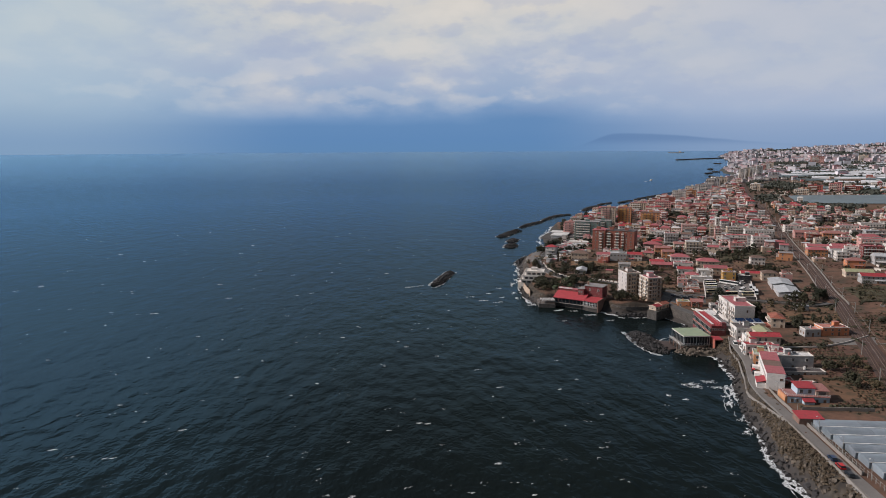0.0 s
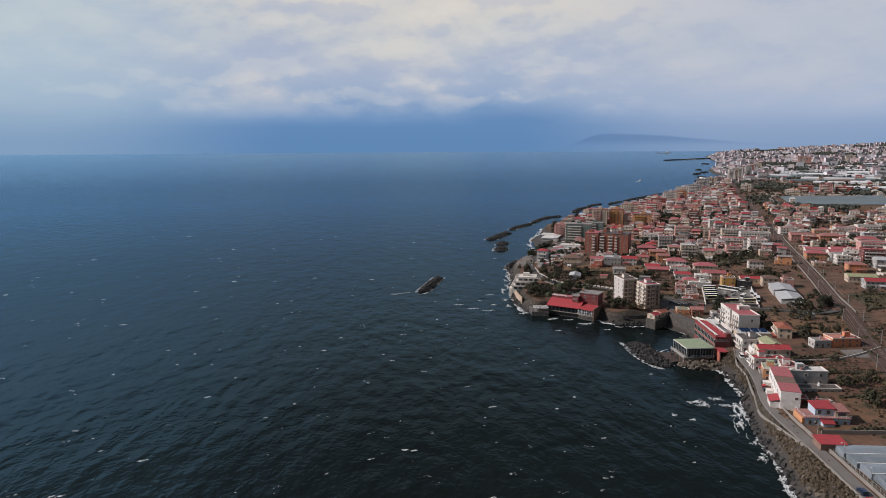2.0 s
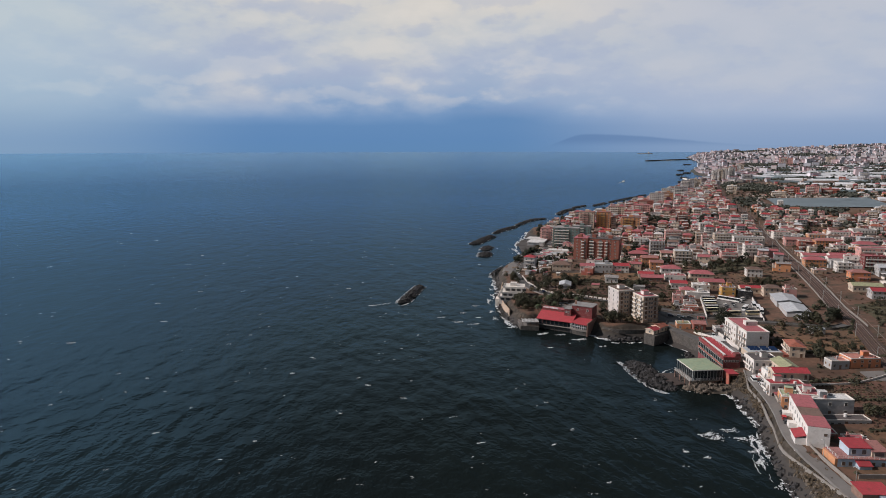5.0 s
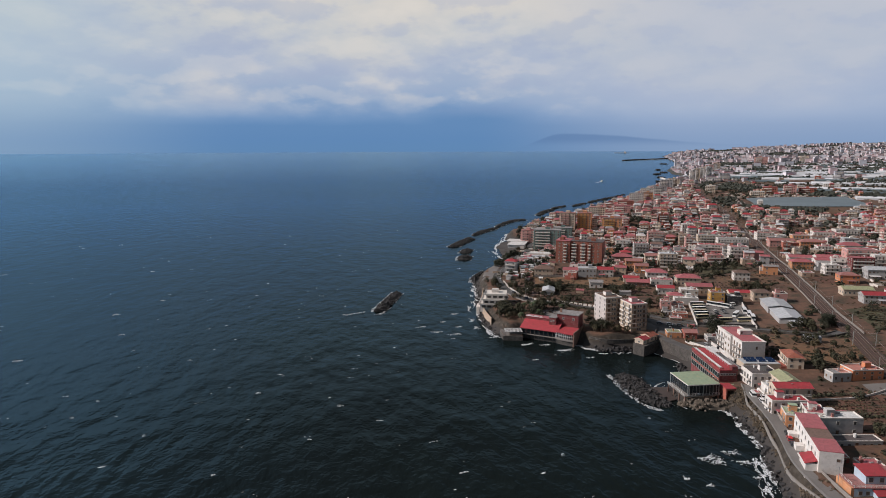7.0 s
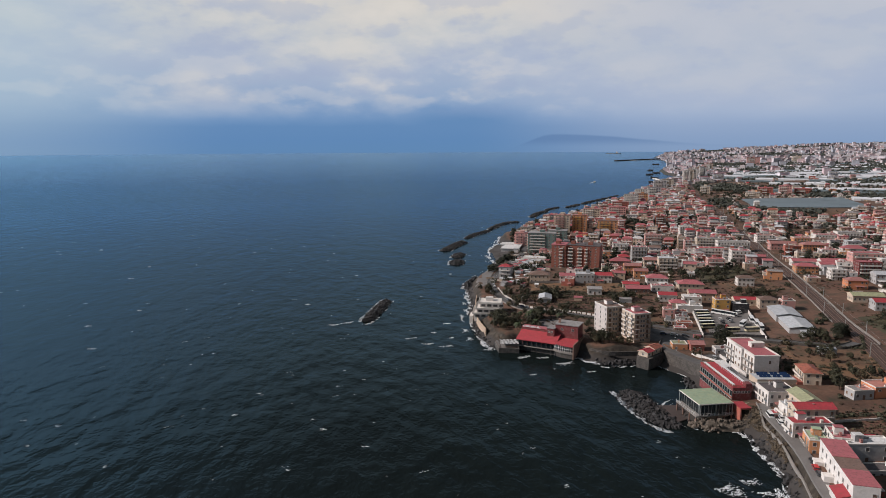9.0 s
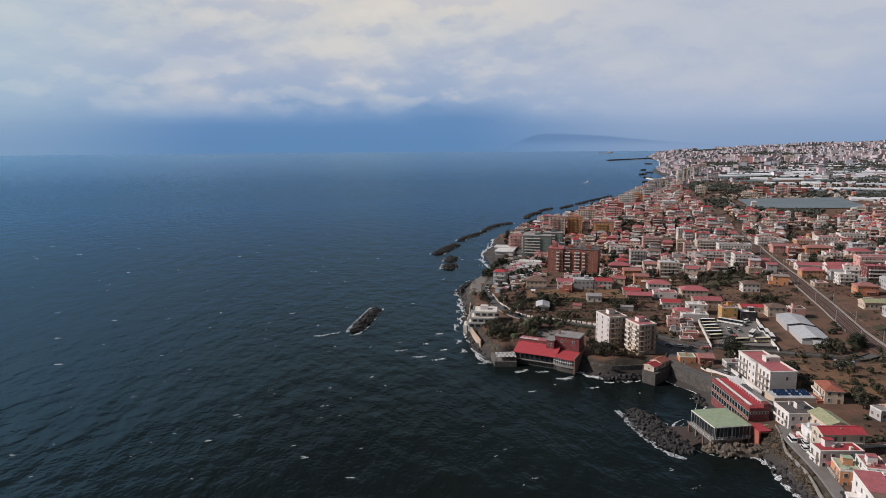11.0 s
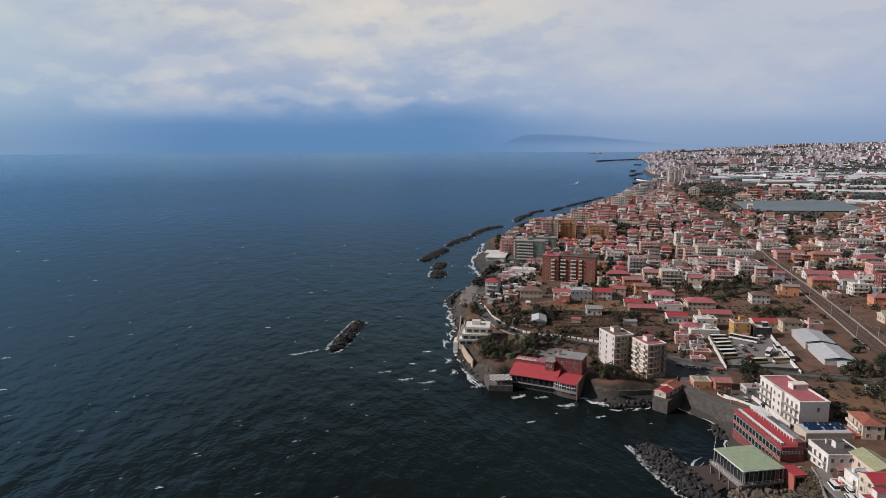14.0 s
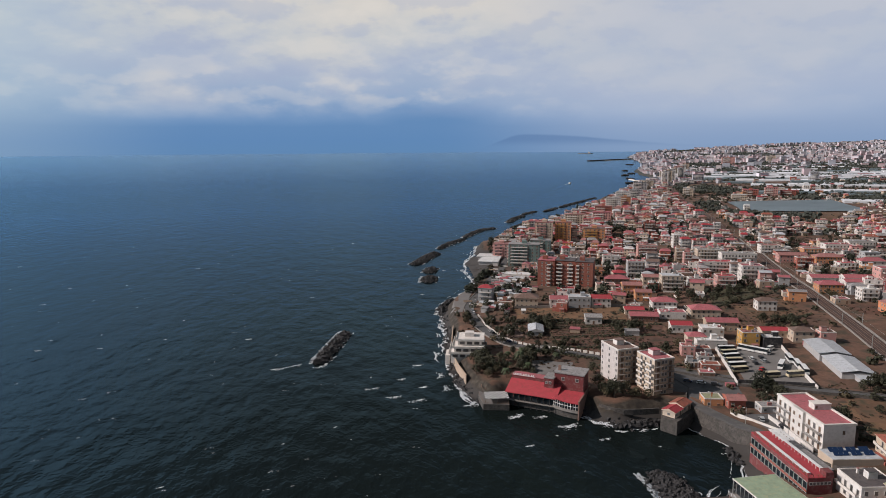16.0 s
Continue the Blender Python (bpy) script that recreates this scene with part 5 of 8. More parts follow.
def make_restaurant():
    ob = thing("restaurant", pose(161.5, 446.5, 0, 0, 0, -40.5), "red-roofed seaside restaurant built over the water", "restaurant")
    # local x runs along the sea front, -y looks out to sea
    f = Form()
    f.solid([(-13, -3.6, 6.9), (11.5, -3.6, 6.9), (11.5, 5.5, 10.6), (-13, 5.5, 10.6)], [(-13, -3.6, 7.2), (11.5, -3.6, 7.2), (11.5, 5.5, 10.9), (-13, 5.5, 10.9)])
    part("roof", f, M["roof_bright"], ob, "large sloping bright red roof")
    f = Form()
    f.box(-12.6, 11.2, -2.6, 5.4, 3.0, 3.4, 0)
    f.box(-12.6, 11.2, -3.4, -2.6, 3.1, 3.5, 0)
    part("deck", f, M["concrete"], ob)
    f = Form()
    f.box(-12.4, 11.0, 1.5, 5.3, -2, 9.0)
    part("back_wall", f, M["maroon"], ob)
    # shade below the deck is put into the dark colour of the base
    f = Form()
    f.box(-12.4, 10.8, -1.6, 5.3, -2.5, 3.0)
    part("base", f, M["quay_stone"], ob, "stone base above the water, darkened for the shade below the deck")
    # pillars coloured black to stand for the deep shade there
    for i in range(9):
        g = Form()
        x = -12.2 + i * 2.9
        g.box(x - 0.15, x + 0.15, -3.1, -2.8, -2, 6.9)
        part("pillar", g, M["black"], ob)
    for i in range(8):
        g = Form()
        x = -12.0 + i * 2.9
        g.box(x, x + 2.5, -2.3, -2.2, 3.5, 6.2)
        part("pane", g, M["glass"], ob)
    f = Form()
    f.box(-12.6, 8.0, 5.5, 10.5, 3, 12.4, 0)
    f.box(-12.8, 8.2, 5.3, 10.7, 12.4, 12.6, 1)
    part("upper_storey", f, (M["maroon"], M["roof_red"]), ob, "dark red upper storey")
    f = Form()
    for i in range(13):
        f.box(-11.8 + i * 0.78, -11.8 + i * 0.78 + (0.5 if i % 5 else 0.2), 5.2, 5.32, 12.9, 13.6)
    f.box(-12.2, -1.2, 5.3, 5.4, 12.5, 12.9)
    part("roof_sign", f, M["metal_white"], ob, "row of pale sign letters on the roof")
    # tall block
    f = Form()
    f.box(8.0, 21.5, 5.5, 15.5, -1, 16.4)
    part("tall_block", f, M["maroon"], ob, "tall dark red block")
    f = Form()
    f.box(7.6, 21.9, 5.1, 15.9, 16.4, 16.9)
    part("tall_roof", f, M["roof_grey"], ob, "grey flat roof with overhang")
    f = Form()
    f.box(9.0, 10.2, 8.0, 9.2, 16.9, 19.2)
    part("chimney", f, M["brown"], ob)
    for x in (12, 18.5):
        part("window", window_mesh(1.2, 1.4, "cross"), None, ob, m=pose(x, 5.5, 13.2))
    f = Form()
    f.box(4.0, 8.4, 2.5, 10.0, 9, 14.2, 0)
    f.box(3.7, 8.6, 2.2, 10.3, 14.2, 14.5, 1)
    part("stair_block", f, (M["maroon"], M["roof_grey"]), ob)
    for x in (5.0, 6.8):
        part("window", window_mesh(0.9, 1.1, "cross"), None, ob, m=pose(x, 2.5, 11.6))
    # glazed dining room with a bowed front
    ring = [(8.6, 5.5), (8.6, -1.5), (11, -3.6), (14.5, -4.9), (18.5, -5.6), (22.0, -5.6), (22.0, 5.5)]
    f = Form()
    f.prism(ring, 2.9, 4.2)
    part("dining_base", f, M["concrete"], ob, "pale curved sill wall of the dining room")
    f = Form()
    f.prism([(x, y + (0.8 if y < 0 else 0)) for x, y in ring], -2, 2.9)
    part("dining_foundation", f, M["quay_stone"], ob, "dark stone foundation in the water")
    inner = [(x + (0.2 if x < 12 else -0.1 if x > 21 else 0), y + (0.35 if y < 0 else -0.1)) for x, y in ring]
    f = Form()
    f.prism(inner, 4.2, 7.2)
    part("dining_glass", f, M["glass"], ob)
    for (ax, ay), (bx, by) in zip(ring[1:-2], ring[2:-1]):
        for k in range(3):
            g = Form()
            x, y = ax + (bx - ax) * k / 3, ay + (by - ay) * k / 3
            g.box(x - 0.07, x + 0.07, y - 0.02, y + 0.3, 4.2, 7.2)
            part("mullion", g, M["metal_white"], ob)
    f = Form()
    f.prism(ring, 5.6, 5.72)
    part("transom", f, M["metal_white"], ob)
    f = Form()
    f.solid([(x * 1.01 - 0.1, y - 0.2, 7.2 + 0.12 * (y + 5.6)) for x, y in ring], [(x * 1.01 - 0.1, y - 0.2, 7.6 + 0.12 * (y + 5.6)) for x, y in ring])
    part("dining_roof", f, M["roof_bright"], ob, "bright red roof of the dining room")
    f = Form()
    f.box(21.9, 22.5, -5.8, 16, -2, 8.6)
    part("side_wall", f, M["brown"], ob)
    TAKEN.extend([(160, 450, 13), (178, 440, 13)])
    # chequered sun terrace
    deck = thing("sun_terrace", pose(145.5, 453.5, 0, 0, 0, -14), "sea terrace shaded by a black and white chequered awning", "terrace")
    f = Form()
    f.prism([(-6.5, -5.0), (5.4, -6.0), (6.0, 6.5), (1.0, 16.0), (-6.0, 19.0), (-8.0, 6.0)], -2.5, 2.9, 0, 1)
    part("base", f, (M["quay_stone"], M["pale_asphalt"]), deck, "dark stone terrace base with worn paving")
    for i in range(10):
        for j in range(8):
            g = Form()
            x, y = -5.6 + i * 1.1, -5.0 + j * 1.1
            g.box(x, x + 1.08, y, y + 1.08, 5.3 + 0.03 * i, 5.36 + 0.03 * i)
            part("awning_square", g, M["metal_white"] if (i + j) % 2 else M["black"], deck)
    for x in (-5.4, 0, 5.2):
        for y in (-4.9, 3.6):
            g = Form()
            g.box(x - 0.1, x + 0.1, y - 0.1, y + 0.1, 2.9, 5.3)
            part("post", g, M["shutter"], deck)
    part("railing", rail_form([(-7.6, 8.0, 2.9), (-6.2, -4.8, 2.9), (5.2, -5.8, 2.9)], 1.0), M["shutter"], deck, "dark wooden railing")
    f = Form()
    for k in range(5):
        f.box(-6.0 + k * 1.5, -5.8 + k * 1.5, 8.5, 15.5, 5.0, 5.15)
    for k in (-6.0, 0.0):
        f.box(k, k + 0.15, 8.5, 8.65, 2.9, 5.0)
        f.box(k, k + 0.15, 15.3, 15.45, 2.9, 5.0)
    f.box(-6.0, 0.2, 8.5, 8.62, 4.85, 5.0)
    f.box(-6.0, 0.2, 15.3, 15.42, 4.85, 5.0)
    part("pergola", f, M["shutter"], deck, "wooden pergola")
    TAKEN.append((145, 456, 10))


def make_villa():
    ob = thing("white_villa", pose(150.5, 513.5, 6.2, 0, 0, -20), "white modern villa with stacked terraces by the sea", "villa")
    for k, (w0, w1, d0, d1) in enumerate(((-7.5, 7.0, -8.5, 9), (-6.0, 7.0, -8.0, 9), (-4.5, 6.6, -5.0, 8.5))):
        f = Form()
        f.box(w0, w1, d0, d1, -2.5 if not k else k * 3.1, (k + 1) * 3.1 - 0.35)
        part("wall", f, M["white"], ob)
        f = Form()
        f.box(w0 - 0.9, w1 + 0.7, d0 - 0.9, d1 + 0.4, (k + 1) * 3.1 - 0.35, (k + 1) * 3.1)
        part("slab", f, M["parapet"], ob, "white projecting floor slab")
        f = Form()
        z = (k + 1) * 3.1
        f.box(w0 - 0.9, w0 - 0.75, d0 - 0.9, d1 + 0.4, z, z + 0.7)
        f.box(w0 - 0.75, w1 + 0.7, d0 - 0.9, d0 - 0.75, z, z + 0.7)
        part("parapet", f, M["parapet"], ob)
        for i in range(4):
            part("window", window_mesh(2.2, 1.5, "cross"), None, ob, m=pose(w0 + 2.0 + i * 3.3, d0, k * 3.1 + 0.7))
            part("window", window_mesh(2.2, 1.5, "cross"), None, ob, m=pose(w0, d0 + 2.2 + i * 3.6, k * 3.1 + 0.7, 0, 0, -90))
    f = Form()
    f.box(-1.5, 2.5, 1.0, 5.0, 9.3, 11.6)
    part("roof_hut", f, M["white"], ob)
    f = Form()
    f.box(-10.4, -8.4, -2, 7.5, -6, -0.6)
    part("terrace", f, M["parapet"], ob, "white sea terrace")
    ob.scale = (1.22, 1.1, 1.0)
    TAKEN.append((150, 513, 12))


def make_brick_block():
    """The big brick-red apartment block with three wings."""
    ob = thing("apartment_block", pose(277, 651, 8.5, 0, 0, -33), "large brick-red apartment block with recessed balconies", "apartment block")
    h = 21.5
    for a, b, c, e in ((-22, -8.5, -9, 9), (-8.5, 7.5, -7.0, 7.5), (7.5, 21.5, -8.5, 11)):
        f = Form()
        f.box(a, b, c, e, -3, h if a > -20 else h - 0.3)
        part("wall", f, M["brick"], ob)
        f = Form()
        f.box(a - 0.3, b + 0.3, c - 0.3, e + 0.3, h, h + 0.4)
        part("roof", f, M["roof_red" if abs(a) > 9 else "roof_dark"], ob)
        f = Form()
        f.box(a + 3, a + 7, c + 5, c + 9, h + 0.4, h + 3)
        part("roof_hut", f, M["brick"], ob)
    for fl in range(7):
        z = fl * 3.0 + 0.9
        for x in (-4.8, 3.6):
            add_balcony(ob, pose(x, -7.0, z - 0.8), "parapet", 4.6, 1.5)
            part("window", window_mesh(2.4, 1.8, "cross"), None, ob, m=pose(x, -7.0, z - 0.6))
        for x, y in ((-18.5, -9), (-15, -9), (-11, -9), (10, -8.5), (13.5, -8.5), (18, -8.5)):
            part("window", window_mesh(1.2, 1.4, "shut" if (fl + int(x)) % 3 else "cross"), None, ob, m=pose(x, y, z))
        for y in (-6, -1, 4):
            part("window", window_mesh(1.2, 1.4, "cross"), None, ob, m=pose(-22, y, z, 0, 0, -90))
        add_balcony(ob, pose(-13, -9, z - 0.8), "parapet", 3.0, 1.3)
        add_balcony(ob, pose(9.6, -8.5, z - 0.8), "parapet", 2.6, 1.2)
    TAKEN.extend([(262, 660, 15), (277, 651, 15), (292, 642, 15)])


def far_front(ob, w, d, floors):
    """Windows and balcony bands of a far block, too small to pick apart."""
    f, g = Form(), Form()
    for fl in range(floors):
        z = fl * 3.1
        for i in range(int(w / 3.4)):
            x = -w / 2 + 1.0 + i * 3.4
            f.box(x, x + 1.5, -d / 2 - 0.05, -d / 2 + 0.1, z + 0.7, z + 2.3)
        for i in range(int(d / 3.4)):
            y = -d / 2 + 1.0 + i * 3.4
            f.box(-w / 2 - 0.05, -w / 2 + 0.1, y, y + 1.5, z + 0.7, z + 2.3)
        if fl:
            g.box(-w * 0.42, w * 0.1, -d / 2 - 1.2, -d / 2, z - 0.1, z + 0.9)
            g.box(-w / 2 - 1.2, -w / 2, -d * 0.3, d * 0.25, z - 0.1, z + 0.9)
    tagged(part("windows", f, M["glass"], ob), kind="stuff")
    tagged(part("balconies", g, M["parapet"], ob), kind="stuff")


def block(x, y, w, d, floors, rot, wall, roof, label, trim="parapet", loggia=0.4):
    """A flat-roofed apartment house with balconies on its two seen sides."""
    z = gz(x, y)
    h = floors * 3.1
    ob = thing("apartment_house", pose(x, y, z, 0, 0, rot), label, "apartment house", "apartment houses of the town")
    f = Form()
    f.box(-w / 2, w / 2, -d / 2, d / 2, -3, h)
    part("wall", f, M[wall], ob)
    f = Form()
    f.box(-w / 2 - 0.3, w / 2 + 0.3, -d / 2 - 0.3, d / 2 + 0.3, h, h + 0.5)
    part("roof", f, M["roof_" + roof], ob)
    f = Form()
    f.box(-2.5, 2.5, -2, 2.5, h + 0.5, h + 3)
    part("roof_hut", f, M[wall], ob)
    if math.hypot(x - 50, y - 180) > 900:
        far_front(ob, w, d, floors)
        TAKEN.append((x, y, 0.55 * max(w, d)))
        return
    for side in "sw":
        run = w if side == "s" else d
        n = max(2, int(run / 4.2))
        for fl in range(floors):
            for i in range(n):
                along = (i + 0.5) * run / n - run / 2
                part("window", window_mesh(1.5, 1.6, "cross" if (i + fl) % 3 else "shut"), None, ob, m=on_face(side, w, d, along, fl * 3.1 + 0.6))
            if fl:
                add_balcony(ob, on_face(side, w, d, (-0.15 if side == "s" else 0.1) * run, fl * 3.1), trim, run * (0.55 if side == "s" else 0.5), 1.3)
    TAKEN.append((x, y, 0.55 * max(w, d)))


def make_blocks():
    block(290, 772, 30, 14, 7, -28, "green", "grey", "greenish apartment house with glazed balconies", "parapet")
    block(286, 826, 16, 13, 5, -28, "pink", "terracotta", "salmon pink apartment house near the beach", "pink")
    block(332, 828, 22, 13, 5, -28, "green", "grey", "grey-green apartment house with white balconies")
    block(364, 890, 20, 13, 7, -28, "cream", "terracotta", "cream and pink apartment house with balconies", "pink")
    block(386, 884, 18, 13, 7, -28, "orange", "terracotta", "orange apartment house with ochre balconies", "yellow")
    block(412, 856, 24, 13, 6, -28, "orange", "brown", "orange and yellow apartment house with balconies", "yellow")
    block(458, 998, 26, 13, 5, -28, "cream", "terracotta", "pale apartment house facing the sea")
    block(494, 988, 24, 13, 5, -28, "pink", "red", "pink apartment house facing the sea")
    block(545, 1075, 26, 13, 5, -28, "rust", "terracotta", "rust red apartment house facing the sea")
    block(605, 1150, 24, 13, 7, -28, "white", "grey", "white apartment house facing the sea")
    block(640, 1172, 18, 13, 6, -28, "orange", "brown", "ochre apartment house facing the sea")
    block(700, 1280, 26, 14, 7, -28, "white", "grey", "white apartment house among pines")
    block(740, 1300, 26, 14, 7, -28, "grey", "grey", "grey apartment house among pines")
    block(852, 1465, 28, 15, 8, -28, "grey", "grey", "grey apartment house near the harbour")
    block(893, 1500, 26, 15, 8, -28, "cream", "grey", "cream apartment house near the harbour")
    for k, (x, y) in enumerate(((1052, 1668), (1078, 1690), (1104, 1712), (1138, 1722))):
        block(x, y, 16, 16, 11, -28, ("white", "cream", "white", "grey")[k], "grey", "tall pale tower block near the harbour")
    for k in range(7):
        block(1225 + 34 * k, 1930 + 30 * k, 24, 14, 8, -28, ("cream", "pink", "white")[k % 3], "terracotta", "tall pinkish apartment house in the next town")
    block(1745, 2290, 46, 22, 9, -34, "pink", "terracotta", "broad pink apartment house on the plain")
    block(1905, 2250, 30, 20, 8, -34, "cream", "grey", "pale apartment house on the plain")
    for x, y, w, fl, wall in ((925, 1205, 26, 4, "rust"), (958, 1190, 22, 5, "pink"), (990, 1180, 30, 3, "rust"), (862, 1160, 24, 3, "cream"), (1100, 1240, 30, 3, "white"), (835, 1268, 18, 5, "cream")):
        block(x, y, w, 13, fl, -34, wall, "red" if wall in ("rust", "pink") else "white", f"{WORDS[wall]} apartment house behind the nursery field")
    # bathing station at the beach
    ob = thing("bathing_station", pose(262, 800, 1.6, 0, 0, -28), "white bathing station with flat roofs on the beach", "building")
    f = Form()
    f.box(-9, 9, -6, 26, -1.5, 3.4, 0)
    f.box(-10, 10, -7, 27, 3.4, 3.8, 1)
    part("pavilion", f, (M["grey"], M["roof_white"]), ob)
    f = Form()
    f.box(-16, 6, 20, 40, 3.8, 4.3, 1)
    f.box(-14, 4, 22, 38, -1.5, 3.8, 0)
    part("terrace", f, (M["white"], M["roof_white"]), ob)
    f = Form()
    f.box(7, 12, -18, -5, -1.5, 5.5, 0)
    f.box(6.5, 12.5, -18.5, -4.5, 5.5, 5.9, 1)
    part("stair_block", f, (M["white"], M["roof_white"]), ob)
    for i in range(8):
        part("window", window_mesh(1.6, 1.4, "cross"), None, ob, m=pose(-9, -4 + i * 3.6, 1.2, 0, 0, -90))
    TAKEN.append((265, 805, 22))


def make_yard_buildings():
    g = "buildings of the bus yard"
    house(299.5, 471, 9.5, 8, 9.2, -20, "yellow", "terracotta", "flat", group=g, z=9.8, hut=True, label="ochre yellow three-storey house beside the bus yard")
    house(310, 466.5, 10, 8, 6.4, -20, "black", "white", "flat", group=g, z=10, name="depot_shed", category="shed", label="dark shed with a white flat roof", chimney=False, sides="")
    house(325, 480, 16, 7, 4.0, -20, "cream", "bright", "gable", group=g, name="shed", category="shed", label="low shed with a bright red sheet roof", chimney=False)
    house(279.5, 477, 16, 8, 4.6, -20, "white", "white", "flat", group=g, label="white single-storey workshop with a flat roof", name="workshop", category="workshop")
    TAKEN.extend([(300, 471, 7), (310, 466, 7), (325, 480, 9), (280, 477, 9)])
    ob = thing("warehouse", pose(321.3, 433.4, 9.6, 0, 0, -26.6), "low warehouse with wide pale metal roofs", "warehouse")
    for x0, x1, y0, y1, z in ((-8, 7.5, 2, 26.8, 4.8), (-7, 8.5, -24, 2, 3.8)):
        f = Form()
        f.box(x0 + 0.6, x1 - 0.6, y0 + 0.5, y1 - 0.5, -1.2, z)
        part("wall", f, M["grey"], ob)
        xm = (x0 + x1) / 2
        for a, b in ((x0, xm), (xm, x1)):
            f = Form()
            za, zb = (z, z + 1.3) if a == x0 else (z + 1.3, z)
            f.solid([(a, y0, za), (b, y0, zb), (b, y1, zb), (a, y1, za)], [(a, y0, za + 0.15), (b, y0, zb + 0.15), (b, y1, zb + 0.15), (a, y1, za + 0.15)])
            part("roof", f, M["roof_pale"], ob, "pale sheet-metal roof slope")
    f = Form()
    f.box(-1, 5, -31, -24.3, -1.2, 3.2, 0)
    f.box(-1.5, 5.5, -31.5, -24.1, 3.2, 3.4, 1)
    part("office", f, (M["grey"], M["roof_pale"]), ob)
    TAKEN.extend([(328, 447, 12), (321, 433, 12), (313, 418, 12), (308, 408, 7)])
    # small houses at the foot of the towers
    g = "small houses by the harbour road"
    setting("quay_plinth", Form().prism([(203.5, 409), (207, 402.5), (221.5, 410.5), (220, 419), (210, 418)], -1.5, 6.1), M["quay_stone"], "dark stone quay below the small houses", "quay")
    house(209.5, 409.6, 6.4, 5.6, 2.4, 28, "cream", "bright", "gable", group=g, z=6.1, label="small cream house with an orange-red roof above the quay", chimney=False, sunk=0.1)
    house(216.2, 413.6, 7.6, 6.0, 3.0, 28, "cream", "rust", "gable", group=g, z=6.1, label="small cream house with a rusty red roof", chimney=False, sunk=0.1)
    house(231, 412.5, 8, 7, 4.6, -20, "orange", "olive", "flat", group=g, z=6.6, label="small ochre house with a flat roof", sunk=3)
    house(237.5, 406, 7, 7, 3.6, -20, "rust", "terracotta", "gable", group=g, label="brick outbuilding with a tiled roof", name="outbuilding", category="outbuilding")
    house(247, 396.5, 9, 6, 2.8, -15, "grey", "grey", "flat", group=g, label="low grey garage with a flat roof", name="garage", category="garage", chimney=False)
    for x, y, w, d, h, wall, roof in ((258, 449, 9, 6, 3.0, "rust", "rust"), (264, 460.5, 8, 6, 2.8, "grey", "dark"), (250, 441, 7, 5, 2.6, "brown", "red"), (269, 470, 8, 6, 3.4, "pink", "rust"), (252, 455, 6, 5, 2.6, "grey", "grey"), (260, 470, 7, 6, 5.6, "pink", "red")):
        house(x, y, w, d, h, -24, wall, roof, "flat", group=g, name="shed", category="shed", label=f"cluttered {WORDS[wall]} shed with a {WORDS[roof]} roof beside the bus yard", chimney=False)
        TAKEN.append((x, y, 0.5 * w))
    TAKEN.extend([(210, 410, 5), (216, 414, 5), (231, 412, 6), (238, 406, 6), (247, 396, 7)])


make_towers()
make_pavilion()
make_red_hall()
make_hotel()
make_road_row()
make_greenhouses()
make_restaurant()
make_villa()
make_brick_block()
make_blocks()
make_yard_buildings()

# ---- roads, railway, fields ----
COAST_ROAD = [(158, 100), (163.5, 150), (168.5, 178), (171.5, 192), (175.5, 210), (179, 226), (182.5, 243), (187, 259), (191.5, 268.5), (198.5, 281), (203.7, 292), (208, 303), (211, 312), (215, 323), (219, 330)]
HARBOUR_ROAD = [(236, 344), (231, 362), (229.5, 378), (227, 392), (223.5, 406), (224, 416), (231, 424), (240, 434)]
NORTH_ROAD = [(236, 430), (236, 450), (222, 470), (203, 490), (186, 503), (176, 516), (173, 532), (172, 557), (175.5, 585), (180, 607), (191, 629), (212, 664), (238, 715), (266, 770), (299, 845), (330, 885)]
LANE = [(232, 458), (243, 448), (256, 428), (274, 413), (291, 398), (309, 381), (322, 385)]
RAILWAY = [(244, 245), (272, 290), (285, 313), (306, 348), (327, 382), (350, 424), (377, 471), (404, 521), (437, 584), (484, 668), (570, 812), (640, 945), (772, 1195), (890, 1395), (1200, 1900)]
setting("coast_road", strip(COAST_ROAD, 2.3, -2.3, 0.55, 3, 1.0), M["pale_asphalt"], "narrow worn asphalt coast road above the rocks", "road")
setting("harbour_road", strip(HARBOUR_ROAD, 2.9, -2.9, 0.5, thick=0.4), M["asphalt"], "grey worn harbour road", "road")
setting("quay", strip(HARBOUR_ROAD, 3.5, -2.8, 0.1, thick=7), M["quay_stone"], "dark stone quay under the harbour road", "quay")
setting("north_road", strip(NORTH_ROAD, 3.2, -3.2, 0.25), M["asphalt"], "dark asphalt road round the headland", "road")
setting("lane", strip(LANE, 2.6, -2.6, 0.7, thick=1.6), M["asphalt"], "raised lane with dark walls across the fields", "road")
setting("railway_bed", strip(RAILWAY, 4.6, -4.6, 0.5, 8, 0.9), M["ballast"], "brown ballast bed of the double-track railway", "railway")
for off in (2.75, 1.3, -1.3, -2.75):
    setting("rail", strip(RAILWAY, off + 0.09, off - 0.09, 0.72, 8, 0.3), M["steel"], "rusty steel rail on the ballast", "rail")


def low_wall(name, line, height, thick, key, label, base=None):
    setting(name, wall_line(line, height, thick, base=base), M[key], label, "wall")


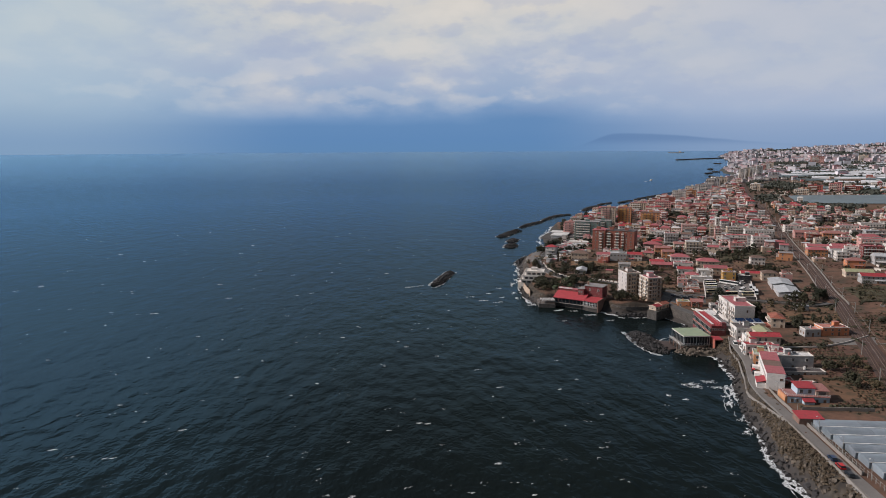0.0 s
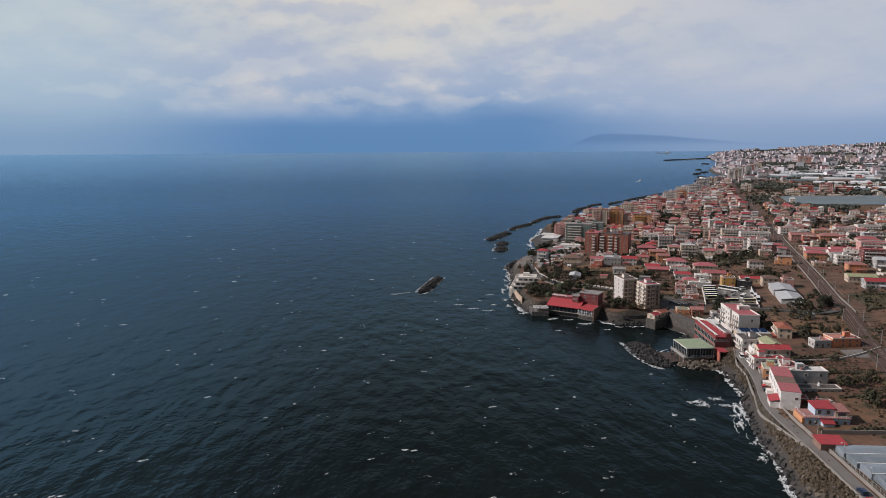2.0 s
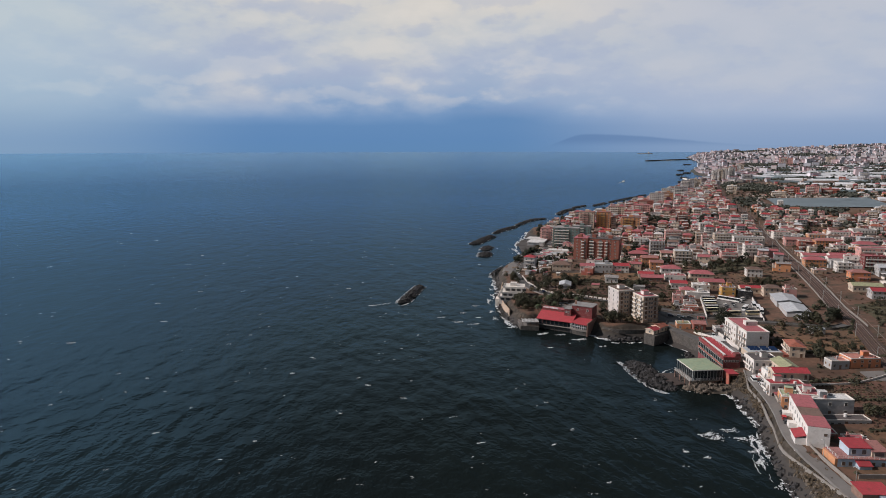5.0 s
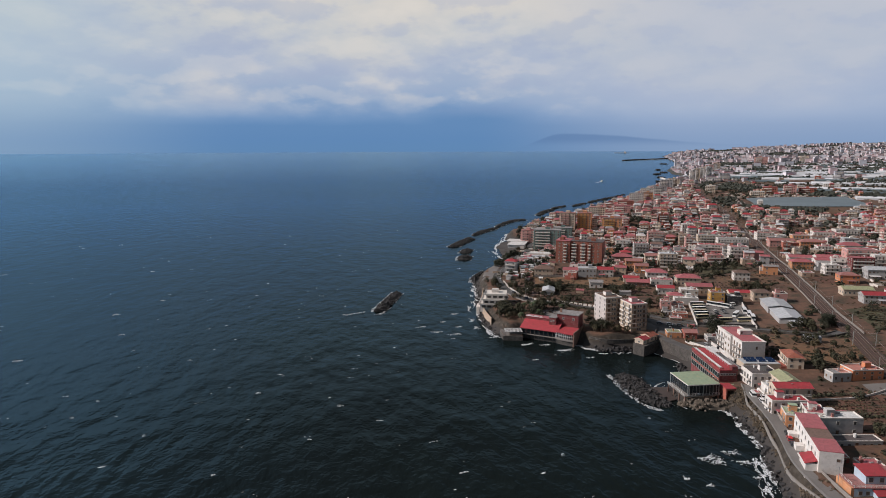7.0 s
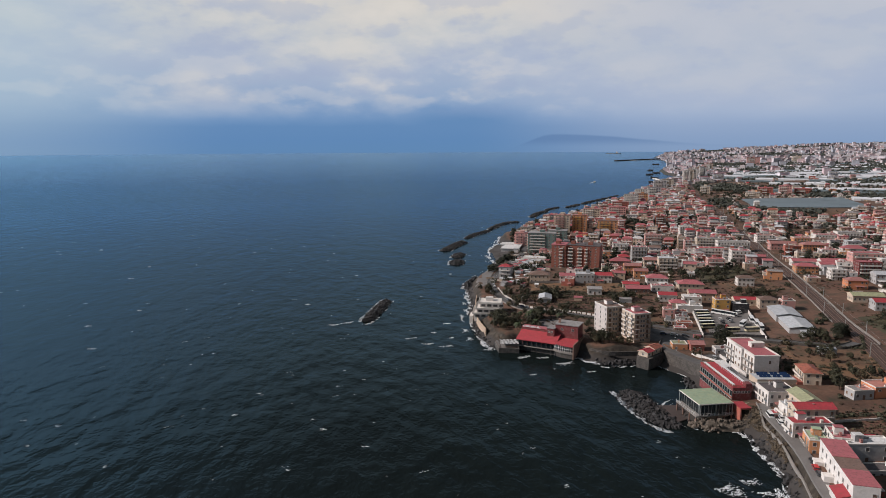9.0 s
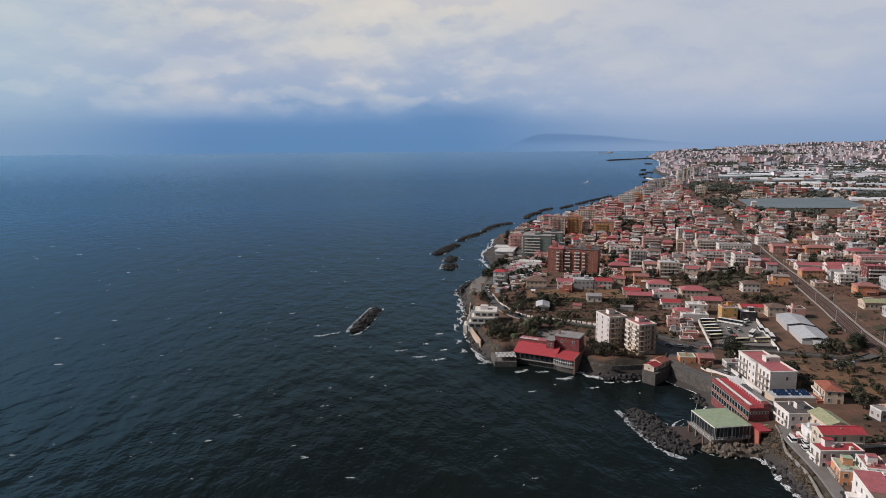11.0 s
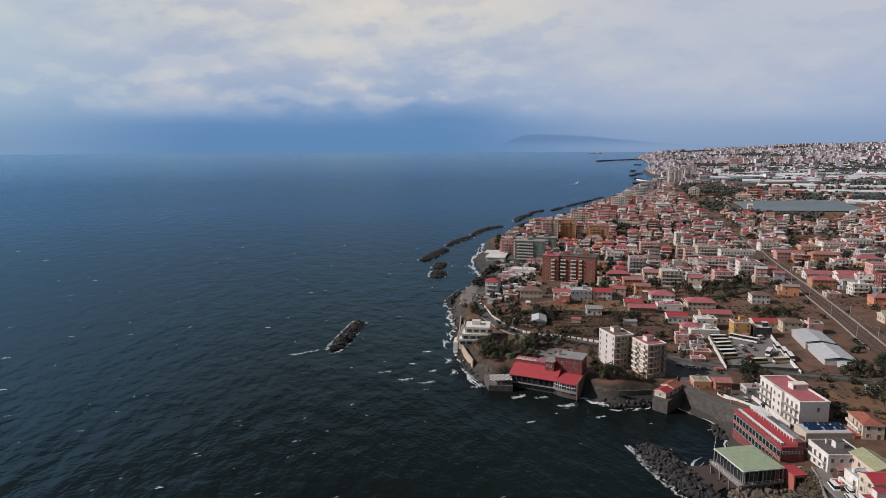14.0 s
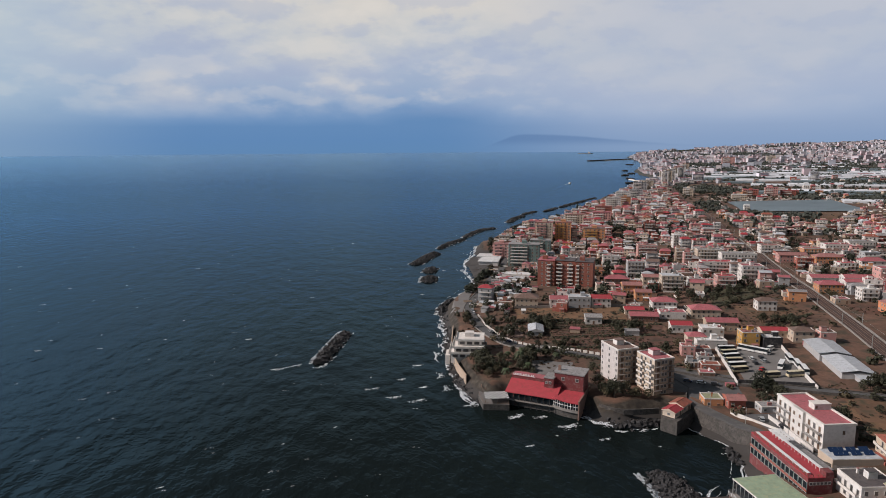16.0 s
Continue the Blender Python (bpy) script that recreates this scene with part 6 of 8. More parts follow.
shift = lambda line, k: [tuple(p) for p in (np.array(line, float) + normals_of(np.array(line, float)) * k)]
low_wall("sea_wall", shift(COAST_ROAD, 2.7), 1.1, 0.45, "concrete", "pale stone parapet of the coast road")
low_wall("garden_wall", shift(COAST_ROAD[2:8], -3.6), 1.4, 0.35, "concrete", "grey garden wall along the coast road")
low_wall("quay_wall", shift(HARBOUR_ROAD[:7], 3.3), 1.5, 0.6, "quay_stone", "stone quay wall of the harbour road")
low_wall("road_wall", shift(NORTH_ROAD[3:12], 3.6), 0.7, 0.35, "concrete", "grey parapet of the headland road")
BALUSTRADE = resample(shift(NORTH_ROAD[2:9], -4.0), 3.4)
f = Form()
for p, q in zip(BALUSTRADE[:-1], BALUSTRADE[1:]):
    wall_line([tuple(p + (q - p) * 0.1), tuple(p + (q - p) * 0.8)], 1.3, 0.4, form=f, step=1.2)
setting("garden_balustrade", f, M["parapet"], "white pillared garden wall along the headland road", "wall")
# the lane walls' shadow is put into their dark stone colour
low_wall("lane_wall", shift(LANE, 2.9), 1.2, 0.4, "quay_stone", "wall of the raised lane, coloured dark for its shadow")
low_wall("lane_wall", shift(LANE, -2.9), 1.2, 0.4, "quay_stone", "wall of the raised lane, coloured dark for its shadow")
low_wall("railway_wall", shift(RAILWAY[5:9], 5.2), 1.0, 0.4, "concrete", "concrete wall along the railway")
low_wall("railway_wall", shift(RAILWAY[4:11], -5.2), 1.2, 0.4, "concrete", "concrete wall along the railway")
low_wall("yard_wall", [(278, 470), (266, 446), (255, 425)], 2.2, 0.4, "white", "white wall of the bus yard")
low_wall("yard_wall", [(319, 472), (300, 438), (283, 407)], 2.2, 0.4, "white", "white wall of the bus yard")
low_wall("yard_wall", [(257, 427), (271, 419), (285, 410)], 2.3, 0.4, "black", "dark front wall of the bus yard")
low_wall("villa_wall", [(139, 480), (140, 500), (143, 520), (150, 545), (158, 570)], 4.4, 0.6, "tan", "pale stone sea wall below the villa", base=2.0)
low_wall("lot_wall", [(231, 400), (233, 391), (236, 378)], 1.2, 0.35, "parapet", "white wall of the car park")
low_wall("field_wall", [(209, 592.5), (233, 584), (258, 575), (283, 566)], 1.8, 0.3, "concrete", "grey wall behind the field")
low_wall("garden_wall", [(188, 229), (200, 226), (215, 222)], 1.6, 0.3, "concrete", "grey garden wall beside the greenhouses")
low_wall("garden_wall", [(232, 306), (252, 302), (270, 306), (290, 314)], 1.0, 0.3, "parapet", "pale field wall")
for corners, key, lift, label in (
        (((200, 566), (264, 537), (281, 565), (209, 591)), "stubble", 0.14, "strip of dry ochre grass below the houses"),
        (((206, 520), (268, 503), (277, 519), (209, 536)), "soil", 0.12, "ploughed brown field terrace"),
        (((200, 497), (257, 483), (267, 500), (205, 516)), "soil", 0.16, "ploughed brown field terrace"),
        (((179, 529), (190, 524), (198, 544), (187, 549)), "pale_soil", 0.14, "bare pale yard beside the glasshouse"),
        (((226, 733), (250, 766), (280, 853), (252, 858)), "sand", 0.14, "dark volcanic sand beach"),
        (((163, 598), (172, 596), (199, 657), (188, 661)), "pale_asphalt", 0.16, "grey seafront pavement"),
        (((212, 470), (252, 462), (258, 486), (222, 500)), "dry_grass", 0.10, "dry grass field"),
        (((256, 480), (272, 474), (282, 498), (264, 506)), "soil", 0.10, "ploughed brown field"),
        (((262, 428), (286, 412), (316, 462), (284, 474)), "pale_asphalt", 0.16, "grey asphalt bus yard"),
        (((222, 430), (248, 412), (262, 436), (240, 456)), "asphalt", 0.12, "worn asphalt forecourt behind the apartment blocks"),
        (((168, 468), (188, 460), (196, 477), (178, 487)), "pale_asphalt", 0.12, "paved garden court"),
        (((233, 378), (241, 376), (246, 392), (234, 396)), "asphalt", 0.30, "asphalt car park"),
        (((258, 352), (300, 330), (318, 372), (280, 392)), "stubble", 0.12, "ochre fallow field behind the hotel"),
        (((272, 374), (300, 352), (314, 372), (286, 396)), "dry_grass", 0.16, "dry grass field behind the hotel"),
        (((232, 290), (262, 282), (270, 302), (238, 308)), "soil", 0.12, "brown kitchen garden"),
        (((262, 304), (284, 300), (292, 312), (268, 316)), "pale_asphalt", 0.14, "pale gravel yard"),
        (((210, 235), (250, 222), (262, 252), (220, 262)), "dry_grass", 0.10, "rows of kitchen gardens"),
        (((226, 262), (268, 250), (280, 276), (236, 284)), "soil", 0.10, "brown kitchen garden"),
        (((190, 228), (212, 223), (214, 230), (192, 235)), "dry_grass", 0.12, "strip of dry grass"),
        (((335, 500), (378, 508), (392, 545), (345, 540)), "dry_grass", 0.12, "dry grass field beside the railway"),
        (((330, 540), (390, 560), (405, 590), (360, 585)), "meadow", 0.12, "scrubby field"),
        (((408, 498), (432, 492), (440, 508), (418, 518)), "soil", 0.12, "brown field across the railway"),
        (((345, 385), (420, 380), (440, 420), (370, 432)), "meadow", 0.12, "green field across the railway"),
        (((300, 290), (400, 270), (420, 360), (345, 372)), "dry_grass", 0.12, "dry field across the railway"),
        (((735, 1000), (890, 915), (975, 1075), (815, 1130)), "dusty_sheet", 1.2, "sheet-covered nursery field"),
        (((680, 905), (760, 860), (850, 925), (755, 980)), "dry_grass", 0.6, "dry field behind the town")):
    setting("field", field(corners, lift, 16), M[key], label, "field")

# ---- the town beyond ----
FIELDS = [(240, 525, 48), (232, 480, 34), (290, 440, 32), (285, 360, 36), (250, 290, 28), (225, 245, 26), (365, 525, 30), (375, 563, 28), (425, 505, 16), (395, 400, 48), (355, 320, 50), (855, 1020, 105), (765, 920, 60), (240, 790, 26), (170, 490, 26),
          (195, 565, 30), (190, 532, 26), (228, 640, 32), (250, 690, 16), (330, 510, 20), (440, 770, 28), (560, 690, 30), (640, 760, 45), (472, 896, 20), (602, 664, 26)]
LINES = [resample(l, 6) for l in (COAST_ROAD, HARBOUR_ROAD, NORTH_ROAD, LANE)] + [resample(RAILWAY, 6)]


def clear_of_roads(x, y, r):
    for k, l in enumerate(LINES):
        if np.min(np.hypot(l[:, 0] - x, l[:, 1] - y)) < r + (6 if k == 4 else 2):
            return False
    return True


ALONG, INLAND = np.array((0.503, 0.864)), np.array((0.864, -0.503))
START = np.array((379.0, 470.0))
WALLS = ["white"] * 6 + ["cream"] * 5 + ["pink"] * 7 + ["grey"] * 7 + ["tan"] * 5 + ["orange"] * 2 + ["rust"] * 4 + ["brick"] * 2 + ["brown"]
ROOFS = ["red"] * 11 + ["bright"] * 5 + ["terracotta"] * 5 + ["brown"] * 3 + ["grey"] * 6 + ["white"] * 3 + ["pale"] * 3 + ["rust"] * 2


def make_town():
    rng = random.Random(11)
    spots, far = [], []
    for u in np.arange(-60, 1300, 12.6):
        for v in np.arange(-420, 640, 13.4):
            if abs(v) < 5:
                continue
            p = START + ALONG * (u + rng.uniform(-3.5, 3.5)) + INLAND * (v + rng.uniform(-3.5, 3.5))
            town = v < 0
            if rng.random() > (0.70 if town and u > 110 else 0.5 if not town and 60 < u < 620 else 0.04 if not town else 0.3):
                continue
            spots.append((p[0], p[1], u, v))
    s = shore_distance(np.array([p[0] for p in spots]), np.array([p[1] for p in spots]))
    near = 0
    for (x, y, u, v), inland in zip(spots, s):
        if inland < 26 or y < 300:
            continue
        w, d = rng.uniform(5.5, 11.5), rng.uniform(5.5, 9)
        if any((x - a) ** 2 + (y - b) ** 2 < c * c for a, b, c in FIELDS) or taken(x, y, 0.42 * w) or not clear_of_roads(x, y, 0.5 * d):
            continue
        floors = rng.choice((1, 1, 2, 2, 2, 3)) + (rng.random() < 0.15)
        kind = rng.choice(("flat", "flat", "flat", "gable", "hip"))
        wall, roof = rng.choice(WALLS), rng.choice(ROOFS)
        away = math.hypot(x - 47, y - 182)
        if away < 640 and near < 195:
            near += 1
            house(x, y, w, d, floors * 3.1 + 0.4, -26 + rng.uniform(-9, 9), wall, roof, kind, balcony="s" if floors > 2 else "", gap=3.8, rng=rng, wing=(rng.uniform(1.5, 3), d * 0.6, 2.8) if rng.random() < 0.5 else None)
        else:
            far.append((x, y, w * rng.uniform(1, 1.25), d, floors * 3.1 + 0.4, -26 + rng.uniform(-11, 11), wall, roof, kind))
        TAKEN.append((x, y, 0.5 * w))
    return far


def far_houses(rows, name, label):
    """Distant houses joined by the colour of their walls and roofs."""
    groups = {}
    rng = random.Random(77)
    for x, y, w, d, h, rot, wall, roof, kind in rows:
        z = gz(x, y)
        f = groups.setdefault(("w", wall), Form())
        corner = lambda a, b: tuple(np.add(turned(a, b, rot), (x, y)))
        ring = [corner(-w / 2, -d / 2), corner(w / 2, -d / 2), corner(w / 2, d / 2), corner(-w / 2, d / 2)]
        f.prism(ring, z - 2, z + h)
        f = groups.setdefault(("r", roof), Form())
        e = 0.4
        ring = [corner(-w / 2 - e, -d / 2 - e), corner(w / 2 + e, -d / 2 - e), corner(w / 2 + e, d / 2 + e), corner(-w / 2 - e, d / 2 + e)]
        if kind == "flat":
            f.prism(ring, z + h, z + h + 0.4)
        else:
            top = [corner(-w / 2 * 0.6, -0.3), corner(w / 2 * 0.6, -0.3), corner(w / 2 * 0.6, 0.3), corner(-w / 2 * 0.6, 0.3)]
            f.solid([(*c, z + h) for c in ring], [(*c, z + h + 2.2) for c in top])
        away = math.hypot(x - 30, y - 90)
        if away < 1500:
            # stair huts, tanks, awnings and lean-to sheds
            for _ in range(rng.choice((1, 2, 2, 3))):
                a, b, c = rng.uniform(-0.4, 0.4) * w, rng.uniform(-0.4, 0.4) * d, rng.uniform(0.5, 1.9)
                g = groups.setdefault(("w", rng.choice((wall, "white", "pink", "cream"))), Form())
                g.prism([corner(a - c, b - 1), corner(a + c, b - 1), corner(a + c, b + 1), corner(a - c, b + 1)], z + h - 0.1, z + h + rng.uniform(0.9, 2.4))
            if rng.random() < 0.75:
                a, b, c, e = rng.uniform(-0.5, 0.5) * w, -d / 2 - rng.uniform(1, 2.5), rng.uniform(1.2, 3.2), rng.uniform(2.2, 3.2)
                ring = [corner(a - c, b - 1.2), corner(a + c, b - 1.2), corner(a + c, -d / 2 - 0.05), corner(a - c, -d / 2 - 0.05)]
                groups.setdefault(("w", rng.choice(("white", "cream", "grey", wall))), Form()).prism(ring, z - 1, z + e)
                ring = [corner(a - c - 0.2, b - 1.4), corner(a + c + 0.2, b - 1.4), corner(a + c + 0.2, -d / 2 - 0.05), corner(a - c - 0.2, -d / 2 - 0.05)]
                groups.setdefault(("r", rng.choice(("red", "white", "pale", "terracotta", "rust"))), Form()).prism(ring, z + e, z + e + 0.15)
        if away > 1900:
            continue
        # balcony slabs with pale fronts
        b = groups.setdefault(("b", "parapet"), Form())
        for fl in range(1, int(h / 3.1)):
            e, t = rng.uniform(0.25, 0.5) * w, z + fl * 3.1
            o = rng.uniform(-0.5, 0.5) * (w - 2 * e)
            b.prism([corner(o - e, -d / 2 - 1.2), corner(o + e, -d / 2 - 1.2), corner(o + e, -d / 2), corner(o - e, -d / 2)], t - 0.1, t + 0.85)
            if rng.random() < 0.6:
                b.prism([corner(-w / 2 - 1.1, -d * 0.4), corner(-w / 2, -d * 0.4), corner(-w / 2, d * 0.35), corner(-w / 2 - 1.1, d * 0.35)], t - 0.1, t + 0.85)
        g = groups.setdefault(("g", "glass"), Form())
        for fl in range(max(1, int(h / 3.1))):
            for i in range(int(w / 3.4)):
                a = -w / 2 + 1.2 + i * 3.4
                g.prism([corner(a, -d / 2 - 0.08), corner(a + 1.2, -d / 2 - 0.08), corner(a + 1.2, -d / 2 + 0.1), corner(a, -d / 2 + 0.1)], z + fl * 3.1 + 0.9, z + fl * 3.1 + 2.3)
            for i in range(int(d / 3.8)):
                b = -d / 2 + 1.4 + i * 3.8
                g.prism([corner(-w / 2 - 0.08, b), corner(-w / 2 + 0.1, b), corner(-w / 2 + 0.1, b + 1.2), corner(-w / 2 - 0.08, b + 1.2)], z + fl * 3.1 + 0.9, z + fl * 3.1 + 2.3)
    ob = thing(name, pose(0, 0, 0), label, "houses", kind="stuff")
    for (k, key), f in sorted(groups.items()):
        tagged(part({"w": "walls", "r": "roofs", "g": "windows", "b": "balconies"}[k], f, M[key] if k in "wb" else M["curtained"] if k == "g" else M["roof_" + key], ob), kind="stuff")


FAR = make_town()


def polar(a, r):
    """A place by its bearing in degrees and its distance from the bay."""
    return 30 + r * math.sin(radians(a)), 90 + r * math.cos(radians(a))


def make_plain():
    """The plain with its greenhouses, and the city that climbs behind it."""
    rng = random.Random(23)
    for _ in range(26000):
        a, r = rng.uniform(20, 58), 900 + 4050 * rng.random() ** 0.6
        x, y = polar(a, r)
        s = inland_of(x, y)
        if s < (30 if r < 1500 else 14) or taken(x, y, 6):
            continue
        u, v = (np.array((x, y)) - START) @ ALONG, (np.array((x, y)) - START) @ INLAND
        if u < 1250 and -430 < v < 560 or abs(v) < 14 and u < 1700:
            continue
        city = r > 2760 + 130 * math.sin(radians(a) * 13) + 1.2 * max(0.0, 36 - a) ** 2
        patch = noise.noise(Vector((x * 0.0045, y * 0.0022, 5.0)))
        if city and (patch > 0.16 or rng.random() < 0.42) and s > 120:
            continue
        if not city and rng.random() > (0.55 if s < 170 else 0.05 + 0.10 * (patch < -0.1)):
            continue
        small = (0.88 - 0.16 * ease(2900, 4300, r)) if r > 2500 else 1.0
        big = rng.random() < (0.24 if city else 0.06)
        floors = rng.randint(4, 7) if big else rng.randint(1, 3)
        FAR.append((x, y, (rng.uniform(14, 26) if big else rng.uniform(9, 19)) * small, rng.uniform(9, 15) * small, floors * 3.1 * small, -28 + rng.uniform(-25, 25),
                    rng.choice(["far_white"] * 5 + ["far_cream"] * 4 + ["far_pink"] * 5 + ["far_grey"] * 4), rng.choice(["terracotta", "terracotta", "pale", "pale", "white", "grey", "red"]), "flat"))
    # houses down to the water along the far shore
    line = resample([p for p in SHORE if p[1] > 1500], 16.0)
    nrm = normals_of(line)
    for p, q in zip(line, nrm):
        r = math.hypot(p[0] - 30, p[1] - 90)
        if r > 4700:
            break
        for _ in range(1 if 2200 < r < 2900 else 3):
            x, y = p - q * (12 + 120 * rng.random() ** 1.3)
            small = 0.85 - 0.25 * ease(2500, 4300, r)
            if not taken(x, y, 5) and inland_of(x, y) > 8:
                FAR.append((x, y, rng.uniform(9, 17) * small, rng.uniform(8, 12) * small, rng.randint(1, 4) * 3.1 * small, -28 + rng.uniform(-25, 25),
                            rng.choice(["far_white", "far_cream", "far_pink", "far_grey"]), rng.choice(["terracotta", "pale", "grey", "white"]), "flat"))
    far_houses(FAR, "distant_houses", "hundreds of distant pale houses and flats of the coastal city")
    # long bands of greenhouse roofs, and scattered blocks of them
    f, g = Form(), Form()
    spots = []
    for a0, a1, r0, r1, count in ((34.5, 58, 1900, 2260, 120), (39, 58, 1440, 1560, 26), (33, 58, 1620, 1860, 34), (36, 58, 2300, 2640, 44), (37, 58, 1250, 1420, 16)):
        spots += [(rng.uniform(a0, a1), rng.uniform(r0, r1)) for _ in range(count)]
    for a, r in spots:
        x, y = polar(a, r)
        if inland_of(x, y) < 200 or taken(x, y, 22) or (855 - x) ** 2 + (1020 - y) ** 2 < 150 ** 2:
            continue
        w, d, z = rng.uniform(60, 170), rng.uniform(16, 46), gz(x, y)
        form = f if rng.random() < 0.72 else g
        for k in range(int(d / 8)):
            ya, yb = -d / 2 + k * 8, -d / 2 + k * 8 + 7.6
            ends = []
            for e in (-w / 2, w / 2):
                ends.append([(*np.add(turned(e, q, -38), (x, y)), z + h) for q, h in ((ya, -2.5), (ya, 2.6), ((ya + yb) / 2, 4.2), (yb, 2.6), (yb, -2.5))])
            form.solid(ends[0], ends[1])
    setting("distant_greenhouses", f, M["far_plastic"], "pale greenhouse roofs spread over the plain", "greenhouses", kind="stuff")
    setting("distant_greenhouses", g, M["dusty_sheet"], "dull blue-grey greenhouse roofs spread over the plain", "greenhouses", kind="stuff")


make_plain()

# ---- rocks ----
def boulder(f, x, y, z, r, rng, k=0):
    """A rough block of stone with eight corners and bevel-like facets."""
    q = Euler((rng.uniform(0, 6), rng.uniform(0, 6), rng.uniform(0, 6)))
    low, high = [], []
    for i in range(6):
        a = 2 * math.pi * i / 6
        low.append(Vector((math.cos(a) * rng.uniform(0.75, 1.1), math.sin(a) * rng.uniform(0.75, 1.1), -0.55)))
        high.append(Vector((math.cos(a) * rng.uniform(0.5, 0.9), math.sin(a) * rng.uniform(0.5, 0.9), 0.55 * rng.uniform(0.6, 1.2))))
    put = lambda v: tuple(q.to_matrix() @ v * r + Vector((x, y, z)))
    f.solid([put(v) for v in low], [put(v) for v in high], k)


def rock_pile(name, line, width, top, label, seed, size=1.5, key="rock", density=1.0):
    """A mound of tipped boulders along a line."""
    rng = random.Random(seed)
    line = resample(line, 2.0)
    nrm = normals_of(line)
    ob = thing(name, pose(*line[len(line) // 2], 0), label, "breakwater", "breakwaters")
    ox, oy = line[len(line) // 2]
    n = len(line)
    core, f = Form(), Form()
    prof = ((-1.0, -0.9), (-0.62, 0.45), (-0.25, 0.92), (0.25, 0.92), (0.62, 0.45), (1.0, -0.9))
    rings = []
    for i, (p, q) in enumerate(zip(line, nrm)):
        taper = min(1.0, 0.35 + 0.65 * min(i, n - 1 - i) / 3)
        rings.append([(p[0] - ox + q[0] * a * width / 2 * taper, p[1] - oy + q[1] * a * width / 2 * taper, (top - 0.9) * b * (taper if b > 0 else 1) - (1.2 if b < 0 else 0.0)) for a, b in prof])
    for a, b in zip(rings[:-1], rings[1:]):
        for j in range(len(prof) - 1):
            core.face([a[j], b[j], b[j + 1], a[j + 1]])
    core.face(rings[0][::-1])
    core.face(rings[-1])
    part("core", core, M[key], ob)
    length = np.hypot(*np.diff(line, axis=0).T).sum()
    for _ in range(int(length * width / (size * size) * 0.75 * density)):
        i = rng.randrange(n)
        a = rng.uniform(-1, 1)
        taper = min(1.0, 0.4 + 0.6 * min(i, n - 1 - i) / 3)
        p = line[i] + nrm[i] * a * width / 2 * taper * 1.05
        z = (top - 0.6) * (1 - abs(a) ** 1.5) * taper - 0.2
        boulder(f, p[0] - ox + rng.uniform(-1, 1), p[1] - oy + rng.uniform(-1, 1), z, size * rng.uniform(0.5, 1.1), rng)
    tagged(part("boulder_cover", f, M[key], ob), kind="stuff")
    # foam on the weather side
    g = Form()
    for _ in range(int(length / 0.35)):
        i = rng.randrange(n)
        side = 1 if rng.random() < 0.9 else -1
        p = line[i] + nrm[i] * side * (width / 2 + rng.uniform(-1.0, 1.6))
        blot(g, p[0], p[1], rng.uniform(0.25, 0.8), rng, 0.16, rng.uniform(1.5, 4.0), math.degrees(math.atan2(-nrm[i][0], nrm[i][1])) + rng.gauss(0, 18))
    setting("surf", g, M["foam"], "white foam round a breakwater", "surf", kind="stuff")


rock_pile("breakwater", [(69.5, 537), (92, 595)], 9, 2.6, "dark boulder breakwater standing alone in the sea", 1, 1.2)
rock_pile("jetty", [(182, 335.5), (178.2, 341), (178.6, 352), (179.5, 366), (181, 377)], 14, 2.4, "curved jetty of dark lava boulders", 2, 0.95)
setting("sand_bar", Form().prism([(184, 339), (194, 342), (199, 355), (184, 358)], -1.5, 0.45), M["wet_sand"], "brown wet sand bar between jetty and pavilion", "sand")
rock_pile("breakwater", [(182, 735), (190, 760)], 15, 2.8, "short dark boulder breakwater", 3)
rock_pile("breakwater", [(193, 778), (204, 802)], 13, 2.6, "short dark boulder breakwater", 4)
rock_pile("breakwater", [(190, 826), (230, 892)], 13, 2.8, "dark boulder breakwater off the beach", 5)
rock_pile("breakwater", [(243, 922), (258, 949), (293, 990)], 9, 2.2, "dark boulder breakwater off the beach", 6, 1.7)
rock_pile("breakwater", [(300, 1006), (329, 1053), (352, 1078), (372, 1088)], 9, 2.2, "curved dark boulder breakwater off the beach", 14, 1.7)
rock_pile("breakwater", [(398, 1079), (420, 1107), (440, 1128)], 12, 2.6, "broad boulder breakwater near the apartment houses", 7, 1.8)
rock_pile("breakwater", [(419, 1152), (450, 1205), (479, 1238)], 11, 2.4, "dark boulder breakwater near the apartment houses", 8, 1.9)
rock_pile("breakwater", [(490, 1264), (532, 1306)], 9, 2.2, "dark boulder breakwater farther up the coast", 15, 1.9)
rock_pile("breakwater", [(549, 1302), (600, 1358)], 9, 2.2, "dark boulder breakwater farther up the coast", 16, 1.9)
rock_pile("breakwater", [(616, 1374), (670, 1432), (736, 1498)], 9, 2.2, "long dark boulder breakwater far up the coast", 9, 2.2)
rock_pile("breakwater", [(746, 1512), (794, 1556)], 9, 2.2, "dark boulder breakwater far up the coast", 17, 2.2)
rock_pile("breakwater", [(164, 622), (170, 640), (184, 662)], 7, 3.0, "dark boulders tipped along the point", 10)
rock_pile("breakwater", [(187, 417), (197, 415), (208, 416)], 7, 2.6, "boulders tipped below the headland garden", 12, 1.3)
rock_pile("breakwater", [(219, 386), (215, 374)], 5, 2.0, "boulders below the quay wall", 13, 1.1)


